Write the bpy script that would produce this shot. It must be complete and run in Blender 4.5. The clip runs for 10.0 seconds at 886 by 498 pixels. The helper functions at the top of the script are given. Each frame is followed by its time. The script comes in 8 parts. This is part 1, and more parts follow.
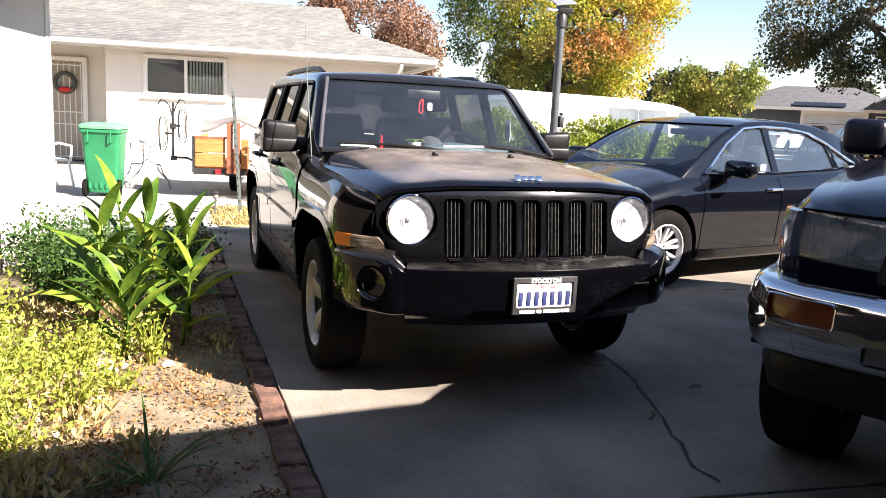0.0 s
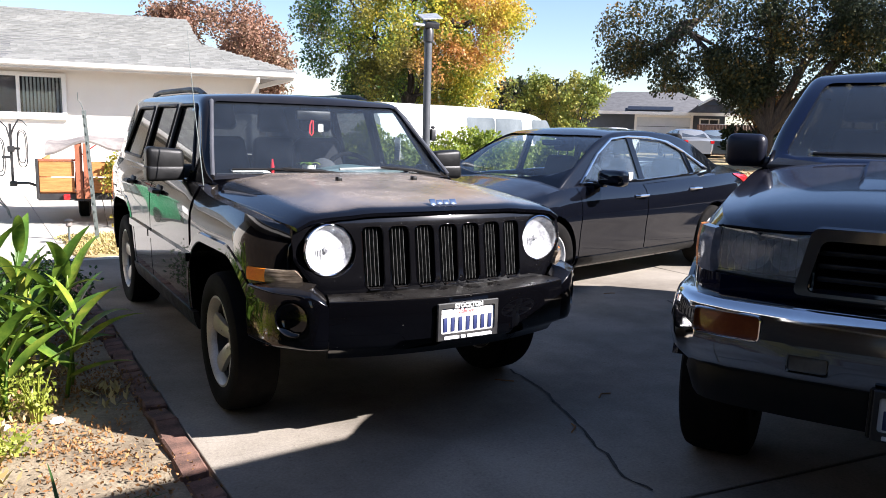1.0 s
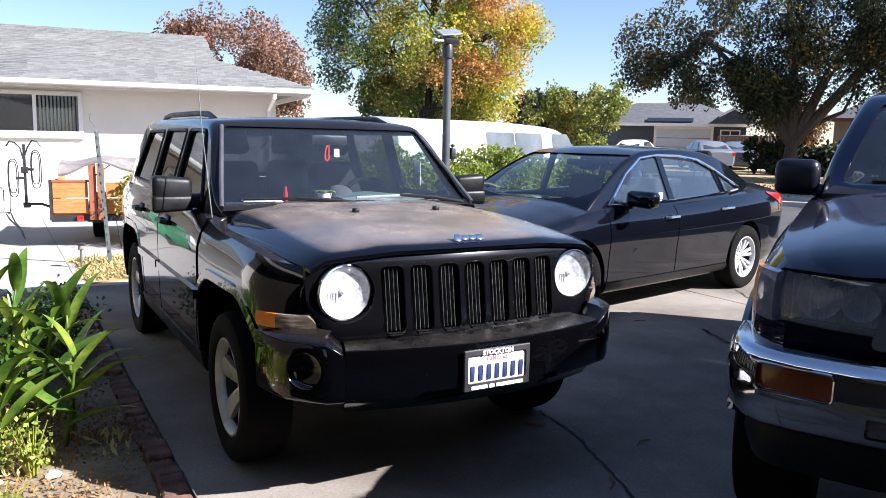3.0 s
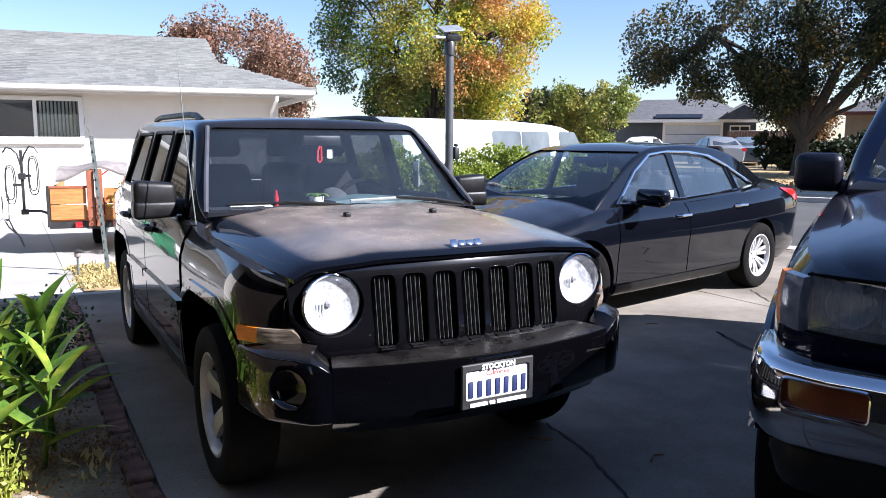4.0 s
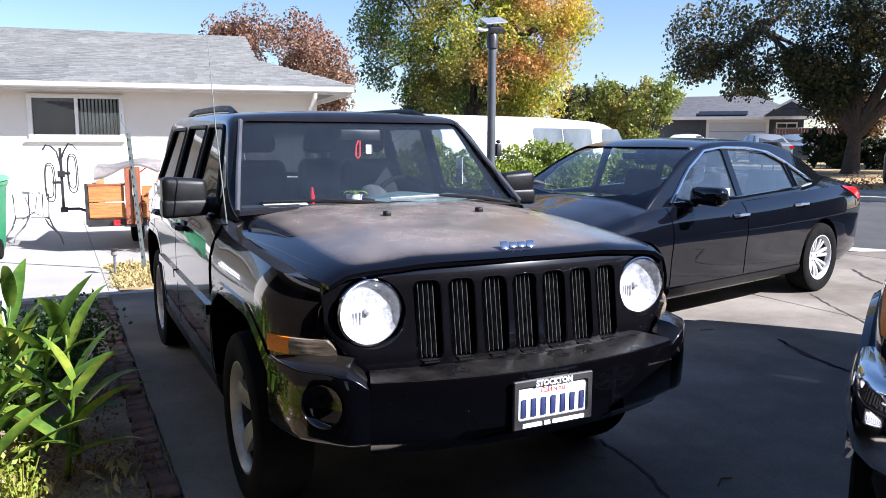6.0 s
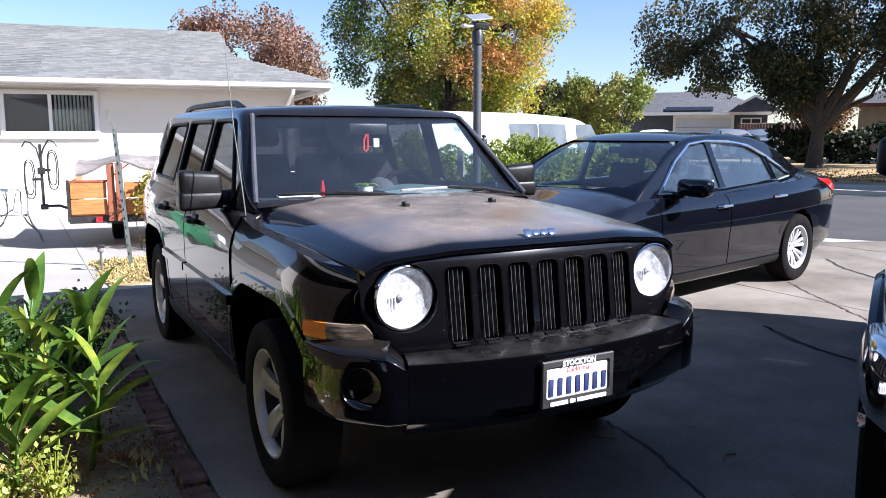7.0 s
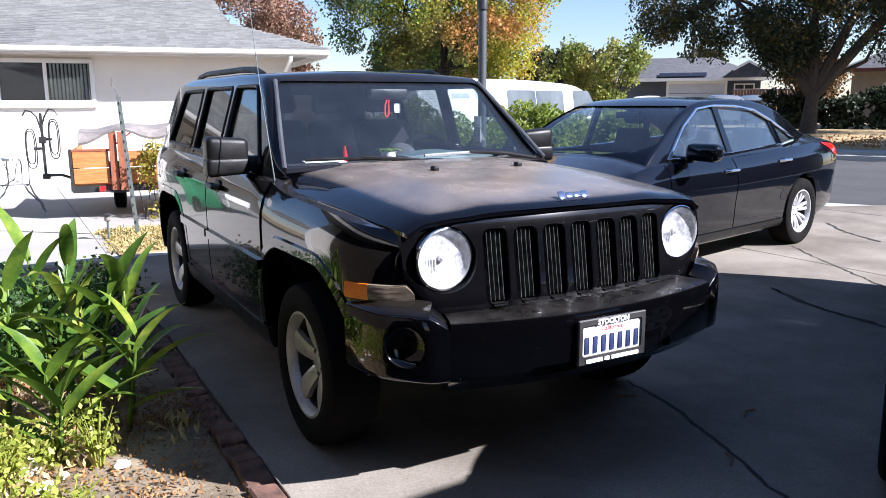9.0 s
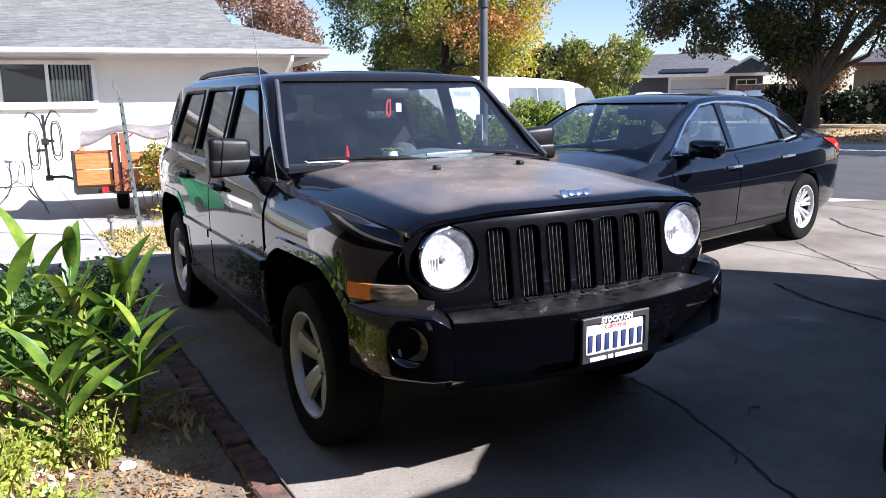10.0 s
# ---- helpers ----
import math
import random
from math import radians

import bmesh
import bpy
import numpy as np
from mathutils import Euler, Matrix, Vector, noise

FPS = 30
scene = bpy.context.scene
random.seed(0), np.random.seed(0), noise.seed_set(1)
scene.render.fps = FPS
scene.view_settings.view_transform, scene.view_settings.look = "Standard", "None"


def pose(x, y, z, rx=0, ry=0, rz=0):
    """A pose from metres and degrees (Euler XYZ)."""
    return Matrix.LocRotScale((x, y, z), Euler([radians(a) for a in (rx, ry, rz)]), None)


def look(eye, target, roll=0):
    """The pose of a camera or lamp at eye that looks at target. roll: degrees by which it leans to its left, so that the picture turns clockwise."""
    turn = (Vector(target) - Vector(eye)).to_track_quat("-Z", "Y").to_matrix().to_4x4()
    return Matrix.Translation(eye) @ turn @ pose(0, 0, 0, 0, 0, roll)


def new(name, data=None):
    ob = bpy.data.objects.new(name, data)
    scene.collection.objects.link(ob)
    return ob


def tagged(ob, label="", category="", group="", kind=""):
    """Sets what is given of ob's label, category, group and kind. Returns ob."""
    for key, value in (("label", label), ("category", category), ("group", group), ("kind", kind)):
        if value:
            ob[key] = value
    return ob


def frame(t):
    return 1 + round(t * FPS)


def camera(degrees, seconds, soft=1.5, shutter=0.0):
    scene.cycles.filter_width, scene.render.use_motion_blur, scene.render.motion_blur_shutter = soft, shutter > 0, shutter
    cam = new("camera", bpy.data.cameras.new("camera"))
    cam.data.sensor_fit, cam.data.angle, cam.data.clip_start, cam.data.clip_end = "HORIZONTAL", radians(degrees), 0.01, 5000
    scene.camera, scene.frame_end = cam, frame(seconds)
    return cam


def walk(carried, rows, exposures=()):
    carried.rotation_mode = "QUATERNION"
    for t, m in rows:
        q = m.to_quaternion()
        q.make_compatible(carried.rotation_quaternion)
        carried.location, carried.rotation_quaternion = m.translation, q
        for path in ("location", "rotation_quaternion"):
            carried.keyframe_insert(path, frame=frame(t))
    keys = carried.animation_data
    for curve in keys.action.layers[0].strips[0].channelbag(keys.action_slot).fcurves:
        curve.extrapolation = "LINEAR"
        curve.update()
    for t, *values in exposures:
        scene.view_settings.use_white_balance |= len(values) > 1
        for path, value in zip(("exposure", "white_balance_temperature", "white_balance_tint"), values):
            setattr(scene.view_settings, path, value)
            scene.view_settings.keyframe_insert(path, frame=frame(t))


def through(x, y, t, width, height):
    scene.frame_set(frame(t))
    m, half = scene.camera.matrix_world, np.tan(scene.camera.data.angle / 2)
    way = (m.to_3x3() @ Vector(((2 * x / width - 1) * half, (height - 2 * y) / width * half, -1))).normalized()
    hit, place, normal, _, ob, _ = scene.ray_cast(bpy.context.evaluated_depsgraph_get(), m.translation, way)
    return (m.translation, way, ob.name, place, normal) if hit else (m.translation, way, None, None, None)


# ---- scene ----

# ---------------------------------------------------------------- camera
cam = camera(59.5, 10.0, 0.9)
PATH = [
    (0, (-1.585, -3.042, 1.352), (-0.895, -1.196, 1.009), 2.9),
    (0.5, (-1.802, -2.938, 1.392), (-0.753, -1.277, 1.019), 1.4),
    (1, (-1.816, -2.848, 1.414), (-0.788, -1.16, 1.106), 1.6),
    (1.5, (-1.81, -2.752, 1.43), (-0.86, -1.026, 1.088), 1.9),
    (2, (-1.888, -2.668, 1.449), (-0.837, -0.988, 1.178), -0.1),
    (3.3, (-1.624, -2.54, 1.489), (-0.656, -0.814, 1.203), 1.0),
    (3.5, (-1.594, -2.515, 1.487), (-0.633, -0.785, 1.194), 0.3),
    (4, (-1.528, -2.398, 1.478), (-0.559, -0.671, 1.199), 0.3),
    (4.5, (-1.431, -2.222, 1.507), (-0.383, -0.542, 1.226), -0.3),
    (5, (-1.31, -2.152, 1.496), (-0.427, -0.403, 1.098), 2.1),
    (5.5, (-1.286, -2.141, 1.471), (-0.421, -0.367, 1.149), 0.9),
    (5.7, (-1.336, -2.133, 1.455), (-0.462, -0.358, 1.159), 0.5),
    (6.8, (-1.623, -2.166, 1.453), (-0.707, -0.409, 1.178), 0.0),
    (7, (-1.672, -2.14, 1.438), (-0.716, -0.408, 1.146), -0.0),
    (7.5, (-1.82, -2.102, 1.43), (-0.826, -0.396, 1.108), -1.7),
    (8, (-1.846, -2.114, 1.426), (-0.866, -0.403, 1.091), -0.2),
    (8.5, (-1.844, -2.106, 1.422), (-0.867, -0.4, 1.057), -0.1),
    (9, (-1.847, -2.109, 1.425), (-0.877, -0.4, 1.053), -0.3),
    (9.5, (-1.857, -2.122, 1.428), (-0.888, -0.413, 1.052), -0.4),
    (10, (-1.846, -2.109, 1.43), (-0.883, -0.397, 1.053), -0.8),
]
EXPOSURES = [(0, 2.15, 6650, 18), (0.3, 2.0, 6450, 18), (0.6, 1.92, 6250, 18), (1, 1.92, 6050, 17), (2, 1.80, 5900, 17), (4, 1.72, 5650, 18), (7, 1.65, 5600, 18), (10, 1.66, 5620, 19)]
walk(cam, [(t, look(e, a, r)) for t, e, a, r in PATH], EXPOSURES)

# ---------------------------------------------------------------- light
SUN = Vector((0.9, -1.02, 1.0)).normalized()
world = bpy.data.worlds.new("sky")
scene.world = world
world.use_nodes = True
wn = world.node_tree
sky = wn.nodes.new("ShaderNodeTexSky")
sky.sky_type = "NISHITA"
sky.sun_disc = False
sky.sun_elevation = math.asin(SUN.z)
sky.sun_rotation = math.atan2(SUN.x, SUN.y)
sky.air_density, sky.dust_density, sky.ozone_density = 1.0, 0.2, 1.6
wn.nodes["Background"].inputs["Strength"].default_value = 0.05
wn.links.new(sky.outputs["Color"], wn.nodes["Background"].inputs["Color"])
sun_data = bpy.data.lights.new("sun", "SUN")
sun_data.energy, sun_data.angle, sun_data.color = 5.0, radians(0.53), (1.0, 0.94, 0.84)
sun_lamp = new("sun", sun_data)
sun_lamp.matrix_world = look(SUN * 60, (0, 0, 0))

# ---------------------------------------------------------------- materials
def nodes_of(name):
    m = bpy.data.materials.new(name)
    m.use_nodes = True
    nt = m.node_tree
    return m, nt, nt.nodes["Principled BSDF"]


def noise_node(nt, scale, detail=4.0, rough=0.6, stretch=None):
    co = nt.nodes.new("ShaderNodeTexCoord")
    n = nt.nodes.new("ShaderNodeTexNoise")
    n.inputs["Scale"].default_value = scale
    n.inputs["Detail"].default_value = detail
    n.inputs["Roughness"].default_value = rough
    if stretch:
        mp = nt.nodes.new("ShaderNodeMapping")
        mp.inputs["Scale"].default_value = stretch
        nt.links.new(co.outputs["Object"], mp.inputs["Vector"])
        nt.links.new(mp.outputs["Vector"], n.inputs["Vector"])
    else:
        nt.links.new(co.outputs["Object"], n.inputs["Vector"])
    return n


def ramp_node(nt, fac, stops):
    r = nt.nodes.new("ShaderNodeValToRGB")
    while len(r.color_ramp.elements) < len(stops):
        r.color_ramp.elements.new(0.5)
    for e, (p, c) in zip(r.color_ramp.elements, stops):
        e.position = p
        e.color = (*c, 1) if len(c) == 3 else c
    nt.links.new(fac, r.inputs["Fac"])
    return r


def mix_color(nt, fac, a, b, mode="MIX"):
    m = nt.nodes.new("ShaderNodeMix")
    m.data_type, m.blend_type = "RGBA", mode
    ins = [s for s in m.inputs if s.enabled]
    for sock, v in zip(ins, (fac, a, b)):
        if isinstance(v, (int, float)):
            sock.default_value = v
        elif isinstance(v, tuple):
            sock.default_value = (*v, 1)
        else:
            nt.links.new(v, sock)
    return [s for s in m.outputs if s.enabled][0]


def add_bump(nt, bsdf, height, strength, distance=0.01):
    b = nt.nodes.new("ShaderNodeBump")
    b.inputs["Strength"].default_value = strength
    b.inputs["Distance"].default_value = distance
    nt.links.new(height, b.inputs["Height"])
    nt.links.new(b.outputs["Normal"], bsdf.inputs["Normal"])


def surface(name, c1, c2=None, scale=6.0, fine=60.0, rough=0.6, metal=0.0, bump=0.0, coat=0.0, spread=0.15, stretch=None,
            rough_var=0.0, spec=0.5, bump_scale=None):
    """A surface with coarse blotches between two colours, fine grain, roughness variation and relief."""
    m, nt, p = nodes_of(name)
    p.inputs["Roughness"].default_value = rough
    p.inputs["Metallic"].default_value = metal
    p.inputs["Coat Weight"].default_value = coat
    p.inputs["Coat Roughness"].default_value = 0.03
    p.inputs["Specular IOR Level"].default_value = spec
    c2 = c2 or c1
    big = noise_node(nt, scale, 5, 0.6, stretch)
    small = noise_node(nt, fine, 3, 0.7, stretch)
    r = ramp_node(nt, big.outputs["Fac"], [(0.35, c1), (0.65, c2)])
    g = ramp_node(nt, small.outputs["Fac"], [(0.3, (1 - spread,) * 3), (0.7, (1 + spread * 0.4,) * 3)])
    out = mix_color(nt, 1.0, r.outputs["Color"], g.outputs["Color"], "MULTIPLY")
    nt.links.new(out, p.inputs["Base Color"])
    if rough_var:
        rr = ramp_node(nt, big.outputs["Fac"], [(0.3, (max(0.02, rough - rough_var),) * 3), (0.7, (min(1, rough + rough_var),) * 3)])
        nt.links.new(rr.outputs["Color"], p.inputs["Roughness"])
    if bump:
        h = noise_node(nt, bump_scale or fine, 4, 0.65, stretch)
        add_bump(nt, p, h.outputs["Fac"], bump)
    return m


def car_paint(name, color, dust=0.25, dust_sheen_color=(0.20, 0.165, 0.125), flat=(0.55, 0.98), coat=1.0, chips=False):
    """Clear-coated paint with fine flake, and a veil of settled dust and painted sheen on what faces up, in streaks and
    blotches.
    """
    m, nt, p = nodes_of(name)
    flake = noise_node(nt, 900, 2)
    base = ramp_node(nt, flake.outputs["Fac"], [(0.4, color), (0.75, tuple(min(1, c * 1.6 + 0.0003) for c in color))])
    geo = nt.nodes.new("ShaderNodeNewGeometry")
    sep = nt.nodes.new("ShaderNodeSeparateXYZ")
    nt.links.new(geo.outputs["Normal"], sep.inputs["Vector"])
    up = ramp_node(nt, sep.outputs["Z"], [(flat[0], (0.0,) * 3), (flat[1], (1,) * 3)])
    blot = noise_node(nt, 2.2, 6, 0.65)
    fine = noise_node(nt, 160, 3, 0.7)
    br = ramp_node(nt, blot.outputs["Fac"], [(0.3, (0.35,) * 3), (0.7, (1,) * 3)])
    fr = ramp_node(nt, fine.outputs["Fac"], [(0.3, (0.6,) * 3), (0.75, (1,) * 3)])
    a = mix_color(nt, 1.0, up.outputs["Color"], br.outputs["Color"], "MULTIPLY")
    b = mix_color(nt, 1.0, a, fr.outputs["Color"], "MULTIPLY")
    k = nt.nodes.new("ShaderNodeMath")
    k.operation = "MULTIPLY"
    k.inputs[1].default_value = dust
    nt.links.new(b, k.inputs[0])
    col = mix_color(nt, k.outputs[0], base.outputs["Color"], dust_sheen_color)
    if chips:             # stone chips and stuck grit
        cn = noise_node(nt, 170, 1, 0.5)
        cc = ramp_node(nt, cn.outputs["Fac"], [(0.80, (0,) * 3), (0.812, (1,) * 3)])
        col = mix_color(nt, cc.outputs["Color"], col, (0.42, 0.40, 0.37))
    nt.links.new(col, p.inputs["Base Color"])
    rr = nt.nodes.new("ShaderNodeMapRange")
    nt.links.new(k.outputs[0], rr.inputs["Value"])
    rr.inputs["To Min"].default_value = 0.16
    rr.inputs["To Max"].default_value = 0.75
    nt.links.new(rr.outputs["Result"], p.inputs["Roughness"])
    cr = nt.nodes.new("ShaderNodeMapRange")
    nt.links.new(k.outputs[0], cr.inputs["Value"])
    cr.inputs["To Min"].default_value = 0.02
    cr.inputs["To Max"].default_value = 0.45
    nt.links.new(cr.outputs["Result"], p.inputs["Coat Roughness"])
    p.inputs["Coat Weight"].default_value = coat
    p.inputs["Specular IOR Level"].default_value = 0.06
    return m


def thin_glass(name, tint=(0.8, 0.86, 0.84), gloss=1.0, ior=1.5, film=0.0, veil=(0.45, 0.42, 0.38)):
    """A thin pane: light goes straight through, tinted, and the surface mirrors by Fresnel; film is a diffuse veil of
    dust, screen grey and painted reflections.
    """
    m, nt, p = nodes_of(name)
    nt.nodes.remove(p)
    out = nt.nodes["Material Output"]
    tr = nt.nodes.new("ShaderNodeBsdfTransparent")
    tr.inputs["Color"].default_value = (*tint, 1)
    gl = nt.nodes.new("ShaderNodeBsdfGlossy")
    gl.inputs["Roughness"].default_value = 0.015
    gl.inputs["Color"].default_value = (gloss, gloss, gloss, 1)
    fr = nt.nodes.new("ShaderNodeLayerWeight")
    fr.inputs["Blend"].default_value = 0.5
    pw = nt.nodes.new("ShaderNodeMath")
    pw.operation = "POWER"
    pw.inputs[1].default_value = 5.0
    nt.links.new(fr.outputs["Facing"], pw.inputs[0])
    ma = nt.nodes.new("ShaderNodeMath")
    ma.operation = "MULTIPLY_ADD"
    f0 = ((ior - 1) / (ior + 1)) ** 2
    ma.inputs[1].default_value, ma.inputs[2].default_value = 1 - f0, f0
    nt.links.new(pw.outputs[0], ma.inputs[0])
    mx = nt.nodes.new("ShaderNodeMixShader")
    nt.links.new(ma.outputs[0], mx.inputs["Fac"])
    nt.links.new(tr.outputs["BSDF"], mx.inputs[1])
    nt.links.new(gl.outputs["BSDF"], mx.inputs[2])
    last = mx.outputs["Shader"]
    if film:
        df = nt.nodes.new("ShaderNodeBsdfDiffuse")
        df.inputs["Color"].default_value = (*veil, 1)
        n = noise_node(nt, 3.0, 6, 0.7)
        r = ramp_node(nt, n.outputs["Fac"], [(0.3, (film * 0.4,) * 3), (0.75, (film,) * 3)])
        m2 = nt.nodes.new("ShaderNodeMixShader")
        nt.links.new(r.outputs["Color"], m2.inputs["Fac"])
        nt.links.new(last, m2.inputs[1])
        nt.links.new(df.outputs["BSDF"], m2.inputs[2])
        last = m2.outputs["Shader"]
    nt.links.new(last, out.inputs["Surface"])
    return m


def leaf_material(name, stops, rough=0.5, through=0.35, toward=None, single=False):
    """Leaves that let some light through, each leaf with a colour of its own."""
    m, nt, p = nodes_of(name)
    geo = nt.nodes.new("ShaderNodeNewGeometry")
    n = noise_node(nt, 9.0 if single else 0.45, 5 if single else 3, 0.65 if single else 0.5)
    ad = nt.nodes.new("ShaderNodeMath")
    ad.operation = "MULTIPLY_ADD"
    ad.inputs[1].default_value = 0.45
    mr = nt.nodes.new("ShaderNodeMath")
    mr.operation = "MULTIPLY_ADD"
    mr.inputs[1].default_value = 1.3
    mr.inputs[2].default_value = -0.38
    nt.links.new(n.outputs["Fac"], mr.inputs[0])
    if single:            # every leaf is an object of its own
        nt.links.new(nt.nodes.new("ShaderNodeObjectInfo").outputs["Random"], ad.inputs[0])
    else:
        nt.links.new(geo.outputs["Random Per Island"], ad.inputs[0])
    nt.links.new(mr.outputs[0], ad.inputs[2])
    last = ad.outputs[0]
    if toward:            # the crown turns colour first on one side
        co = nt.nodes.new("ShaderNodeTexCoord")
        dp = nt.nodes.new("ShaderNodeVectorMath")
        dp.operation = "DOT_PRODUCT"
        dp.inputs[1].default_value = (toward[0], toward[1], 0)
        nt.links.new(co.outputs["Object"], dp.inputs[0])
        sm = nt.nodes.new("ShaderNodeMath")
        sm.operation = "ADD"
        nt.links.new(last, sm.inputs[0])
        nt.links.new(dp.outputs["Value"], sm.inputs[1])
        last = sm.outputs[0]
    r = ramp_node(nt, last, stops)
    nt.links.new(r.outputs["Color"], p.inputs["Base Color"])
    p.inputs["Roughness"].default_value = rough
    p.inputs["Specular IOR Level"].default_value = 0.3
    tl = nt.nodes.new("ShaderNodeBsdfTranslucent")
    nt.links.new(r.outputs["Color"], tl.inputs["Color"])
    mx = nt.nodes.new("ShaderNodeMixShader")
    mx.inputs["Fac"].default_value = through
    nt.links.new(p.outputs["BSDF"], mx.inputs[1])
    nt.links.new(tl.outputs["BSDF"], mx.inputs[2])
    nt.links.new(mx.outputs["Shader"], nt.nodes["Material Output"].inputs["Surface"])
    return m


JEEP_PAINT = car_paint("black_paint", (0.0008, 0.0008, 0.0013), dust=0.12, coat=0.9)
# grey veil also covers the upright panel, more where it leans back
JEEP_FRONT = car_paint("chipped_black_paint", (0.0012, 0.0012, 0.0018), dust=0.16, dust_sheen_color=(0.17, 0.165, 0.17), flat=(-0.15, 1.0), coat=0.95, chips=True)
JEEP_BUMPER = car_paint("scuffed_black_bumper", (0.0008, 0.0008, 0.0012), dust=0.16, coat=0.95, chips=True)
# bonnet dust, with the brown reflection near the windshield put into its colour
JEEP_BONNET = car_paint("dusty_black_bonnet_paint", (0.002, 0.002, 0.003), dust=0.98, dust_sheen_color=(0.36, 0.295, 0.24), flat=(0.945, 0.9995))
# saloon: the dust layer is a blue-grey sky sheen painted on its top faces
SEDAN_PAINT = car_paint("black_pearl_paint", (0.0018, 0.0022, 0.0040), dust=0.10, dust_sheen_color=(0.24, 0.25, 0.30), flat=(0.85, 1.0))
TRUCK_PAINT = car_paint("navy_paint", (0.0008, 0.0016, 0.0095), dust=0.24, dust_sheen_color=(0.17, 0.15, 0.13), flat=(0.93, 0.9995))
CAR_WHITE = car_paint("white_paint", (0.75, 0.75, 0.74), dust=0.05)
CAR_SILVER = car_paint("silver_paint", (0.13, 0.14, 0.155), dust=0.05)
CAR_GREY = car_paint("blue_grey_paint", (0.10, 0.13, 0.16), dust=0.05)
BLACK_PLASTIC = surface("black_plastic", (0.005, 0.005, 0.0055), (0.009, 0.009, 0.009), 8, 220, 0.42, bump=0.12, rough_var=0.1, spec=0.3)
DUSTY_PLASTIC = surface("dusty_bumper_top", (0.0035, 0.003, 0.0028), (0.011, 0.0095, 0.008), 9, 220, 0.34, bump=0.15, rough_var=0.15)
DARK = surface("dark_void", (0.004, 0.004, 0.004), (0.008, 0.008, 0.008), 8, 100, 0.9, spec=0.05)
RUBBER = surface("tyre_rubber", (0.005, 0.005, 0.005), (0.010, 0.009, 0.008), 9, 90, 0.9, bump=0.2, spec=0.1)
ALLOY = surface("silver_alloy", (0.38, 0.36, 0.33), (0.49, 0.47, 0.43), 12, 120, 0.36, metal=0.4, rough_var=0.1)
BRIGHT_ALLOY = surface("bright_wheel_cover", (0.5, 0.5, 0.5), (0.58, 0.58, 0.58), 12, 120, 0.35, metal=0.3)
CHROME = surface("chrome", (0.75, 0.75, 0.76), (0.8, 0.8, 0.8), 10, 100, 0.07, metal=1.0, spread=0.04, rough_var=0.03)
REFLECTOR = surface("lamp_reflector", (0.34, 0.34, 0.36), (0.72, 0.72, 0.72), 26, 110, 0.25, metal=0.0, spread=0.25, bump=0.5, bump_scale=60)
CABIN = surface("dark_cabin_trim", (0.010, 0.010, 0.011), (0.018, 0.018, 0.019), 6, 160, 0.7, bump=0.1)
SEAT_BLACK = surface("black_seat_cloth", (0.006, 0.006, 0.007), (0.012, 0.012, 0.013), 8, 300, 0.9, bump=0.2, spec=0.2)
CAP_CLOTH = surface("dark_grey_cap_cloth", (0.028, 0.030, 0.034), (0.045, 0.048, 0.053), 9, 260, 0.9, bump=0.2)
BLACK_GLOSS = surface("gloss_black_trim", (0.004, 0.004, 0.005), (0.006, 0.006, 0.007), 6, 120, 0.12, coat=0.6)
# blue-grey veil paints in the sky the windshields mirror
WINDSHIELD = thin_glass("windshield_glass", (0.88, 0.92, 0.93), film=0.022, veil=(0.36, 0.42, 0.52))
SIDE_GLASS = thin_glass("side_window_glass", (0.72, 0.77, 0.78), film=0.006)
DARK_GLASS = thin_glass("privacy_glass", (0.42, 0.44, 0.44))
SMOKE_GLASS = thin_glass("smoked_glass", (0.16, 0.17, 0.18))
CLEAR_LENS = thin_glass("clear_lens", (0.96, 0.97, 0.98), film=0.03)
# grey-green veil paints in the reflections on the clear headlamp lens
VEILED_LENS = thin_glass("veiled_lens", (0.92, 0.92, 0.91), film=0.26, veil=(0.44, 0.46, 0.45))
AMBER = surface("amber_lens", (0.88, 0.19, 0.004), (0.95, 0.27, 0.008), 12, 90, 0.35, coat=0.1)
AMBER_DARK = surface("dark_amber_lens", (0.16, 0.032, 0.008), (0.22, 0.05, 0.01), 12, 90, 0.25, coat=0.6)
RED_LENS = surface("red_lens", (0.45, 0.01, 0.015), (0.6, 0.02, 0.02), 12, 90, 0.18, coat=1.0)
WHITE_PLATE = surface("white_plate", (0.78, 0.78, 0.76), (0.82, 0.82, 0.8), 12, 120, 0.4, spread=0.05)
PLATE_BLUE = surface("plate_blue", (0.02, 0.03, 0.10), (0.03, 0.04, 0.13), 12, 120, 0.45)
PLATE_RED = surface("plate_red", (0.5, 0.02, 0.03), (0.55, 0.03, 0.04), 12, 120, 0.45)
WHITE_INK = surface("white_print", (0.8, 0.8, 0.8), (0.85, 0.85, 0.85), 12, 120, 0.5, spread=0.04)
RED_CLOTH = surface("red_cloth", (0.5, 0.015, 0.015), (0.65, 0.03, 0.02), 12, 120, 0.7)
TEAL_FOLDER = surface("teal_dashboard_mat", (0.045, 0.075, 0.08), (0.085, 0.12, 0.125), 8, 120, 0.6)
PAPER = surface("white_paper", (0.75, 0.74, 0.7), (0.82, 0.81, 0.78), 20, 120, 0.7, spread=0.06)
CONCRETE = surface("driveway_concrete", (0.205, 0.184, 0.156), (0.325, 0.293, 0.248), 0.8, 70, 0.9, bump=0.25, spread=0.22, bump_scale=120, spec=0.12)
cn_ = CONCRETE.node_tree
cb = cn_.nodes["Principled BSDF"]
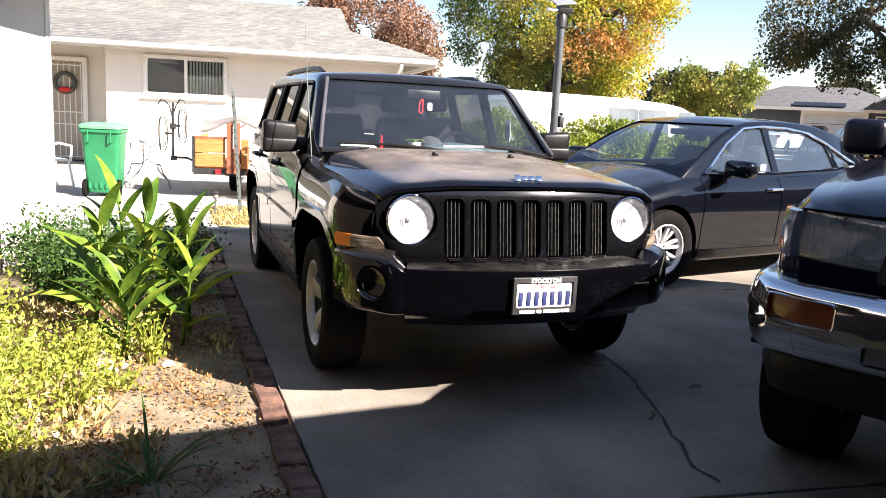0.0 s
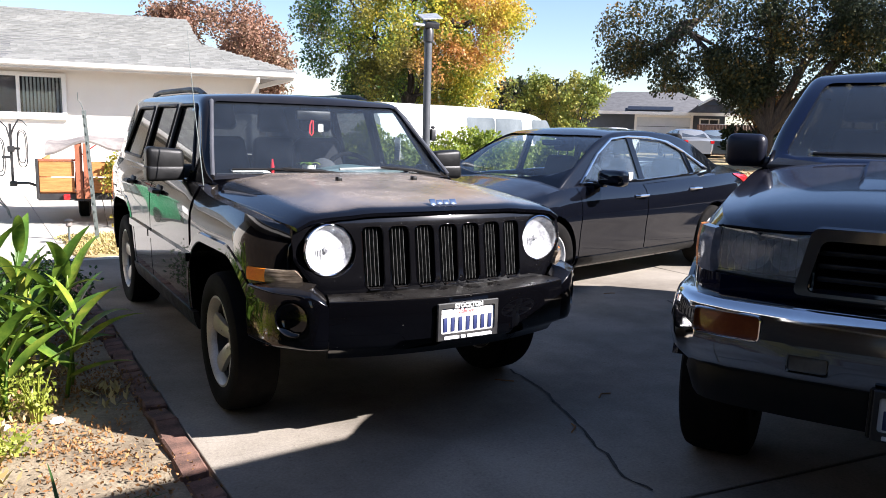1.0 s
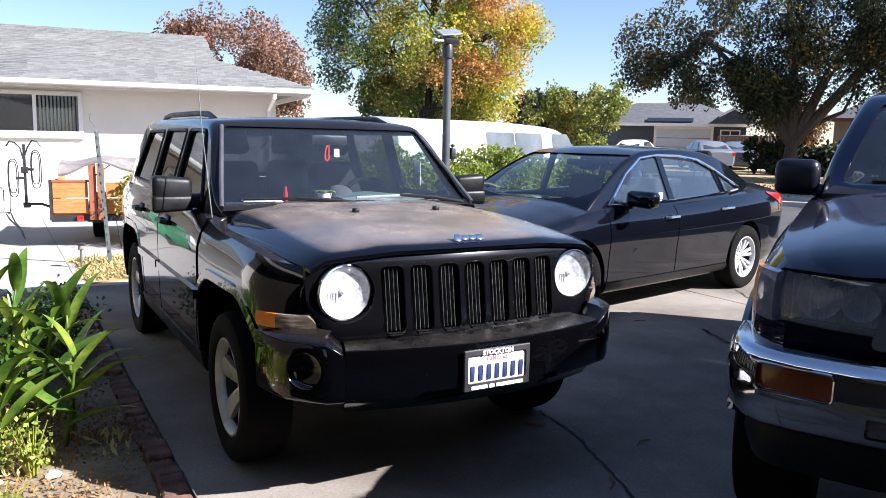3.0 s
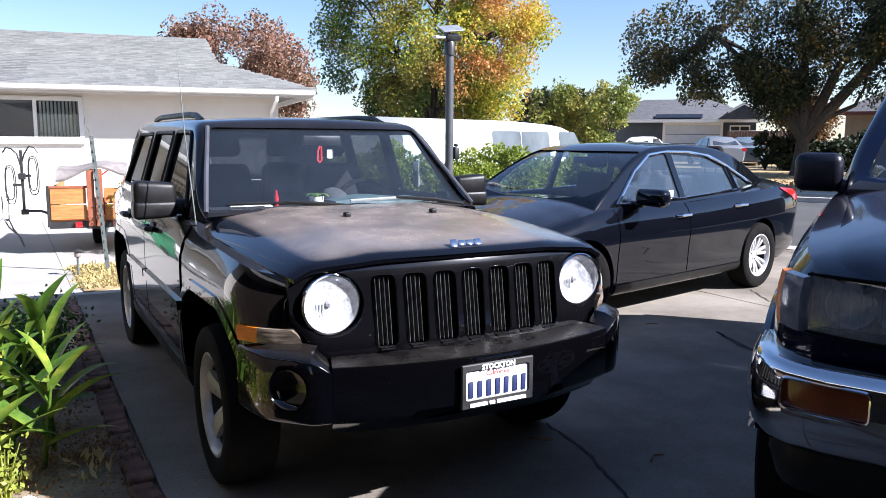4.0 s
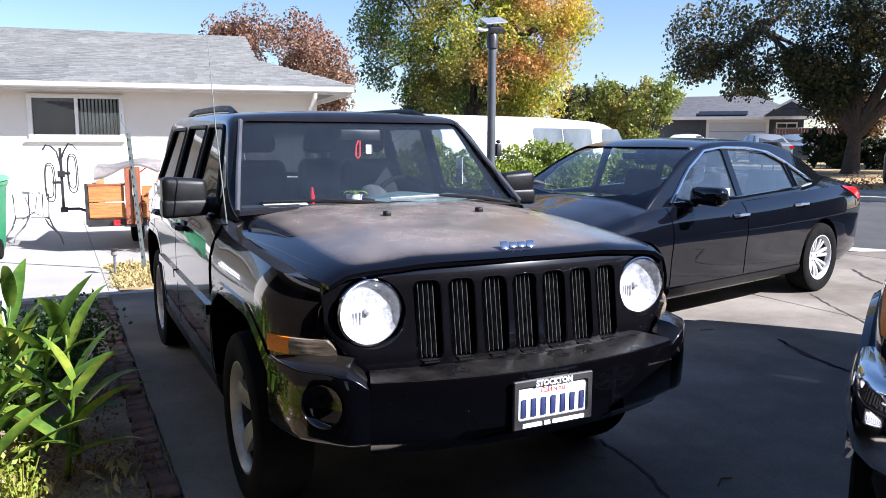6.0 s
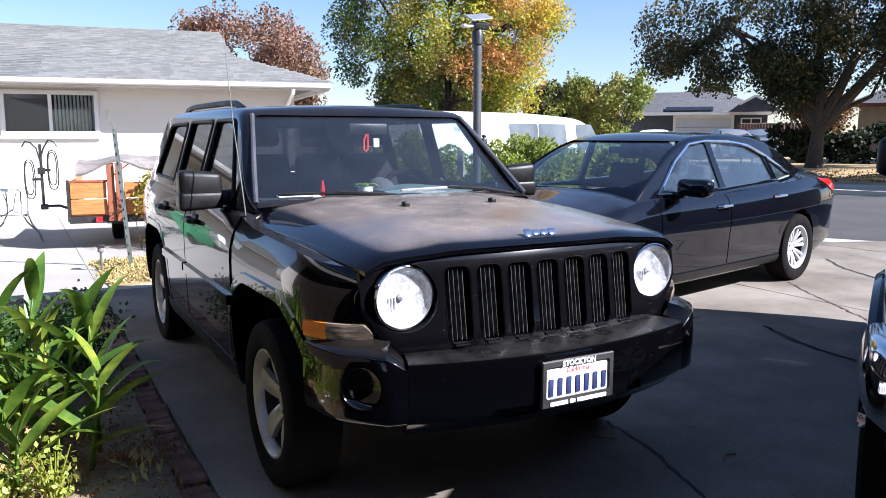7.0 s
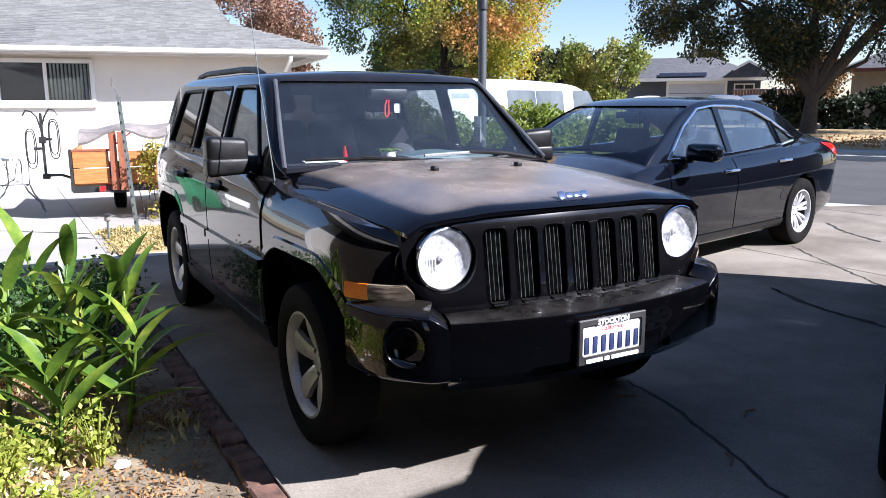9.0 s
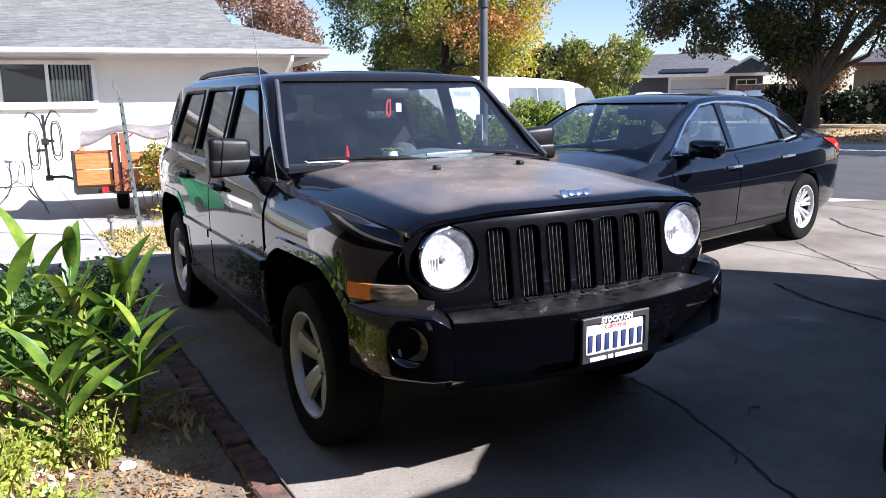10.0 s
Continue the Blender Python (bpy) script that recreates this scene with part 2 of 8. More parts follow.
stain = ramp_node(cn_, noise_node(cn_, 0.55, 6, 0.7).outputs["Fac"], [(0.40, (0.66, 0.64, 0.62)), (0.62, (1.0, 1.0, 1.0))])
speck = ramp_node(cn_, noise_node(cn_, 34, 2, 0.5).outputs["Fac"], [(0.28, (0.80, 0.79, 0.77)), (0.34, (1.0, 1.0, 1.0))])
worn = mix_color(cn_, 1.0, stain.outputs["Color"], speck.outputs["Color"], "MULTIPLY")
cn_.links.new(mix_color(cn_, 1.0, cb.inputs["Base Color"].links[0].from_socket, worn, "MULTIPLY"), cb.inputs["Base Color"])
CONCRETE_GREY = surface("pavement_concrete", (0.40, 0.385, 0.35), (0.47, 0.45, 0.41), 0.7, 60, 0.85, bump=0.2, spread=0.16)
APRON = surface("worn_apron_concrete", (0.32, 0.30, 0.27), (0.39, 0.37, 0.33), 0.7, 60, 0.85, bump=0.2, spread=0.18)
CRACK = surface("crack_dirt", (0.03, 0.028, 0.025), (0.05, 0.045, 0.04), 20, 120, 0.95)
ASPHALT = surface("asphalt", (0.040, 0.040, 0.041), (0.064, 0.063, 0.062), 0.6, 140, 0.9, bump=0.3, spread=0.3)
SOIL = surface("dry_soil", (0.14, 0.105, 0.068), (0.30, 0.245, 0.165), 3.0, 60, 0.95, bump=0.7, spread=0.35, bump_scale=45)
DRY_LAWN = surface("dry_lawn", (0.30, 0.215, 0.10), (0.40, 0.30, 0.15), 0.8, 40, 0.95, bump=0.5, spread=0.3)
BRICK = surface("red_edging_brick", (0.065, 0.036, 0.028), (0.20, 0.105, 0.075), 9, 120, 0.9, bump=0.4, spread=0.25)
STUCCO = surface("white_stucco", (0.72, 0.67, 0.60), (0.77, 0.72, 0.65), 1.2, 140, 0.9, bump=0.35, spread=0.08, bump_scale=180)
WHITE_TRIM = surface("white_painted_trim", (0.76, 0.74, 0.70), (0.82, 0.8, 0.76), 3, 60, 0.55, spread=0.08)
ROOF_SHINGLE = surface("grey_shingle", (0.075, 0.075, 0.078), (0.12, 0.12, 0.122), 3.0, 160, 0.95, bump=0.5, spread=0.3)
BIN_GREEN = surface("green_bin_plastic", (0.012, 0.165, 0.062), (0.016, 0.21, 0.085), 3, 90, 0.45, spread=0.1)
BIN_LID = surface("faded_green_lid", (0.10, 0.27, 0.15), (0.14, 0.32, 0.19), 3, 90, 0.5, spread=0.1)
PLANK = surface("orange_stained_plank", (0.40, 0.14, 0.035), (0.55, 0.23, 0.065), 4, 40, 0.6, bump=0.2, spread=0.3, stretch=(1.5, 8, 14))
POST_WOOD = surface("red_brown_timber", (0.24, 0.07, 0.03), (0.32, 0.11, 0.05), 4, 40, 0.65, bump=0.2, spread=0.3, stretch=(8, 8, 1.5))
DARK_STEEL = surface("black_painted_steel", (0.02, 0.02, 0.022), (0.035, 0.034, 0.033), 9, 90, 0.4, rough_var=0.1)
LAMP_STEEL = surface("grey_lamp_post", (0.055, 0.06, 0.065), (0.085, 0.09, 0.095), 5, 80, 0.45, spread=0.12)
GALV = surface("weathered_galvanised_steel", (0.085, 0.105, 0.10), (0.15, 0.17, 0.16), 9, 60, 0.6, metal=0.2, spread=0.25)
LEG_STEEL = surface("grey_steel_leg", (0.24, 0.25, 0.25), (0.34, 0.35, 0.35), 9, 60, 0.5, metal=0.3)
CANVAS = surface("grey_canvas", (0.17, 0.15, 0.14), (0.27, 0.24, 0.215), 7, 90, 0.85)
BARK = surface("tree_bark", (0.035, 0.027, 0.021), (0.075, 0.057, 0.044), 6, 50, 0.95, bump=0.8, spread=0.35, stretch=(4, 4, 1))
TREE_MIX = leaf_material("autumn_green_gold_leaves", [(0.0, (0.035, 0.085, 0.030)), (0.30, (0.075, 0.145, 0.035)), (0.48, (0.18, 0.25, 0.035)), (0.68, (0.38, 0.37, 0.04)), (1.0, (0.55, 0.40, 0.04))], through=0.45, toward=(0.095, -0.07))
tm = TREE_MIX.node_tree
patch = ramp_node(tm, noise_node(tm, 0.62, 3, 0.55).outputs["Fac"], [(0.45, (0,) * 3), (0.57, (0.85,) * 3)])
ember = ramp_node(tm, noise_node(tm, 9.0, 2, 0.5).outputs["Fac"], [(0.35, (0.46, 0.15, 0.08)), (0.5, (0.54, 0.27, 0.06)), (0.65, (0.48, 0.20, 0.12))])
tm_src = tm.nodes["Principled BSDF"].inputs["Base Color"].links[0].from_socket
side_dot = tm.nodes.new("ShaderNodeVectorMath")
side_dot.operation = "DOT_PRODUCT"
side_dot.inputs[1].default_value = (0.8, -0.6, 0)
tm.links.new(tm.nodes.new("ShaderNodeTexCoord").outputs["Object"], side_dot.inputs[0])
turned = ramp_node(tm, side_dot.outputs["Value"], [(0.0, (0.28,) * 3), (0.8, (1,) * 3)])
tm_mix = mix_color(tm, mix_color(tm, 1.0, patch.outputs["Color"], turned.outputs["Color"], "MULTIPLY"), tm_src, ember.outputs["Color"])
tm.links.new(tm_mix, tm.nodes["Principled BSDF"].inputs["Base Color"])
tm.links.new(tm_mix, tm.nodes["Translucent BSDF"].inputs["Color"])
TREE_RED = leaf_material("autumn_red_leaves", [(0.0, (0.12, 0.10, 0.05)), (0.4, (0.25, 0.15, 0.095)), (0.75, (0.33, 0.18, 0.13)), (1.0, (0.30, 0.25, 0.11))])
TREE_DARK = leaf_material("dark_green_leaves", [(0.0, (0.018, 0.028, 0.020)), (0.58, (0.040, 0.054, 0.028)), (0.78, (0.12, 0.09, 0.03)), (1.0, (0.42, 0.20, 0.045))], through=0.25)
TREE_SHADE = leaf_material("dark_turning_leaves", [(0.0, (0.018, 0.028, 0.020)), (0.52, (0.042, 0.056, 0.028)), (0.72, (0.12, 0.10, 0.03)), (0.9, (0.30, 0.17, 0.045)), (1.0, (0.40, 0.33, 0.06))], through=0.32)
# shrub leaves darkened: the tree shade over them is in the colour
SHRUB_LEAF = leaf_material("shade_darkened_shrub_leaves", [(0.0, (0.016, 0.026, 0.016)), (0.7, (0.030, 0.044, 0.022)), (1.0, (0.055, 0.055, 0.025))], rough=0.7, through=0.15)
TREE_GOLD = leaf_material("pale_gold_leaves", [(0.0, (0.16, 0.18, 0.05)), (0.55, (0.36, 0.33, 0.07)), (0.85, (0.44, 0.24, 0.08)), (1.0, (0.40, 0.15, 0.08))])
TREE_RUST = leaf_material("rust_brown_leaves", [(0.0, (0.08, 0.05, 0.025)), (0.6, (0.20, 0.11, 0.04)), (1.0, (0.36, 0.20, 0.06))])
TREE_FRESH = leaf_material("fresh_green_leaves", [(0.0, (0.075, 0.115, 0.03)), (0.4, (0.20, 0.24, 0.05)), (0.75, (0.40, 0.36, 0.07)), (1.0, (0.42, 0.23, 0.09))])
HEDGE_LEAF = leaf_material("hedge_leaves", [(0.0, (0.06, 0.11, 0.016)), (0.5, (0.19, 0.25, 0.035)), (1.0, (0.38, 0.39, 0.05))], through=0.42)
LILY_LEAF = leaf_material("lily_leaves", [(0.0, (0.022, 0.055, 0.010)), (0.35, (0.065, 0.135, 0.018)), (0.62, (0.16, 0.245, 0.03)), (0.84, (0.33, 0.35, 0.05)), (0.93, (0.42, 0.36, 0.08)), (1.0, (0.26, 0.16, 0.06))], rough=0.34, through=0.34, single=True)
BUSH_LEAF = leaf_material("bush_leaves", [(0.0, (0.02, 0.055, 0.015)), (0.55, (0.06, 0.125, 0.028)), (1.0, (0.17, 0.25, 0.045))], through=0.4)
WEED_LEAF = leaf_material("weed_leaves", [(0.0, (0.17, 0.26, 0.035)), (0.5, (0.34, 0.38, 0.06)), (1.0, (0.52, 0.46, 0.14))], through=0.42)
STRAW = leaf_material("dry_leaf_litter", [(0.0, (0.09, 0.04, 0.02)), (0.4, (0.22, 0.105, 0.04)), (0.8, (0.34, 0.19, 0.075)), (1.0, (0.42, 0.31, 0.16))], rough=0.8, through=0.1)
DRY_GRASS = leaf_material("dry_grass_blades", [(0.0, (0.20, 0.22, 0.05)), (0.35, (0.38, 0.30, 0.12)), (1.0, (0.52, 0.42, 0.22))], rough=0.7, through=0.15)
# for walls and eaves out of view, dark so they bounce little light
DARK_UNSEEN = surface("dark_unseen_boards", (0.045, 0.032, 0.024), (0.07, 0.05, 0.038), 4, 60, 0.8, spread=0.2)
FAR_SHINGLE = surface("dark_grey_shingle", (0.06, 0.06, 0.064), (0.095, 0.095, 0.10), 3.0, 60, 0.95, spread=0.25)
SMOKED = surface("dull_lamp_reflector", (0.34, 0.34, 0.35), (0.62, 0.62, 0.62), 20, 90, 0.35, metal=0.15)
NAVY_PLASTIC = surface("satin_navy_mirror_shell", (0.003, 0.004, 0.010), (0.005, 0.006, 0.014), 8, 160, 0.35, spec=0.35)

# ---------------------------------------------------------------- mesh tools
def realise(bm, name, material, sharp=35):
    bmesh.ops.recalc_face_normals(bm, faces=bm.faces)
    me = bpy.data.meshes.new(name)
    bm.to_mesh(me)
    bm.free()
    for p in me.polygons:
        p.use_smooth = True
    me.set_sharp_from_angle(angle=radians(sharp))
    me.materials.append(material)
    return me


def part(name, bm, material, parent, label="", sharp=35, kind=""):
    ob = new(name, realise(bm, name, material, sharp))
    ob.parent = parent
    return tagged(ob, label, "", "", kind)


def thing(name, m, label, category, group="", kind=""):
    ob = new(name)
    ob.empty_display_size = 0.1
    ob.matrix_world = m
    return tagged(ob, label, category, group, kind)


def solo(name, bm, material, label, category="", group="", kind="", m=None, sharp=35):
    ob = new(name, realise(bm, name, material, sharp))
    if m is not None:
        ob.matrix_world = m
    return tagged(ob, label, category, group, kind)


def box(x0, x1, y0, y1, z0, z1, bevel=0.0, seg=2, bm=None):
    own = bmesh.new()
    bmesh.ops.create_cube(own, size=1)
    for v in own.verts:
        v.co = Vector(((x0 + x1) / 2 + v.co.x * (x1 - x0), (y0 + y1) / 2 + v.co.y * (y1 - y0), (z0 + z1) / 2 + v.co.z * (z1 - z0)))
    if bevel:
        bmesh.ops.bevel(own, geom=list(own.edges), offset=bevel, segments=seg, profile=0.5, affect="EDGES")
    return merge(bm, own)


def merge(bm, own, m=None):
    if m is not None:
        own.transform(m)
    if bm is None:
        return own
    me = bpy.data.meshes.new("joined")
    own.to_mesh(me)
    own.free()
    bm.from_mesh(me)
    bpy.data.meshes.remove(me)
    return bm


def prism(points, way, bm=None, bevel=0.0, seg=2):
    """A flat polygon pushed along a vector."""
    own = bmesh.new()
    a = [own.verts.new(Vector(p)) for p in points]
    b = [own.verts.new(Vector(p) + Vector(way)) for p in points]
    own.faces.new(a)
    own.faces.new(b[::-1])
    n = len(a)
    for i in range(n):
        own.faces.new((a[i], b[i], b[(i + 1) % n], a[(i + 1) % n]))
    bmesh.ops.recalc_face_normals(own, faces=own.faces)
    if bevel:
        bmesh.ops.bevel(own, geom=list(own.edges), offset=bevel, segments=seg, profile=0.5, affect="EDGES")
    return merge(bm, own)


def loft(rings, closed=True, caps=True, bm=None):
    own = bmesh.new()
    vs = [[own.verts.new(Vector(p)) for p in r] for r in rings]
    n = len(vs[0])
    for a, b in zip(vs, vs[1:]):
        for i in range(n if closed else n - 1):
            j = (i + 1) % n
            own.faces.new((a[i], a[j], b[j], b[i]))
    if caps and closed:
        own.faces.new(vs[0][::-1])
        own.faces.new(vs[-1])
    bmesh.ops.recalc_face_normals(own, faces=own.faces)
    return merge(bm, own)


def tube(points, radius, n=8, bm=None, flat=1.0):
    """A round bar along a line; radius is one number or one for each point."""
    pts = [Vector(p) for p in points]
    rad = radius if isinstance(radius, (list, tuple)) else [radius] * len(pts)
    rings = []
    side = None
    for i, p in enumerate(pts):
        d = (pts[min(i + 1, len(pts) - 1)] - pts[max(i - 1, 0)]).normalized()
        if side is None:
            side = d.orthogonal().normalized()
        side = (side - d * side.dot(d)).normalized()
        up = d.cross(side)
        rings.append([p + rad[i] * (math.cos(2 * math.pi * k / n) * side + flat * math.sin(2 * math.pi * k / n) * up) for k in range(n)])
    return loft(rings, True, True, bm)


def lathe(profile, m, n=32, bm=None, ring=False):
    """Turns (radius, height) pairs about the z axis, then moves them by m; ring: the profile closes on itself."""
    if ring:
        profile = list(profile) + [profile[0]]
    rings = [[m @ Vector((max(r, 1e-4) * math.cos(2 * math.pi * k / n), max(r, 1e-4) * math.sin(2 * math.pi * k / n), h)) for k in range(n)]
             for r, h in profile]
    own = loft(rings, True, False)
    bmesh.ops.remove_doubles(own, verts=own.verts, dist=0.00035)
    bmesh.ops.recalc_face_normals(own, faces=own.faces)
    return merge(bm, own)


def ball(c, r, bm=None, sub=2):
    own = bmesh.new()
    bmesh.ops.create_icosphere(own, subdivisions=sub, radius=1)
    s = r if isinstance(r, (tuple, list)) else (r, r, r)
    for v in own.verts:
        v.co = Vector((c[0] + v.co.x * s[0], c[1] + v.co.y * s[1], c[2] + v.co.z * s[2]))
    return merge(bm, own)


def rounded(points, r, n=4):
    """The 2D polygon with its corners rounded."""
    out = []
    k = len(points)
    for i in range(k):
        p, a, b = Vector(points[i]), Vector(points[i - 1]), Vector(points[(i + 1) % k])
        da, db = (a - p), (b - p)
        q = min(r, da.length * 0.45, db.length * 0.45)
        s, e = p + da.normalized() * q, p + db.normalized() * q
        for j in range(n + 1):
            t = j / n
            out.append(tuple((1 - t) ** 2 * s + 2 * t * (1 - t) * p + t * t * e))
    return out


def curve(*pairs):
    """A smooth line through (t, value) pairs that never overshoots."""
    xs = [p[0] for p in pairs]
    ys = [p[1] for p in pairs]
    k = len(xs)
    sl = [(ys[i + 1] - ys[i]) / (xs[i + 1] - xs[i]) for i in range(k - 1)]
    tg = [sl[0]] + [0.0 if sl[i - 1] * sl[i] <= 0 else 2 * sl[i - 1] * sl[i] / (sl[i - 1] + sl[i]) for i in range(1, k - 1)] + [sl[-1]]

    def f(x):
        if x <= xs[0]:
            return ys[0]
        if x >= xs[-1]:
            return ys[-1]
        i = next(j for j in range(k - 1) if x <= xs[j + 1])
        h = xs[i + 1] - xs[i]
        t = (x - xs[i]) / h
        return ((1 + 2 * t) * (1 - t) ** 2 * ys[i] + t * (1 - t) ** 2 * h * tg[i] + t * t * (3 - 2 * t) * ys[i + 1] + t * t * (t - 1) * h * tg[i + 1])
    return f


def carve(bm, tools, how="DIFFERENCE", thick=0.0, side=-1.0):
    """bm cut by, or kept inside, other closed meshes; an open sheet is first given its thickness."""
    def holder(b):
        me = bpy.data.meshes.new("holder")
        b.to_mesh(me)
        b.free()
        return new("holder", me)
    base = holder(bm)
    obs = [holder(t) for t in tools]
    if thick:
        s = base.modifiers.new("thick", "SOLIDIFY")
        s.thickness, s.offset = thick, side
    for o in obs:
        b = base.modifiers.new("cut", "BOOLEAN")
        b.operation, b.solver, b.object = how, "EXACT", o
    bpy.context.view_layer.update()
    me = bpy.data.meshes.new_from_object(base.evaluated_get(bpy.context.evaluated_depsgraph_get()))
    out = bmesh.new()
    out.from_mesh(me)
    bpy.data.meshes.remove(me)
    for o in [base] + obs:
        d = o.data
        bpy.data.objects.remove(o)
        bpy.data.meshes.remove(d)
    return out


def side_prism(poly, x0, x1):
    """A (y, z) polygon pushed from x0 to x1."""
    return prism([(x0, y, z) for y, z in poly], (x1 - x0, 0, 0))


def front_prism(poly, y0, y1):
    """An (x, z) polygon pushed from y0 to y1."""
    return prism([(x, y0, z) for x, z in poly], (0, y1 - y0, 0))


def cylinder_x(y, z, r, x0, x1, n=40):
    return prism([(x0, y + r * math.cos(2 * math.pi * k / n), z + r * math.sin(2 * math.pi * k / n)) for k in range(n)], (x1 - x0, 0, 0))


def words(text, size, material, name, m, parent, label="", depth=0.002, bold=0.0):
    """Raised lettering in the built-in font, as a mesh."""
    cu = bpy.data.curves.new(name, "FONT")
    cu.body, cu.size, cu.extrude, cu.align_x, cu.align_y, cu.offset = text, size, depth, "CENTER", "CENTER", bold
    cu.resolution_u = 2
    ob = new("holder", cu)
    bpy.context.view_layer.update()
    me = bpy.data.meshes.new_from_object(ob.evaluated_get(bpy.context.evaluated_depsgraph_get()))
    bpy.data.objects.remove(ob)
    bpy.data.curves.remove(cu)
    me.transform(m)
    me.materials.clear()
    me.materials.append(material)
    o = new(name, me)
    o.parent = parent
    return tagged(o, label)

# ---------------------------------------------------------------- setting: ground, drive, street
U = Vector((0.87, 0.49, 0)).normalized()      # from the garage towards the street
V = Vector((-U.y, U.x, 0))                     # along the street


def street(s, r, z=0.0):
    """A point s metres towards the street and r metres along it."""
    p = U * s + V * r
    return (p.x, p.y, z)


def ground_sheet():
    bm = bmesh.new()
    s = [-300, -60, -12, -4, 0, 4, 8, 9.2, 20.6, 24, 32, 60, 150, 400]
    h = [0, 0, 0, 0, 0, 0, -0.03, -0.12, -0.12, 0.12, 0.3, 0.3, 0.3, 0.3]
    r = [-400, -150, -60, -20, 0, 20, 60, 150, 400]
    g = [[bm.verts.new(street(a, b, z - 0.03)) for b in r] for a, z in zip(s, h)]
    for i in range(len(s) - 1):
        for j in range(len(r) - 1):
            bm.faces.new((g[i][j], g[i][j + 1], g[i + 1][j + 1], g[i + 1][j]))
    solo("ground", bm, DRY_LAWN, "dry straw-coloured lawn reaching to the distance", "ground", kind="structure")


def strip(name, s0, s1, r0, r1, z, depth, material, label):
    pts = [street(s0, r0, z), street(s1, r0, z), street(s1, r1, z), street(s0, r1, z)]
    bm = prism(pts, (0, 0, -depth))
    return solo(name, bm, material, label, name.split("_")[0], kind="structure")


ground_sheet()
strip("road", 9.75, 19.9, -90, 90, -0.10, 0.1, ASPHALT, "grey asphalt street partly in tree shade")
strip("pavement", 8.0, 9.3, -90, -5.2, -0.0, 0.15, CONCRETE_GREY, "pale concrete pavement along the street")
strip("kerb", 9.32, 9.75, -90, 90, -0.03, 0.15, APRON, "pale concrete kerb and gutter")
strip("kerb_far", 19.9, 20.3, -90, 90, 0.02, 0.2, CONCRETE_GREY, "pale concrete kerb across the street")
strip("pavement_far", 21.5, 22.8, -90, 90, 0.02, 0.2, CONCRETE_GREY, "pale concrete pavement across the street")

drive = thing("driveway", Matrix.Identity(4), "worn tan concrete driveway slabs with joints and cracks", "driveway", kind="structure")


def slab(pts, material=CONCRETE):
    bm = prism([(x, y, 0.0) for x, y in pts], (0, 0, -0.12), bevel=0.004, seg=1)
    part("slab", bm, material, drive)


# joints run along the street's normal and across it
slab([(-1.04, -9.0), (0.02, -9.0), (0.02, -0.86), (-1.04, -0.74)])
slab([(0.035, -9.0), (8.0, -9.0), (8.0, -1.75), (0.035, -0.862)])
slab([(-1.04, -0.725), (4.4, -1.33), (4.4, 5.2), (-1.04, 5.6)])
slab([(-1.04, 5.606), (4.4, 5.206), (4.4, 12.9), (-1.04, 13.6)], APRON)
slab([(4.415, -1.33), (8.0, -1.735), (7.6, 4.6), (4.415, 5.2)])
slab([(7.62, 4.55), (8.02, -1.73), (10.6, -1.0), (9.0, 4.0)])
slab([(-9.0, 5.6), (-1.044, 5.6), (-1.044, 14.2), (-9.0, 14.2)], APRON)


def crack(points, width=0.012, seed=1):
    rnd = random.Random(seed)
    bm = bmesh.new()
    line = []
    for (x0, y0), (x1, y1) in zip(points, points[1:]):
        k = max(2, int(math.hypot(x1 - x0, y1 - y0) / 0.05))
        for i in range(k):
            t = i / k
            line.append(Vector((x0 + (x1 - x0) * t + rnd.uniform(-0.012, 0.012), y0 + (y1 - y0) * t + rnd.uniform(-0.012, 0.012), 0.004)))
    a, b = [], []
    for i, p in enumerate(line):
        d = (line[min(i + 1, len(line) - 1)] - line[max(i - 1, 0)]).normalized()
        n = Vector((-d.y, d.x, 0)) * width * rnd.uniform(0.3, 0.75)
        a.append(bm.verts.new(p + n))
        b.append(bm.verts.new(p - n))
    for i in range(len(line) - 1):
        bm.faces.new((a[i], a[i + 1], b[i + 1], b[i]))
    part("crack", bm, CRACK, drive)


crack([(0.86, 0.74), (0.82, 0.40), (0.67, -0.06), (0.56, -0.32), (0.50, -0.50), (0.43, -0.66), (0.45, -0.86)], 0.013, 2)
crack([(3.23, 1.70), (3.12, 1.40), (3.0, 1.09), (2.99, 0.66)], 0.022, 12)
crack([(3.25, 1.72), (3.05, 1.35), (2.98, 0.95), (2.93, 0.4), (2.6, -0.3)], 0.02, 3)
crack([(4.93, 2.79), (4.6, 2.3), (4.31, 1.79), (3.99, 1.26), (3.9, 0.6)], 0.013, 4)
crack([(6.57, 3.52), (6.2, 3.1), (5.95, 2.62), (5.88, 2.4)], 0.03, 5)
crack([(6.9, 3.0), (6.3, 2.5), (5.6, 2.1), (5.2, 1.5)], 0.014, 6)
crack([(7.4, 3.2), (7.0, 2.6), (6.6, 2.2)], 0.03, 7)

# bed beside the drive
bm = prism([(-1.165, -4.6, 0.0), (-1.165, 5.55, 0.0), (-4.6, 5.55, 0.0), (-4.6, -4.6, 0.0)], (0, 0, -0.1))
bmesh.ops.triangulate(bm, faces=bm.faces)
bmesh.ops.subdivide_edges(bm, edges=bm.edges, cuts=7, use_grid_fill=True)
for v in bm.verts:
    if v.co.z > -0.05:
        v.co.z += 0.03 * noise.noise(v.co * 1.3) + 0.012 * noise.noise(v.co * 5) - 0.012
solo("planting_bed", bm, SOIL, "dry brown soil bed beside the driveway", "soil", kind="structure")
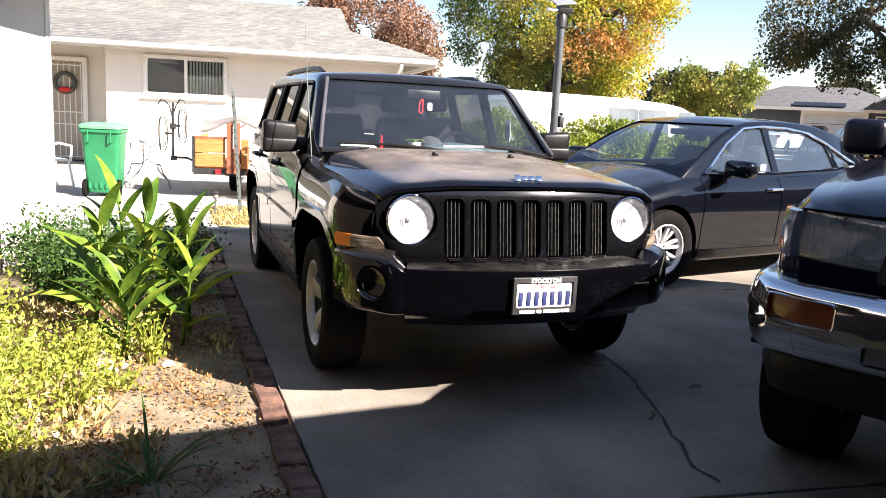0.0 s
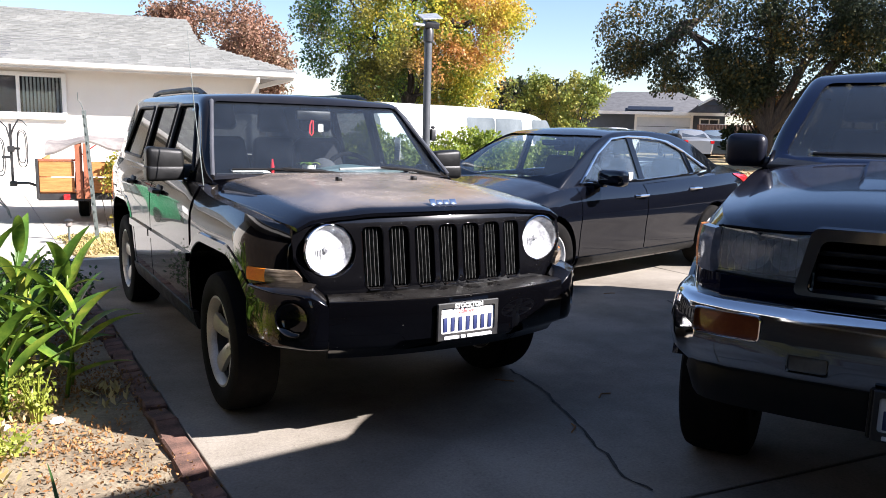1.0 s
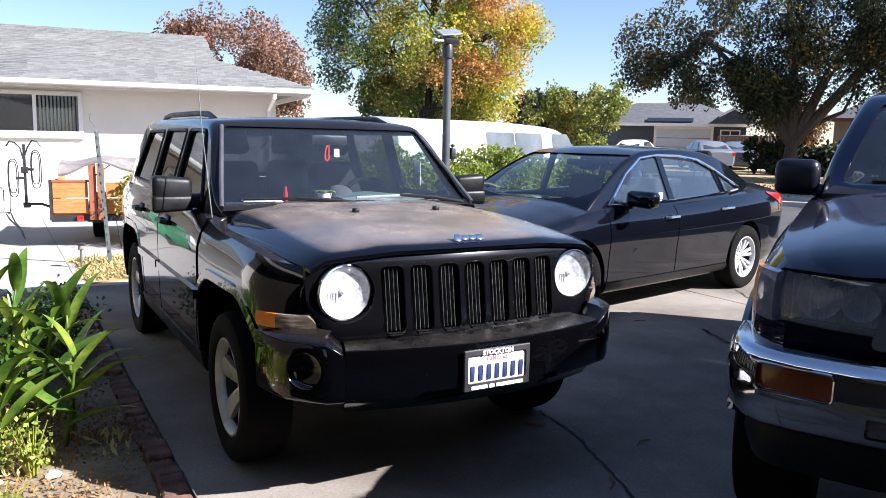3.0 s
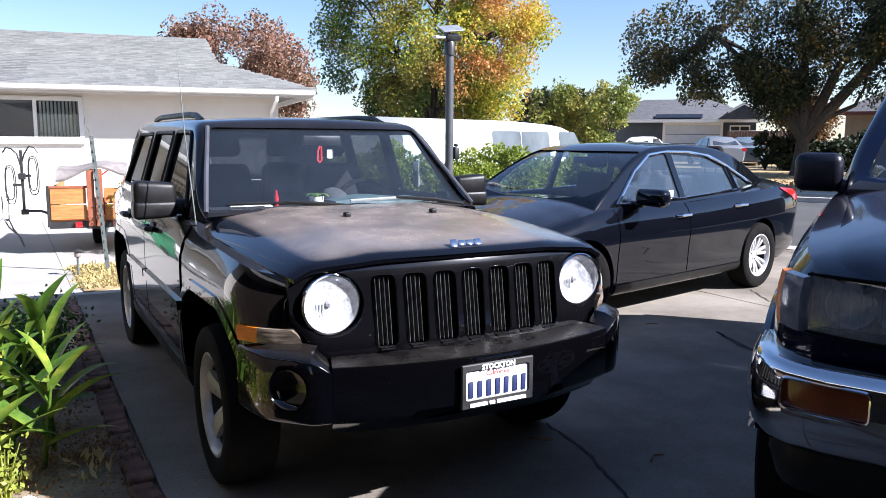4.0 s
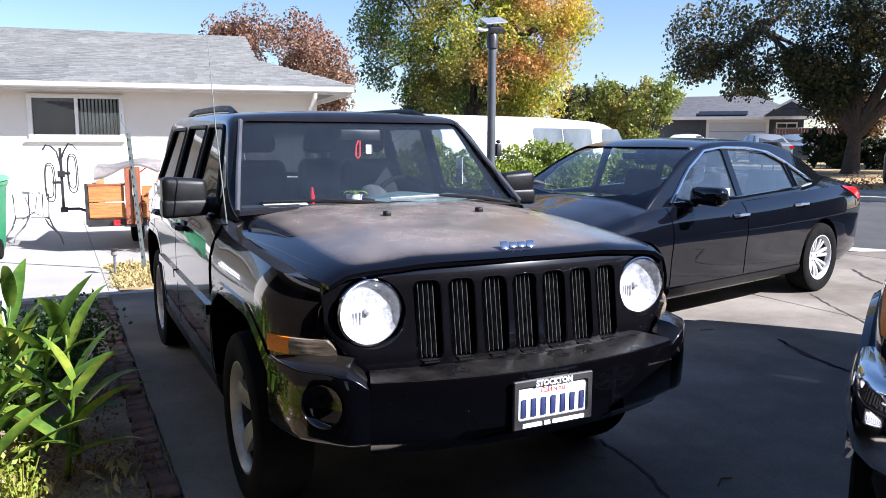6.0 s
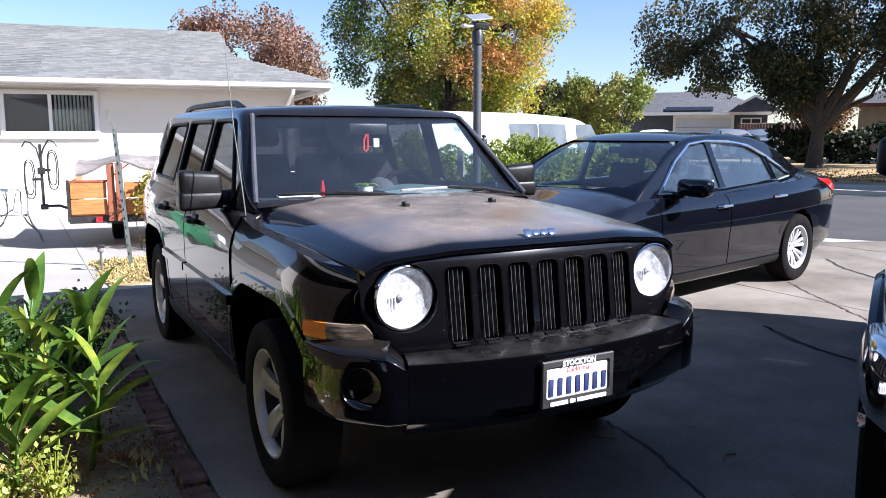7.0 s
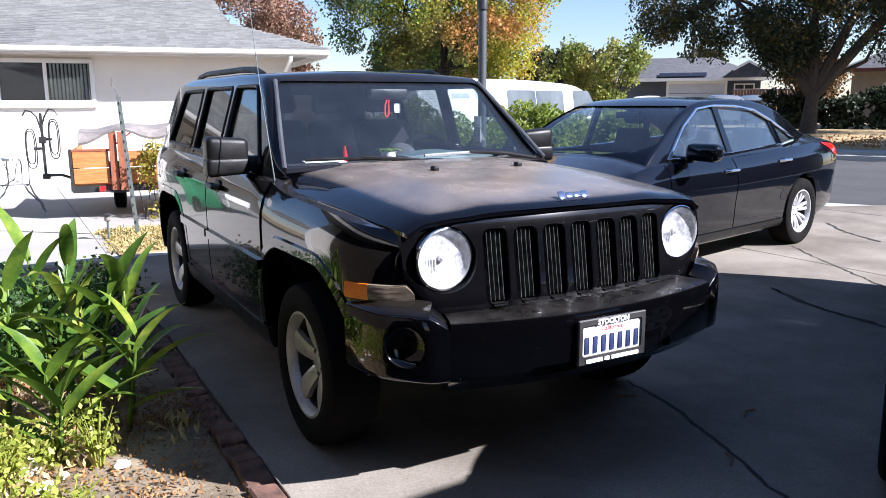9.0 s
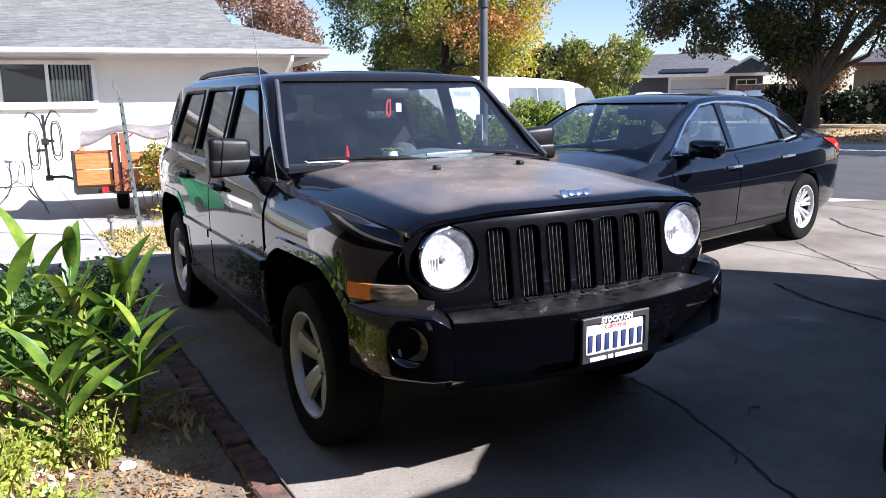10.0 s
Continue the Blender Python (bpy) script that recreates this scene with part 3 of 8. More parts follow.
bm = prism([(-0.95, 5.7, 0.012), (0.4, 5.9, 0.012), (0.3, 7.3, 0.012), (-0.95, 7.5, 0.012)], (0, 0, -0.05))
solo("dry_patch", bm, DRY_LAWN, "patch of dry straw and leaves behind the parked car", "soil", kind="structure")

edging = thing("brick_edging", Matrix.Identity(4), "row of worn red bricks edging the planting bed", "edging", kind="structure")

# ---------------------------------------------------------------- the white house across the yard
HOUSE = pose(0, 0, 0, 0, 0, -9.5)
HW = 13.12      # wall line in the house's own frame
house = thing("house", HOUSE, "white stucco single-storey house with grey shingle roof", "house")


def hpart(name, bm, material, label="", parent=None):
    return part(name, bm, material, parent or house, label)


wx0, wx1, wz0, wz1 = -4.0, -2.47, 1.45, 2.19       # window opening
wall = box(-4.73, 1.08, HW, HW + 0.16, -0.05, 2.5)
wall = carve(wall, [box(wx0, wx1, HW - 0.2, HW + 0.4, wz0, wz1)])
hpart("wall", wall, STUCCO)
hpart("wall", box(0.92, 1.08, HW + 0.165, HW + 8.3, -0.05, 2.5), STUCCO)
hpart("wall", box(-9.0, -4.575, HW + 1.2, HW + 1.36, -0.05, 2.5), STUCCO, "shaded stucco wall of the porch")
hpart("wall", box(-4.73, -4.57, HW + 0.165, HW + 1.195, -0.05, 2.5), STUCCO)
hpart("wall", box(-9.0, 1.06, HW + 8.31, HW + 8.45, -0.05, 2.5), STUCCO)
hpart("floor", box(-9.0, 0.9, HW + 0.17, HW + 8.3, -0.04, 0.02), CABIN)
# window with two sashes, frame and vertical blinds
win = hpart("window", carve(box(wx0 - 0.03, wx1 + 0.03, HW - 0.035, HW + 0.06, wz0 - 0.03, wz1 + 0.03, 0.006), [box(wx0 + 0.045, wx1 - 0.045, HW - 0.2, HW + 0.3, wz0 + 0.045, wz1 - 0.045)]), WHITE_TRIM, "white sliding window")
mid = (wx0 + wx1) / 2
SCREENED = thin_glass("screened_pane", (0.5, 0.5, 0.5), film=0.26, veil=(0.26, 0.26, 0.29))
CLEAR_PANE = thin_glass("clear_pane", (0.92, 0.94, 0.94))
hpart("mullion", box(mid - 0.028, mid + 0.028, HW - 0.02, HW + 0.05, wz0 + 0.046, wz1 - 0.046), WHITE_TRIM, "", win)
hpart("window_sill", box(wx0 - 0.06, wx1 + 0.06, HW - 0.075, HW - 0.036, wz0 - 0.075, wz0 - 0.035, 0.006), WHITE_TRIM, "", win)
for a, b, g in ((wx0 + 0.047, mid - 0.03, 0), (mid + 0.03, wx1 - 0.047, 1)):
    o = hpart("pane", box(a, b, HW + 0.02, HW + 0.026, wz0 + 0.047, wz1 - 0.047), SCREENED if g == 0 else CLEAR_PANE, "", win)
    o.visible_shadow = False
BLIND = surface("pale_blind", (0.40, 0.43, 0.43), (0.50, 0.53, 0.53), 4, 60, 0.8)
# dark sheet standing in for the unlit room behind the panes
hpart("dark_room_sheet", box(wx0 - 0.05, wx1 + 0.05, HW + 0.30, HW + 0.33, wz0 - 0.1, wz1 + 0.1), CABIN, "", win)
hpart("head_rail", box(wx0 + 0.05, wx1 - 0.05, HW + 0.08, HW + 0.14, wz1 - 0.05, wz1 - 0.01), WHITE_TRIM, "", win)
# left slats are a darker copy, the room's dimness put into their colour
DIM_BLIND = surface("dim_blind", (0.16, 0.165, 0.17), (0.21, 0.215, 0.22), 4, 60, 0.8)
for i in range(11):
    x = wx0 + 0.055 + i * 0.062
    hpart("blind_slat", prism([(x, HW + 0.10, wz0 + 0.05), (x + 0.050, HW + 0.115, wz0 + 0.05), (x + 0.050, HW + 0.115, wz1 - 0.05), (x, HW + 0.10, wz1 - 0.05)], (0.001, 0.003, 0)), DIM_BLIND, "", win)
for i in range(11):
    x = mid + 0.06 + i * 0.062
    hpart("blind_slat", prism([(x, HW + 0.1, wz0 + 0.05), (x + 0.034, HW + 0.13, wz0 + 0.05), (x + 0.034, HW + 0.13, wz1 - 0.05), (x, HW + 0.1, wz1 - 0.05)], (0.001, 0.003, 0)), BLIND, "", win)
# roof: eave with fascia and gutter; a gable stands back above a hipped skirt at the yard end
EZ, EY, RX = 2.41, HW - 0.62, 1.68
PITCH = 0.33
ridge_y = EY + 4.1
ridge_z = EZ + PITCH * 4.1
back_y = EY + 8.2
GX, GY = 0.03, EY + 1.8        # where the skirt meets the gable
gz_ = EZ + PITCH * 1.8
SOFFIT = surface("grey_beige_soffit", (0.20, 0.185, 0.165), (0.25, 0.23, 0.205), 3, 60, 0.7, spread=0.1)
EAVE = surface("weathered_cream_fascia", (0.47, 0.45, 0.42), (0.58, 0.56, 0.52), 2, 60, 0.6, spread=0.1)
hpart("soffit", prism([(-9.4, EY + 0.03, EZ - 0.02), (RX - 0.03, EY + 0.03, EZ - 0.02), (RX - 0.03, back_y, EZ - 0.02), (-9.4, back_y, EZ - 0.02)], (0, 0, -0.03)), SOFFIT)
hpart("fascia", box(-9.4, RX, EY - 0.02, EY + 0.02, EZ - 0.15, EZ + 0.0, 0.004), EAVE, "cream fascia with gutter")
hpart("gutter", prism([(-9.4, EY - 0.025, EZ - 0.02), (-9.4, EY - 0.12, EZ - 0.02), (-9.4, EY - 0.11, EZ - 0.10), (-9.4, EY - 0.025, EZ - 0.12)], (RX + 9.4, 0, 0), bevel=0.006), EAVE)
hpart("fascia", box(RX - 0.02, RX + 0.02, EY + 0.025, back_y, EZ - 0.15, EZ), WHITE_TRIM)
hpart("downspout", tube([(0.96, EY - 0.07, EZ - 0.13), (0.96, EY - 0.07, EZ - 0.2), (0.94, HW - 0.05, EZ - 0.42), (0.94, HW - 0.05, 0.05)], 0.036, 8), WHITE_TRIM)
core = bmesh.new()
cv = [core.verts.new(p) for p in ((-9.6, EY - 0.04, EZ), (RX + 0.04, EY - 0.04, EZ), (RX + 0.04, back_y, EZ), (-9.6, back_y, EZ), (-9.6, ridge_y, ridge_z), (GX - 0.1, ridge_y, ridge_z), (GX, GY, gz_), (GX, back_y - 1.8, gz_))]
for f in ((0, 1, 6, 5, 4), (1, 2, 7, 6), (5, 6, 7), (2, 3, 4, 5, 7), (0, 4, 3), (3, 2, 1, 0)):
    core.faces.new([cv[i] for i in f])
roof = hpart("roof", core, ROOF_SHINGLE, "grey composition shingle roof")
# courses of shingles on the slope that faces the yard
rnd = random.Random(5)
sh = bmesh.new()
near_tabs = []
step = 0.115
y = EY - 0.07
while y < ridge_y - 0.05:
    x_end = RX + 0.05 - max(0, (y - EY) / 1.8) * (RX - GX) if y < GY else GX - 0.1 * (y - GY) / (ridge_y - GY) + 0.03
    x = -9.6 + rnd.uniform(0, 0.3)
    while x < x_end - 0.05:
        w = min(rnd.choice((0.11, 0.16, 0.22)), x_end - x)
        lift = 0.006 + rnd.uniform(0, 0.010)
        if x > -3.4 and len(near_tabs) < 300 and w > 0.1 and y < EY + 3.0:
            near_tabs.append((x, y, w))
            x += w
            continue
        z0 = EZ + PITCH * (y - EY)
        z1 = EZ + PITCH * (y + step * 1.15 - EY)
        a = [(x, y, z0), (x + w - 0.004, y, z0), (x + w - 0.004, y + step * 1.15, z1), (x, y + step * 1.15, z1)]
        lo = [sh.verts.new((px, py, pz + 0.001)) for px, py, pz in a[:2]]
        hi = [sh.verts.new((a[k][0], a[k][1], a[k][2] + (lift + 0.008 if k < 2 else lift * 0.4))) for k in range(4)]
        sh.faces.new(hi)
        sh.faces.new((lo[0], lo[1], hi[1], hi[0]))
        x += w
    y += step


def tab_material(name, single):
    m = surface(name, (0.175, 0.177, 0.166), (0.225, 0.226, 0.210), 1.5, 160, 0.95, bump=0.4, spread=0.3, spec=0.2)
    nt = m.node_tree
    pb = nt.nodes["Principled BSDF"]
    src = pb.inputs["Base Color"].links[0].from_socket
    gi = nt.nodes.new("ShaderNodeObjectInfo" if single else "ShaderNodeNewGeometry")
    rr = ramp_node(nt, gi.outputs["Random" if single else "Random Per Island"], [(0.0, (0.80,) * 3), (1.0, (1.14,) * 3)])
    nt.links.new(mix_color(nt, 1.0, src, rr.outputs["Color"], "MULTIPLY"), pb.inputs["Base Color"])
    return m


SHINGLES = tab_material("shingle_tabs", False)
part("shingle", sh, SHINGLES, roof, "overlapping grey shingle tabs", kind="stuff")
# porch door with a security grille and a wreath
door = hpart("door", box(-6.08, -5.42, HW + 1.12, HW + 1.18, 0.0, 2.05, 0.006), surface("beige_door", (0.42, 0.36, 0.28), (0.46, 0.40, 0.32), 4, 60, 0.6), "beige front door behind a white screen")
hpart("door_frame", carve(box(-6.16, -5.34, HW + 1.08, HW + 1.19, 0.0, 2.13, 0.006), [box(-6.07, -5.43, HW + 1.0, HW + 1.3, -0.1, 2.04)]), WHITE_TRIM, "", door)
for i in range(6):
    x = -6.05 + 0.04 + i * 0.11
    hpart("grille_bar", box(x, x + 0.014, HW + 1.06, HW + 1.075, 0.05, 2.0), WHITE_TRIM, "", door)
for z in (0.08, 0.75, 1.0, 1.95):
    hpart("grille_rail", box(-6.05, -5.45, HW + 1.055, HW + 1.078, z, z + 0.02), WHITE_TRIM, "", door)

# the wing on the near side of the bed: sunlit white wall with its eave
wing = thing("house_wing", Matrix.Identity(4), "sunlit white stucco wall beside the planting bed", "wall", kind="structure")
wd = Vector((0.20, 0.98, 0)).normalized()
wc = Vector((-2.47, 4.55, 0))
wn_ = Vector((wd.y, -wd.x, 0))
far, near = wc, wc - wd * 9.2


def wing_prism(p, q, z0, z1, o0, o1):
    pts = [p + wn_ * o0, q + wn_ * o0, q + wn_ * o1, p + wn_ * o1]
    return prism([(v.x, v.y, z0) for v in pts], (0, 0, z1 - z0))


mid = wc - wd * 1.1
part("wall", wing_prism(mid, far, -0.05, 2.5, 0.0, -0.16), STUCCO, wing)
# made-up dark stretch, out of view, to keep the SUV's reflections dark
part("dark_near_wall", wing_prism(near, mid - wd * 0.002, -0.05, 2.5, 0.0, -0.16), DARK_UNSEEN, wing)
part("corner_trim", wing_prism(far - wd * 0.005, far + wd * 0.10, -0.02, 2.42, 0.012, -0.16), WHITE_TRIM, wing)
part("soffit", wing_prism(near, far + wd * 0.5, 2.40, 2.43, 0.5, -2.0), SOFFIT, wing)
part("fascia", wing_prism(near, far + wd * 0.5, 2.32, 2.48, 0.54, 0.505), EAVE, wing)
pts = [near + wn_ * 0.58, far + wd * 0.52 + wn_ * 0.58, far + wd * 0.52 - wn_ * 2.5, near - wn_ * 2.5]
part("roof", prism([(v.x, v.y, 2.485 + (0.4 if i in (2, 3) else 0)) for i, v in enumerate(pts)], (0, 0, 0.04)), ROOF_SHINGLE, wing)

# unseen garage behind the camera, whose eave throws the shade over the drive
# its dark finish is made up, to bounce less light into that shade
garage = thing("garage", Matrix.Identity(4), "unseen open garage with a broad eave, made dark to cut bounce light", "garage", kind="structure")
gd = Vector((1.0, 0.08, 0)).normalized()
gc = Vector((1.0, -2.515, 0))
gn = Vector((gd.y, -gd.x, 0))     # away from the yard


def garage_prism(a, b, z0, z1, o0, o1):
    pts = [gc + gd * a + gn * o0, gc + gd * b + gn * o0, gc + gd * b + gn * o1, gc + gd * a + gn * o1]
    return prism([(v.x, v.y, z0) for v in pts], (0, 0, z1 - z0))


part("wall", garage_prism(-4.4, -3.4, -0.05, 2.45, 1.6, 1.76), DARK_UNSEEN, garage)
part("wall", garage_prism(3.6, 4.5, -0.05, 2.45, 1.6, 1.76), DARK_UNSEEN, garage)
part("lintel", garage_prism(-3.395, 3.595, 2.1, 2.45, 1.6, 1.76), DARK_UNSEEN, garage)
INSIDE = surface("dim_garage_lining", (0.05, 0.045, 0.04), (0.075, 0.068, 0.06), 1.5, 60, 0.9)
part("lining", garage_prism(-3.6, 3.8, -0.05, 2.45, 5.6, 5.76), INSIDE, garage)
part("lining", garage_prism(-3.76, -3.6, -0.05, 2.45, 1.765, 5.6), INSIDE, garage)
part("lining", garage_prism(3.8, 3.96, -0.05, 2.45, 1.765, 5.6), INSIDE, garage)
part("garage_ceiling", garage_prism(-3.76, 3.96, 2.451, 2.458, 1.765, 5.76), INSIDE, garage)
part("soffit", garage_prism(-4.6, 4.5, 2.46, 2.49, 0.02, 6.0), DARK_UNSEEN, garage)
part("fascia", garage_prism(-4.6, 4.5, 2.40, 2.56, -0.02, 0.015), DARK_UNSEEN, garage)
a_, b_ = gc + gd * -4.6 - gn * 0.04, gc + gd * 4.5 - gn * 0.04
part("roof", prism([(a_.x, a_.y, 2.565), (b_.x, b_.y, 2.565), (b_.x + gn.x * 6, b_.y + gn.y * 6, 4.7), (a_.x + gn.x * 6, a_.y + gn.y * 6, 4.7)], (0, 0, 0.04)), ROOF_SHINGLE, garage)

# plain wall added out of view beside the drive, to darken the cars' reflections
bw = thing("added_dark_wall", Matrix.Identity(4), "added plain dark wall out of view beside the drive", "wall", kind="structure")
b0 = Vector((5.9, -3.4, 0))
b1 = b0 + U * 11
bn = Vector((U.y, -U.x, 0)) * 0.15
part("boarding", prism([b0, b1, b1 + bn, b0 + bn], (0, 0, 2.7)), DARK_UNSEEN, bw)
part("coping", prism([b0 - bn * 0.3 + Vector((0, 0, 2.702)), b1 - bn * 0.3 + Vector((0, 0, 2.702)), b1 + bn * 1.3 + Vector((0, 0, 2.702)), b0 + bn * 1.3 + Vector((0, 0, 2.702))], (0, 0, 0.06)), DARK_UNSEEN, bw)

# ---------------------------------------------------------------- car kit
class Shell:
    """Smooth car body: half width W(y), floor zb(y), shoulder zs(y), crown zc(y) and the side's section S(v)."""

    def __init__(self, W, zb, zs, zc, S, top_power=2.4, inset=0.07):
        self.W, self.zb, self.zs, self.zc, self.S, self.pw, self.inset = W, zb, zs, zc, S, top_power, inset

    def side(self, y, v):
        return self.W(y) * self.S(v), self.zb(y) + (self.zs(y) - self.zb(y)) * v

    def side_at(self, y, z):
        v = (z - self.zb(y)) / (self.zs(y) - self.zb(y))
        return self.W(y) * self.S(max(0, min(1, v)))

    def top(self, y, x):
        w = self.W(y) * self.S(1.0)
        return self.zc(y) - (self.zc(y) - self.zs(y)) * min(1, abs(x) / w) ** self.pw

    def ring(self, y, nv=12, nt=9):
        half = [(0.0, self.zb(y)), (self.W(y) * self.S(0) * 0.7, self.zb(y))]
        half += [self.side(y, i / nv) for i in range(nv + 1)]
        w = self.W(y) * self.S(1.0)
        half += [(w * (1 - i / nt), self.top(y, w * (1 - i / nt))) for i in range(1, nt + 1)]
        return [(x, y, z) for x, z in half] + [(-x, y, z) for x, z in half[-2:0:-1]]

    def solid(self, ys):
        return loft([self.ring(y) for y in ys])

    def side_patch(self, sign, y0, y1, z0, z1, out=0.004, thick=0.02, ny=14, nz=10, z1b=None):
        """A panel of the side between two stations and heights, a little proud of the body."""
        own = bmesh.new()
        outer, inner = [], []
        for i in range(ny + 1):
            y = y0 + (y1 - y0) * i / ny
            zt = z1 if z1b is None else z1 + (z1b - z1) * i / ny
            ro, ri = [], []
            for j in range(nz + 1):
                z = z0 + (zt - z0) * j / nz
                x = self.side_at(y, z)
                ro.append(own.verts.new((sign * (x + out), y, z)))
                ri.append(own.verts.new((sign * (x + out - thick), y, z)))
            outer.append(ro)
            inner.append(ri)
        for i in range(ny):
            for j in range(nz):
                own.faces.new((outer[i][j], outer[i + 1][j], outer[i + 1][j + 1], outer[i][j + 1]))
                own.faces.new((inner[i][j], inner[i][j + 1], inner[i + 1][j + 1], inner[i + 1][j]))
        rim = [(outer[i][0], inner[i][0]) for i in range(ny + 1)] + [(outer[ny][j], inner[ny][j]) for j in range(1, nz + 1)]
        rim += [(outer[i][nz], inner[i][nz]) for i in range(ny - 1, -1, -1)] + [(outer[0][j], inner[0][j]) for j in range(nz - 1, 0, -1)]
        for k in range(len(rim)):
            a, b = rim[k], rim[(k + 1) % len(rim)]
            own.faces.new((a[0], a[1], b[1], b[0]))
        bmesh.ops.recalc_face_normals(own, faces=own.faces)
        return own

    def top_patch(self, ys, width, out=0.004, thick=0.02, nx=16, lip=0.0):
        """A lid over the top: width(y) is its half width; lip turns its edge down."""
        rings = []
        for y in ys:
            w = width(y)
            up, dn = [], []
            for i in range(nx + 1):
                x = -w + 2 * w * i / nx
                d = lip if i in (0, nx) else 0.0
                up.append((x, y, self.top(y, x) + out - d))
                dn.append((x * 0.995, y, self.top(y, x) + out - thick - d))
            rings.append(up + dn[::-1])
        return loft(rings)


class Cabin:
    """The glazed upper part: belt zb(y), roof line h(y), half width at the belt B(y), how far the sides lean in per metre, roof crown."""

    def __init__(self, B, zb, h, lean, crown=0.03, round_=0.06):
        self.B, self.zb, self.h, self.lean, self.crown, self.r = B, zb, h, lean, crown, round_

    def x_at(self, y, z):
        return self.B(y) - self.lean * (z - self.zb(y))

    def section(self, y, off=0.0, ns=9, nc=5, nt=8):
        zb, h = self.zb(y), max(self.h(y), self.zb(y) + 0.012)
        r = min(self.r, (h - zb) * 0.6)
        half = []
        z_top = h - r
        for i in range(ns + 1):
            z = zb + (z_top - zb) * i / ns
            half.append((self.x_at(y, z), z))
        xe = self.x_at(y, z_top)
        for i in range(1, nc + 1):
            a = math.pi / 2 * i / nc
            half.append((xe - r * (1 - math.cos(a)) - self.lean * r * math.sin(a) * 0.5, z_top + r * math.sin(a)))
        xr = half[-1][0]
        for i in range(1, nt + 1):
            x = xr * (1 - i / nt)
            half.append((x, h + self.crown * (1 - (x / xr) ** 2)))
        half = [(max(x - off, 0) if x > 0 else 0, z - (off if z > z_top else 0)) for x, z in half]
        return [(x, y, z) for x, z in half] + [(-x, y, z) for x, z in half[-2::-1]]

    def sheet(self, ys, off=0.0):
        return loft([self.section(y, off) for y in ys], closed=False, caps=False)


def span(a, b, n):
    return [a + (b - a) * i / n for i in range(n + 1)]


def grow(poly, d):
    c = [sum(p[i] for p in poly) / len(poly) for i in (0, 1)]
    out = []
    for p in poly:
        v = Vector((p[0] - c[0], p[1] - c[1]))
        out.append((p[0] + v.x / v.length * d, p[1] + v.y / v.length * d))
    return out


def wheel(car, name, x, y, z, sign, R, rim_r, width, rim_material, style, label=""):
    """Hub disc with a tyre, a rim with spokes and its bolts; sign tells the side that faces out."""
    m = Matrix.Translation((x, y, z)) @ Matrix.Rotation(radians(90) * sign, 4, "Y")
    h = width / 2
    hub = part(name, lathe([(0.001, -0.02), (rim_r * 0.93, -0.02), (rim_r * 0.93, 0.0), (rim_r * 0.4, 0.012), (0.001, 0.012)], m), DARK, car, label)
    t = [(rim_r - 0.004, -h * 0.86), (rim_r + 0.012, -h * 0.98), (R * 0.88, -h * 1.03), (R * 0.965, -h * 0.92), (R * 0.992, -h * 0.72),
         (R, -h * 0.35), (R, h * 0.35), (R * 0.992, h * 0.72), (R * 0.965, h * 0.92), (R * 0.93, h * 0.99), (R * 0.88, h * 1.03),
         (R * 0.80, h * 1.05), (rim_r + 0.012, h * 0.98), (rim_r - 0.004, h * 0.86)]
    tb = lathe(t, m, 112, ring=True)
    axle = m @ Vector((0, 0, 0))
    for v in tb.verts:           # grooves across the shoulder
        d = v.co - axle
        r = math.hypot(d.y, d.z)
        if r > R * 0.985:
            k = int(round(math.atan2(d.z, d.y) / (2 * math.pi) * 112))
            v.co = axle + Vector((d.x, d.y, d.z)) * (1.0 if k % 2 else 0.985)
    part("tyre", tb, RUBBER, hub)
    f = h * 0.80
    rim = lathe([(rim_r - 0.002, -h * 0.8), (rim_r - 0.002, f), (rim_r + 0.008, f + 0.012), (rim_r - 0.006, f + 0.014), (rim_r - 0.022, f - 0.004), (rim_r - 0.026, f - 0.03), (rim_r - 0.010, f - 0.032), (rim_r - 0.010, -h * 0.8)], m, 48, ring=True)
    n, spread, w0, w1 = style
    for i in range(n):
        a = 2 * math.pi * i / n
        for s in ((-1, 1) if spread else (0,)):
            mm = m @ Matrix.Rotation(a + s * spread * 0.5, 4, "Z")
            prof = []
            for k, rr in enumerate(span(0.03, rim_r - 0.015, 5)):
                tt = k / 5
                w = w0 + (w1 - w0) * tt
                zf = f - 0.012 - 0.05 * (1 - tt) ** 2 + 0.0
                prof.append([(rr, -w, zf - 0.03), (rr, -w, zf - 0.006), (rr, -w * 0.6, zf), (rr, w * 0.6, zf), (rr, w, zf - 0.006), (rr, w, zf - 0.03)])
            merge(rim, loft(prof), mm)
    merge(rim, lathe([(0.001, f - 0.09), (0.062, f - 0.085), (0.060, f - 0.058), (0.034, f - 0.046), (0.001, f - 0.044)], Matrix.Identity(4), 24), m)
    part("rim", rim, rim_material, hub)
    part("barrel", lathe([(rim_r - 0.012, -h * 0.78), (rim_r - 0.012, f - 0.034), (rim_r - 0.03, f - 0.034), (rim_r - 0.036, -h * 0.78)], m, 40, ring=True), DARK_STEEL, hub)
    for i in range(5):
        a = 2 * math.pi * (i + 0.5) / 5
        part("wheel_nut", merge(None, lathe([(0.012, f - 0.09), (0.012, f - 0.05), (0.006, f - 0.045), (0.001, f - 0.045)], Matrix.Translation((0.048 * math.cos(a), 0.048 * math.sin(a), 0)), 6), m), DARK_STEEL, hub)
    return hub


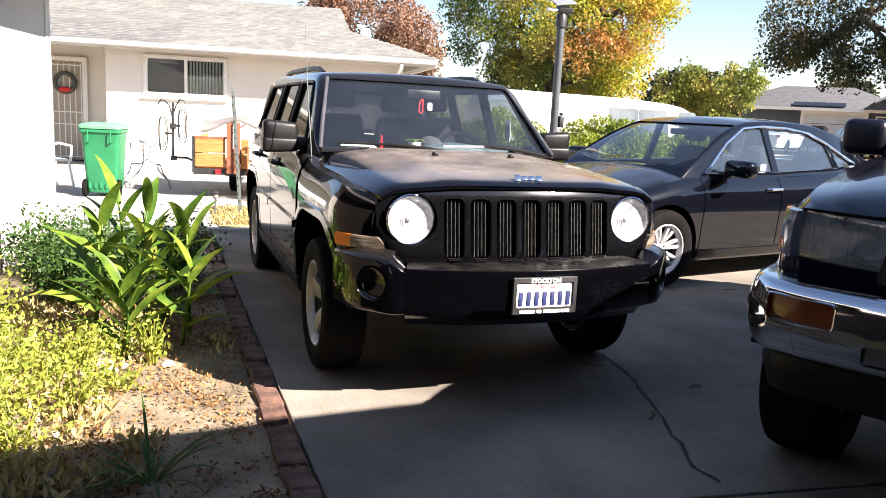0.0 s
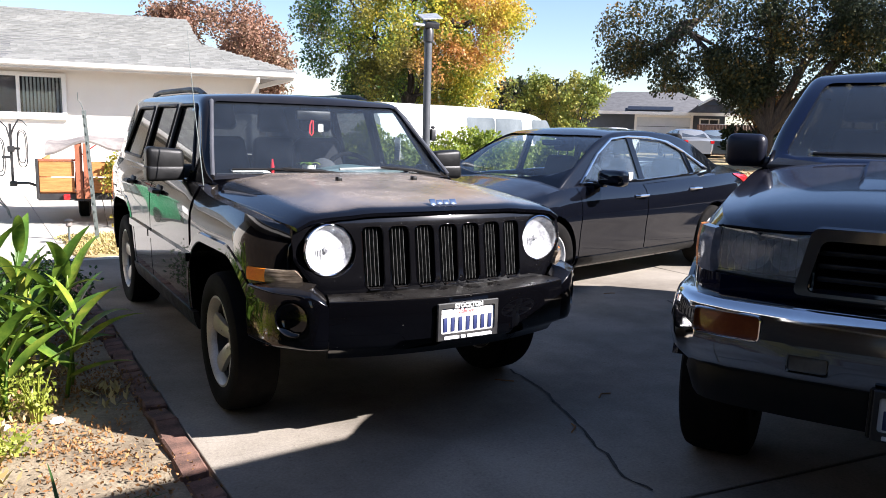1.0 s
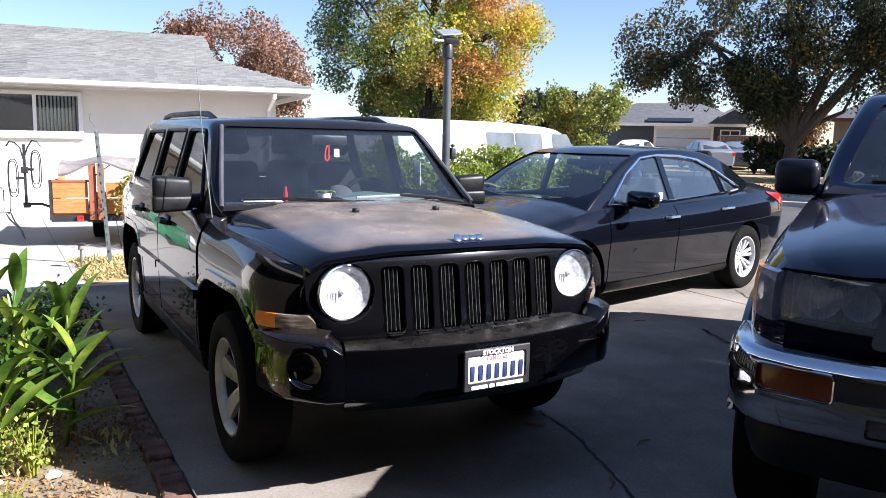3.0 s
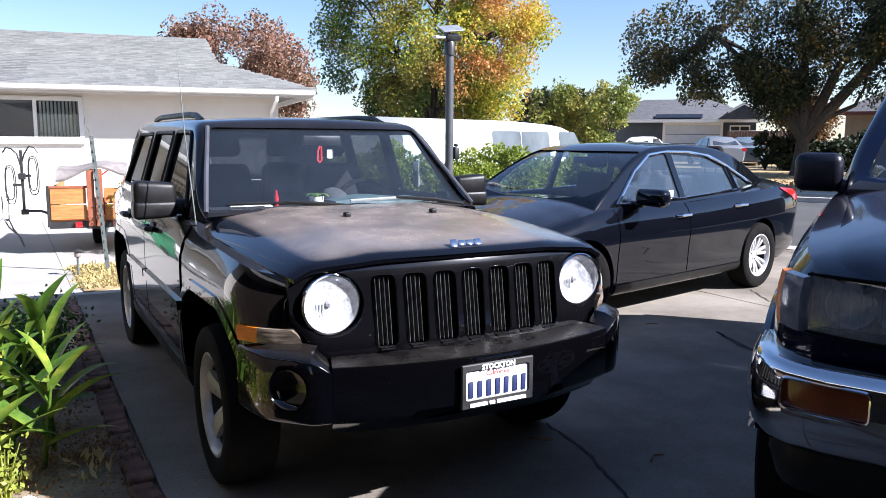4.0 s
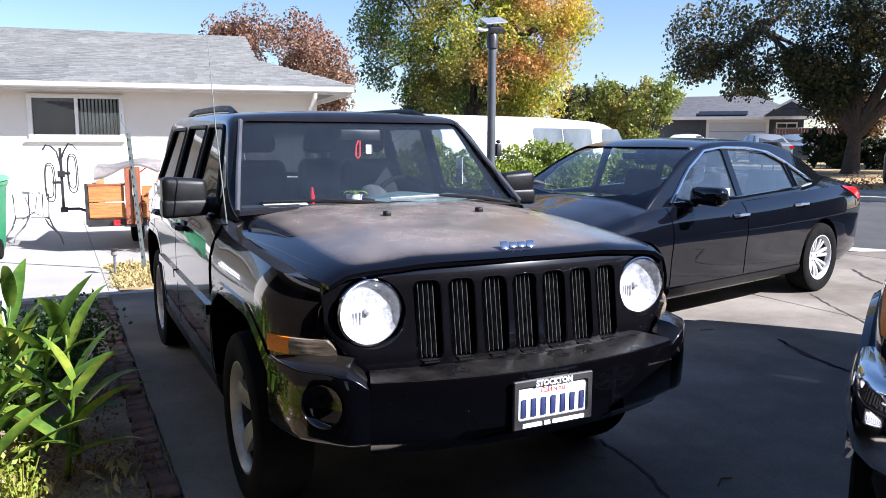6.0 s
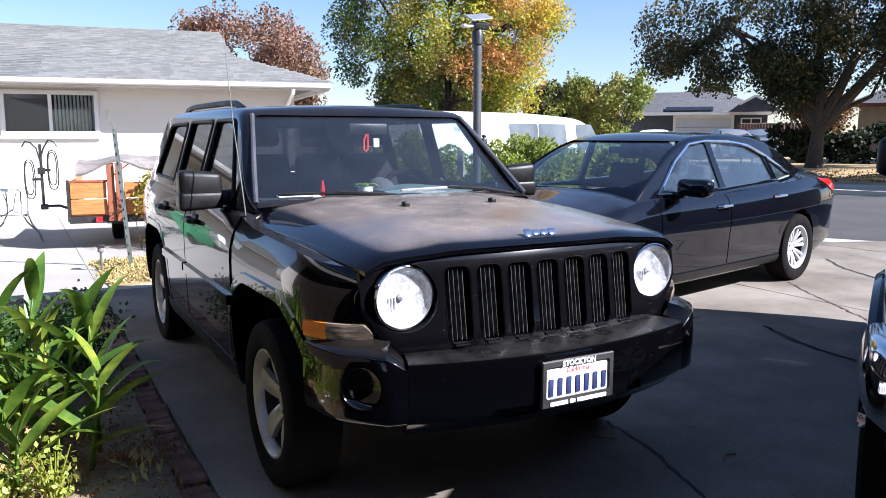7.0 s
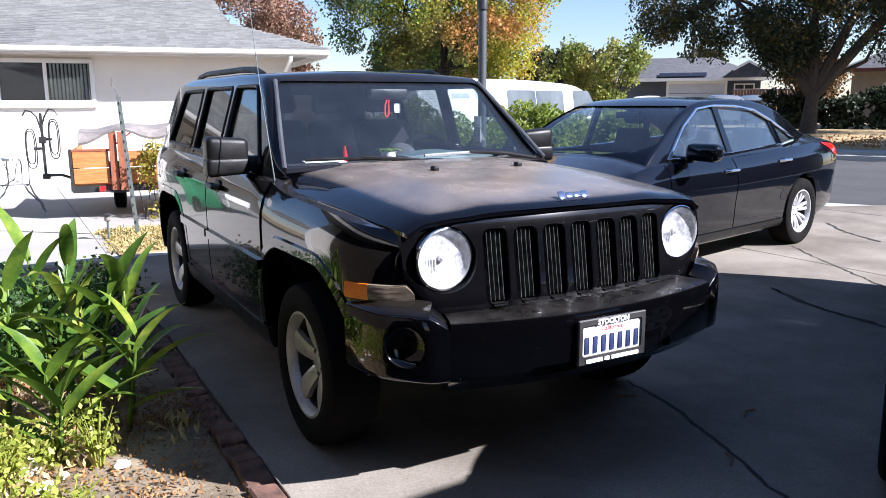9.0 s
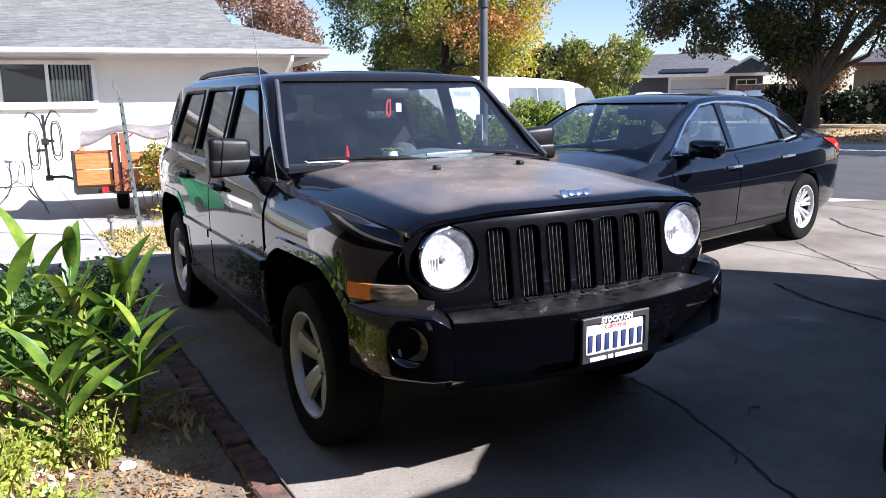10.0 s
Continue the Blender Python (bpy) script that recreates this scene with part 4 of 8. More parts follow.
def seat(car, x, y, z, material):
    m = Matrix.Translation((x, y, z)) @ Matrix.Rotation(radians(-12), 4, "X")
    back = box(-0.24, 0.24, 0, 0.14, -0.1, 0.52, 0.05, 3)
    for v in back.verts:
        v.co.x *= 1 - 0.32 * max(0, v.co.z) / 0.52
    back.transform(m)
    s = part("seat", back, material, car)
    head = box(-0.135, 0.135, 0.02, 0.12, 0.57, 0.80, 0.05, 4)
    for v in head.verts:
        v.co.x *= 1 - 0.25 * (v.co.z - 0.57) / 0.23
    head.transform(m)
    part("headrest", head, material, s)
    for dx in (-0.06, 0.06):
        posts = tube([(dx, 0.07, 0.49), (dx, 0.07, 0.66)], 0.008)
        posts.transform(m)
        part("headrest_post", posts, CHROME, s)
    part("cushion", box(x - 0.25, x + 0.25, y - 0.45, y + 0.05, z - 0.2, z - 0.06, 0.04, 3), material, s)


def steering_wheel(car, x, y, z):
    m = Matrix.Translation((x, y, z)) @ Matrix.Rotation(radians(62), 4, "X")
    ring = tube([m @ Vector((0.185 * math.cos(a), 0.185 * math.sin(a), 0)) for a in span(0, 2 * math.pi, 32)], 0.016, 8)
    for a in (0, math.pi, -math.pi / 2):
        tube([m @ Vector((0.02 * math.cos(a), 0.02 * math.sin(a), -0.02)), m @ Vector((0.18 * math.cos(a), 0.18 * math.sin(a), 0))], 0.018, 6, ring)
    merge(ring, lathe([(0.001, -0.04), (0.06, -0.035), (0.06, 0.0), (0.001, 0.012)], Matrix.Identity(4), 20), m)
    part("steering_wheel", ring, DARK, car)


def glaze(car, cabin, ys, panes, off=0.012):
    """Panes kept out of one glass sheet that follows the cabin's surface."""
    for name, material, tool in panes:
        sheet = cabin.sheet(ys, off)
        o = part(name, carve(sheet, [tool], "INTERSECT", 0.004), material, car)
        o.visible_shadow = material in (DARK_GLASS, SMOKE_GLASS)


def plate_on(car, m, width=0.305, height=0.155, frame_material=None, town=True, white=WHITE_PLATE):
    """A number plate: its number and small print stand as plain bars."""
    p = box(-width / 2, width / 2, -0.004, 0, -height / 2, height / 2, 0.0015, 1)
    p.transform(m)
    pl = part("number_plate", p, white, car, "white number plate with dark blue bars")
    fr = carve(box(-width / 2 - 0.006, width / 2 + 0.006, -0.012, 0.002, -height / 2 - 0.006, height / 2 + 0.006, 0.003, 1),
               [front_prism(rounded([(-width / 2 + 0.012, -height / 2 + 0.025), (width / 2 - 0.012, -height / 2 + 0.025), (width / 2 - 0.012, height / 2 - 0.016), (-width / 2 + 0.012, height / 2 - 0.016)], 0.012), -0.1, 0.1)])
    fr.transform(m)
    part("plate_frame", fr, frame_material or DARK_STEEL, pl, "black plate frame with white lettering")
    for i in range(7):
        x = -0.117 + i * 0.039
        bar = box(x - 0.0095, x + 0.0095, -0.006, -0.0042, -0.045, 0.018, 0.003, 2)
        bar.transform(m)
        part("number_bar", bar, PLATE_BLUE, pl)
    small = box(-0.125, -0.048, -0.0142, -0.0122, -0.0765, -0.063, 0.003, 2)
    box(-0.04, -0.015, -0.0142, -0.0122, -0.0765, -0.063, 0.003, 2, small)
    box(-0.007, 0.125, -0.0142, -0.0122, -0.0765, -0.063, 0.003, 2, small)
    small.transform(m)
    part("frame_bars", small, WHITE_INK, pl)
    if town:
        turn = m @ Matrix.Rotation(radians(90), 4, "X")
        words("STOCKTON", 0.027, WHITE_INK, "frame_lettering", turn @ Matrix.Translation((0, 0.0685, 0.0125)), pl, "", 0.001, 0.0012)
        words("California", 0.026, PLATE_RED, "plate_lettering", turn @ Matrix.Translation((0, 0.041, 0.0046)) @ Matrix.Shear("XZ", 4, (0.0, 0.0)), pl, "", 0.0006)

# ---------------------------------------------------------------- the black boxy car
def sweep(path, section, z=0.0):
    """A section of (outward, height) pairs carried along a line in plan; outward is to the path's right."""
    rings = []
    for i, p in enumerate(path):
        a, b = Vector(path[max(i - 1, 0)]), Vector(path[min(i + 1, len(path) - 1)])
        d = (b - a).normalized()
        n = Vector((d.y, -d.x))
        rings.append([(p[0] + n.x * o, p[1] + n.y * o, h + z) for o, h in section])
    return loft(rings)


def mirror_x(bm):
    own = bm.copy()
    for v in own.verts:
        v.co.x = -v.co.x
    bmesh.ops.reverse_faces(own, faces=own.faces)
    return own


def arch_line(yc):
    """The wheel opening's angular outline, from its foot before the wheel, over it, to its foot behind."""
    pts = [(-0.50, 0.36), (-0.505, 0.50), (-0.478, 0.655), (-0.385, 0.752), (-0.255, 0.812), (0.255, 0.810), (0.40, 0.742), (0.478, 0.60), (0.492, 0.46), (0.488, 0.33)]
    return [(yc + a, z) for a, z in pts]


def arch_hole(yc, s):
    pts = arch_line(yc)
    inner = rounded(pts + [(pts[-1][0], 0.1), (pts[0][0], 0.1)], 0.06)
    return side_prism(inner, s * 0.48, s * 1.1)


def flare(sh, yc):
    """A flat angular wheel-arch lip, barely proud of the body's side."""
    line = arch_line(yc)
    smooth = rounded([(yc - 0.50, 0.30)] + line + [(yc + 0.488, 0.27)], 0.06)
    k = [q for q in smooth if q[1] > (0.49 if yc < 1 and q[0] < yc else 0.345)]
    rings = []
    for i, q in enumerate(k):
        a, b = Vector(k[max(i - 1, 0)]), Vector(k[min(i + 1, len(k) - 1)])
        d = (b - a).normalized()
        n = Vector((-d.y, d.x))
        if n.dot(Vector((q[0] - yc, q[1] - 0.3))) < 0:
            n = -n
        ring = []
        for o, dx in ((0.0, -0.10), (0.0, 0.004), (0.005, 0.009), (0.045, 0.007), (0.056, -0.004), (0.056, -0.10)):
            y, z = q[0] + n.x * o, q[1] + n.y * o
            ring.append((sh.side_at(y, min(z, 0.86)) + dx, y, z))
        rings.append(ring)
    return loft(rings)


def build_jeep():
    car = thing("suv", Matrix.Translation((0.03, 0, 0)), "dusty black boxy SUV parked nose-out on the driveway", "car")
    def fy(y):          # the nose, eased back towards the corners
        return y + 0.10 * max(0.0, (0.60 - y) / 0.458)

    def eased(*pairs):
        return curve(*[(fy(a), b) for a, b in pairs])

    sh = Shell(eased((0.142, 0.722), (0.16, 0.742), (0.20, 0.775), (0.25, 0.806), (0.32, 0.837), (0.40, 0.856), (0.55, 0.867), (0.9, 0.872), (1.5, 0.878), (3.5, 0.878), (4.1, 0.86), (4.34, 0.79)),
               eased((0.142, 0.47), (0.5, 0.42), (1.0, 0.30), (4.0, 0.30), (4.34, 0.40)),
               eased((0.142, 0.986), (0.3, 0.997), (0.6, 1.013), (1.15, 1.038), (1.45, 1.085), (4.34, 1.11)),
               eased((0.142, 0.993), (0.3, 1.006), (0.6, 1.026), (1.15, 1.06), (1.4, 1.10), (4.34, 1.13)),
               curve((0, 0.95), (0.07, 0.975), (0.3, 0.995), (0.55, 1.0), (0.76, 1.0), (0.84, 0.994), (0.92, 0.972), (0.97, 0.950), (1.0, 0.930)))
    ys = [fy(y) for y in [0.142, 0.152, 0.165, 0.182] + span(0.20, 1.45, 28)] + span(1.55, 4.1, 22) + [4.18, 4.25, 4.30, 4.34]
    wells = [(0.885, 0.345), (3.515, 0.345)]
    tools = []
    for s in (-1, 1):
        for y, z in wells:
            tools.append(arch_hole(y, s))
        tools.append(front_prism([(s * 0.565 + 0.108 * math.cos(a), 0.886 + 0.108 * math.sin(a)) for a in span(0, 2 * math.pi, 36)[:-1]], 0.0, 0.36))
    tools.append(box(-0.435, 0.435, 0.0, 0.36, 0.70, 0.995))
    tools.append(box(-0.70, 0.70, 1.46, 4.2, 0.55, 1.4))
    part("body", carve(sh.solid(ys), tools), JEEP_PAINT, car)
    part("wheel_housing", box(-0.47, 0.47, 0.46, 4.2, 0.36, 0.5), DARK, car)
    part("cabin_floor", box(-0.69, 0.69, 1.47, 4.19, 0.552, 0.6), CABIN, car)
    for s in (-1, 1):
        for y, z in wells:
            f = flare(sh, y)
            if s < 0:
                f = mirror_x(f)
            part("wheel_arch", f, JEEP_PAINT, car)
        # doors stand a little proud of the body, with dark gaps between
        arch = lambda: side_prism(grow(arch_line(3.515) + [(4.003, 0.1), (3.015, 0.1)], 0.062), s * 0.5, s * 1.1)
        for name, y0, y1 in (("front_door", 1.335, 2.365), ("rear_door", 2.385, 3.33)):
            d = sh.side_patch(s, y0, y1, 0.415, 1.075, 0.006, 0.03, 16, 14)
            door = part(name, carve(d, [arch()]), JEEP_PAINT, car)
            hy = y1 - 0.24 if name == "front_door" else y1 - 0.32
            x = s * (sh.side_at(hy, 0.985) + 0.008)
            cup = ball((x - s * 0.004, hy, 0.985), (0.012, 0.075, 0.042))
            part("handle_cup", cup, BLACK_PLASTIC, door)
            hb = tube([(x + s * 0.004, hy - 0.085, 0.985), (x + s * 0.034, hy - 0.06, 0.988), (x + s * 0.036, hy + 0.06, 0.988), (x + s * 0.004, hy + 0.085, 0.985)], 0.015, 8)
            part("handle", hb, BLACK_PLASTIC, door)
            tr = sh.side_patch(s, y0 + 0.012, min(y1 - 0.012, 3.06), 0.672, 0.718, 0.022, 0.02, 10, 4)
            part("side_moulding", tr, JEEP_PAINT, door)
        part("sill", sh.side_patch(s, 1.31, 3.06, 0.302, 0.40, 0.012, 0.03, 10, 4), BLACK_PLASTIC, car)
        # mirror housing with its foot
        mir = box(-0.112, 0.095, -0.058, 0.06, -0.045, 0.088, 0.028, 3)
        box(-0.116, 0.098, -0.062, 0.058, -0.105, -0.012, 0.022, 3, mir)
        for v in mir.verts:
            v.co.y += 0.25 * (v.co.x * 0.35)
            if v.co.x > 0.05:
                v.co.z = v.co.z * 0.9 - 0.004
        box(0.06, 0.20, -0.035, 0.045, -0.088, -0.012, 0.02, 2, mir)
        mir.transform(Matrix.Translation((-0.912, 1.715, 1.182)))
        face = box(-1.015, -0.83, 1.776, 1.783, 1.11, 1.25, 0.003, 1)
        if s > 0:
            mir, face = mirror_x(mir), mirror_x(face)
        mo = part("wing_mirror", mir, BLACK_PLASTIC, car, "black door mirror")
        part("mirror_glass", face, CHROME, mo)
        # roof rail
        rail = tube([(s * 0.565, 2.20, 1.580), (s * 0.565, 2.34, 1.612), (s * 0.565, 2.6, 1.622), (s * 0.565, 3.5, 1.625), (s * 0.555, 3.76, 1.612), (s * 0.55, 3.88, 1.575)], 0.018, 8)
        part("roof_rail", rail, BLACK_PLASTIC, car)
        # corner lamp wrapping round the fender's edge
        path = [(-sh.W(fy(y)), fy(y)) for y in (0.146, 0.165, 0.19, 0.213, 0.237, 0.265, 0.31, 0.352)]
        path = [(-0.674, 0.206)] + path
        sec = [(-0.02, 0.744), (0.010, 0.746), (0.014, 0.773), (0.010, 0.802), (-0.02, 0.804)]
        clear, amber = sweep(path[:6][::-1], sec), sweep(path[5:][::-1], sec)
        for v in clear.verts:      # the inner end leans with the grille panel's edge
            if v.co.z > 0.78 and v.co.x > -0.69:
                v.co.x -= 0.03
                v.co.y += 0.012
        for b in (clear, amber):
            if s > 0:
                for v in b.verts:
                    v.co.x = -v.co.x
                bmesh.ops.reverse_faces(b, faces=b.faces)
        lamp = part("indicator_lamp", clear, surface("striped_clear_lens", (0.05, 0.034, 0.02), (0.30, 0.24, 0.18), 26, 120, 0.3, coat=0.35, stretch=(0.5, 0.5, 5)), car, "clear and amber corner lamp")
        part("amber_lens", amber, AMBER, lamp)
        # bumper corner with its round recess
        path = [(-0.6185, 0.060), (-0.655, 0.066), (-0.69, 0.078), (-0.74, 0.125), (-0.785, 0.170), (-0.812, 0.203), (-0.825, 0.235), (-0.846, 0.318), (-0.858, 0.400)]
        sec = [(-0.10, 0.754), (-0.052, 0.746), (-0.006, 0.724), (0.0, 0.715), (0.003, 0.67), (0.004, 0.60), (0.0, 0.51), (-0.006, 0.492), (-0.018, 0.482), (-0.05, 0.470), (-0.10, 0.466)]
        rings = []
        drop = [0.050, 0.024, 0.004, 0.0, 0.0, 0.0, 0.0, 0.0, 0.0]
        for i, q in enumerate(path):
            a, b = Vector(path[max(i - 1, 0)]), Vector(path[min(i + 1, len(path) - 1)])
            d = (b - a).normalized()
            n = Vector((d.y, -d.x))
            if n.y > 0 or (n.x > 0 and abs(n.y) < 0.2):
                n = -n
            rings.append([(q[0] + n.x * o, q[1] + n.y * o, h - (drop[i] if h > 0.7 else 0)) for o, h in sec])
        cor = loft(rings)
        dish = Matrix.Translation((-0.738, 0.150, 0.615)) @ Matrix.Rotation(radians(-44), 4, "Z") @ Matrix.Rotation(radians(90), 4, "X")
        rec = lathe([(0.0005, -0.006), (0.030, -0.004), (0.056, 0.002), (0.070, 0.010), (0.078, 0.024), (0.082, 0.045), (0.083, 0.14), (0.0005, 0.14)], dish, 48)
        cor = carve(cor, [rec])
        if s > 0:
            cor = mirror_x(cor)
        part("bumper_corner", cor, JEEP_PAINT, car, "black bumper corner with a round dent")
    # bumper beam
    path = [(x, -0.04 + 0.10 * (abs(x) / 0.617) ** 2.2) for x in span(-0.617, 0.617, 22)]
    sec = [(-0.17, 0.698), (-0.02, 0.694), (-0.004, 0.690), (0.0, 0.682), (0.004, 0.60), (0.0, 0.50), (-0.012, 0.482), (-0.045, 0.466), (-0.07, 0.43), (-0.17, 0.40)]
    beam = sweep(path, sec)
    beam = carve(beam, [front_prism(rounded([(-0.36, 0.455), (-0.115, 0.462), (-0.135, 0.512), (-0.33, 0.512)], 0.02), -0.2, 0.03),
                        front_prism(rounded([(0.36, 0.455), (0.25, 0.462), (0.27, 0.512), (0.33, 0.512)], 0.02), -0.2, 0.03)])
    part("bumper", beam, JEEP_BUMPER, car, "black bumper with a dusty top")
    part("bumper_step", sweep(path, [(-0.165, 0.6995), (-0.022, 0.697), (-0.006, 0.692), (-0.02, 0.690), (-0.165, 0.694)]), DUSTY_PLASTIC, car, "dust-covered ledge of the bumper")
    # grille panel
    face_y = lambda x, z: 0.105 + 0.085 * (abs(x) / 0.7) ** 2 + 0.045 * (z - 0.69) / 0.3 + 0.012 * max(0.0, (z - 0.985) / 0.055) ** 2
    low = lambda x: 0.692 + max(0, abs(x) - 0.612) / 0.10 * 0.15
    high = curve((0.0, 1.040), (0.45, 1.036), (0.60, 1.026), (0.68, 1.010), (0.705, 0.99), (0.714, 0.96))
    rings = []
    for x in [-0.714, -0.711, -0.705, -0.69] + span(-0.67, 0.67, 40) + [0.69, 0.705, 0.711, 0.714]:
        zs = span(low(x), high(abs(x)), 10)
        rings.append([(x, face_y(x, z) + (0.006 if k in (0, 10) else 0.0), z) for k, z in enumerate(zs)] + [(x, face_y(x, z) + 0.034, z) for z in zs[::-1]])
    panel = loft(rings)
    cuts = []
    slots = [k * 0.1235 for k in range(-3, 4)]
    for c in slots:
        cuts.append(front_prism(rounded([(c - 0.047, 0.715), (c + 0.047, 0.715), (c + 0.0495, 0.982), (c - 0.0495, 0.982)], 0.032), 0.0, 0.4))
    for s in (-1, 1):
        cuts.append(front_prism([(s * 0.565 + 0.118 * math.cos(a), 0.886 + 0.118 * math.sin(a)) for a in span(0, 2 * math.pi, 36)[:-1]], 0.0, 0.4))
    gp = part("grille_panel", carve(panel, cuts), JEEP_FRONT, car, "black seven-slot grille panel")
    part("grille_backing", box(-0.433, 0.433, 0.300, 0.306, 0.702, 0.993), DARK, gp)
    FIN = surface("grille_fin", (0.008, 0.008, 0.008), (0.10, 0.10, 0.095), 40, 150, 0.4, metal=0.2)
    for c in slots:
        f = face_y(c, 0.85)
        lipb = carve(front_prism(rounded([(c - 0.0465, 0.7155), (c + 0.0465, 0.7155), (c + 0.049, 0.9815), (c - 0.049, 0.9815)], 0.032), f + 0.032, f + 0.085),
                     [front_prism(rounded([(c - 0.043, 0.720), (c + 0.043, 0.720), (c + 0.0455, 0.977), (c - 0.0455, 0.977)], 0.029), 0.0, 0.4)])
        sl = part("grille_slot", lipb, DARK, gp)
        edge = rounded([(c - 0.0475, 0.7145), (c + 0.0475, 0.7145), (c + 0.050, 0.9825), (c - 0.050, 0.9825)], 0.032)
        part("slot_edge", tube([(x, face_y(x, z) + 0.0015, z) for x, z in edge + edge[:1]], 0.0028, 6), JEEP_PAINT, sl)
        for dx in (-0.026, -0.009, 0.009, 0.026):
            z0, z1 = 0.723, 0.974
            y0, y1 = face_y(c + dx, z0) + 0.014, face_y(c + dx, z1) + 0.014
            fin = prism([(c + dx - 0.0008, y0, z0), (c + dx - 0.0008, y1, z1), (c + dx - 0.0008, y1 + 0.03, z1), (c + dx - 0.0008, y0 + 0.03, z0)], (0.0016, 0, 0))
            part("fin", fin, FIN, sl)
        f = face_y(c, 0.715)
        part("slot_lip", box(c - 0.030, c + 0.030, f - 0.010, f + 0.02, 0.707, 0.7135, 0.002, 1), JEEP_PAINT, sl)
    # round headlamps
    for s in (-1, 1):
        m = Matrix.Translation((s * 0.565, 0.200, 0.886)) @ Matrix.Rotation(radians(90), 4, "X") @ Matrix.Rotation(radians(0), 4, "Y")
        ring = part("headlight", lathe([(0.1045, -0.05), (0.112, -0.05), (0.1135, 0.010), (0.110, 0.014), (0.1055, 0.012), (0.1045, 0.0)], m, 40, ring=True), CHROME, car, "round headlamp with a bright reflector")
        part("reflector", lathe([(0.1045, 0.006), (0.094, -0.006), (0.07, -0.016), (0.04, -0.022), (0.02, -0.024), (0.001, -0.025)], m, 40), REFLECTOR, ring)
        facets = bmesh.new()
        for i in range(5):
            merge(facets, box(-0.075 + i * 0.012, -0.068 + i * 0.012, -0.06 + i * 0.004, 0.0, -0.022, -0.015, 0.002, 1))
        facets.transform(m)
        part("bulb_shield", merge(lathe([(0.001, -0.03), (0.013, -0.028), (0.013, -0.012), (0.001, -0.006)], m, 16), facets), REFLECTOR, ring)
        o = part("lens", lathe([(0.1045, 0.006), (0.088, 0.017), (0.06, 0.024), (0.03, 0.0285), (0.001, 0.030), (0.001, 0.027), (0.03, 0.0255), (0.06, 0.021), (0.088, 0.014), (0.1045, 0.002)], m, 40), CLEAR_LENS, ring)
        o.visible_shadow = False
    # bonnet
    mid_z = curve((0.126, 1.043), (0.145, 1.056), (0.2, 1.073), (0.5, 1.107), (0.81, 1.132), (1.1, 1.142), (1.27, 1.138))
    edge_z = curve((0.126, 1.000), (0.145, 1.008), (0.2, 1.014), (0.63, 1.042), (1.27, 1.066))
    half = curve((0.126, 0.700), (0.16, 0.716), (0.3, 0.738), (0.7, 0.757), (1.27, 0.770))
    rings = []
    for y in [0.126, 0.131, 0.142, 0.155, 0.18, 0.22, 0.28] + span(0.36, 1.27, 12):
        w = half(y)
        up, dn = [], []
        for i in range(25):
            x = -w + 2 * w * i / 24
            t = abs(x) / w
            step = 0.5 * (1 + math.tanh((0.60 - t) * 26))
            z = edge_z(y) + (mid_z(y) - edge_z(y)) * ((1 - t ** 6) * 0.84 + 0.16 * step) - (0.018 if i in (0, 24) else 0)
            yy = 0.150 + (y - 0.126) * 1.093 + 0.062 * (t ** 2.2) * max(0, 1 - (y - 0.126) / 0.6)
            up.append((x, yy, z))
            dn.append((x * 0.995, yy + (0.006 if y < 0.2 else 0), z - (0.03 if i in (0, 24) and y > 0.2 else 0.016)))
        rings.append(up + dn[::-1])
    hood = part("bonnet", loft(rings), JEEP_BONNET, car, "dusty black bonnet")
    for s in (-1, 1):
        part("washer_nozzle", box(s * 0.222 - 0.014, s * 0.222 + 0.014, 0.86, 0.895, 1.125, 1.15, 0.006, 2), BLACK_PLASTIC, hood)
    # maker's badge as plain shapes
    bd = bmesh.new()
    x = -0.075
    for w, h in ((0.032, 0.036), (0.034, 0.024), (0.034, 0.024), (0.036, 0.03)):
        merge(bd, box(x, x + w, -0.003, 0.003, -h / 2, h / 2, 0.0025, 2))
        x += w + 0.004
    bd.transform(Matrix.Translation((0, 0.194, 1.079)) @ Matrix.Rotation(radians(-38), 4, "X") @ Matrix.Scale(0.95, 4))
    part("badge", bd, CHROME, hood, "chrome badge")
    part("cowl", prism([(-0.74, 1.31, 1.045), (0.74, 1.31, 1.045), (0.72, 1.49, 1.108), (-0.72, 1.49, 1.108)], (0, 0, 0.02), bevel=0.004), BLACK_PLASTIC, car)
    # upper body
    cab = Cabin(curve((1.33, 0.752), (1.62, 0.796), (3.8, 0.80), (4.32, 0.76)), curve((1.33, 1.085), (1.62, 1.09), (4.3, 1.105)),
                curve((1.33, 1.10), (1.39, 1.13), (1.63, 1.335), (1.86, 1.535), (1.94, 1.568), (2.1, 1.582), (2.6, 1.592), (3.6, 1.592), (4.05, 1.572), (4.16, 1.53), (4.24, 1.42), (4.32, 1.12)),
                0.30, 0.022, 0.06)
    cys = span(1.345, 1.98, 22) + span(2.05, 4.0, 16) + span(4.05, 4.32, 10)
    ws = rounded([(-0.728, 1.132), (0.728, 1.132), (0.600, 1.538), (-0.600, 1.538)], 0.035)
    side = {"front_window": rounded([(1.62, 1.135), (2.345, 1.135), (2.345, 1.515), (1.955, 1.515)], 0.03),
            "rear_window": rounded([(2.425, 1.135), (3.04, 1.14), (3.03, 1.515), (2.425, 1.515)], 0.03),
            "quarter_window": rounded([(3.13, 1.145), (3.86, 1.155), (3.70, 1.505), (3.13, 1.510)], 0.04)}
    rear = rounded([(-0.62, 1.17), (0.62, 1.17), (0.52, 1.49), (-0.52, 1.49)], 0.05)
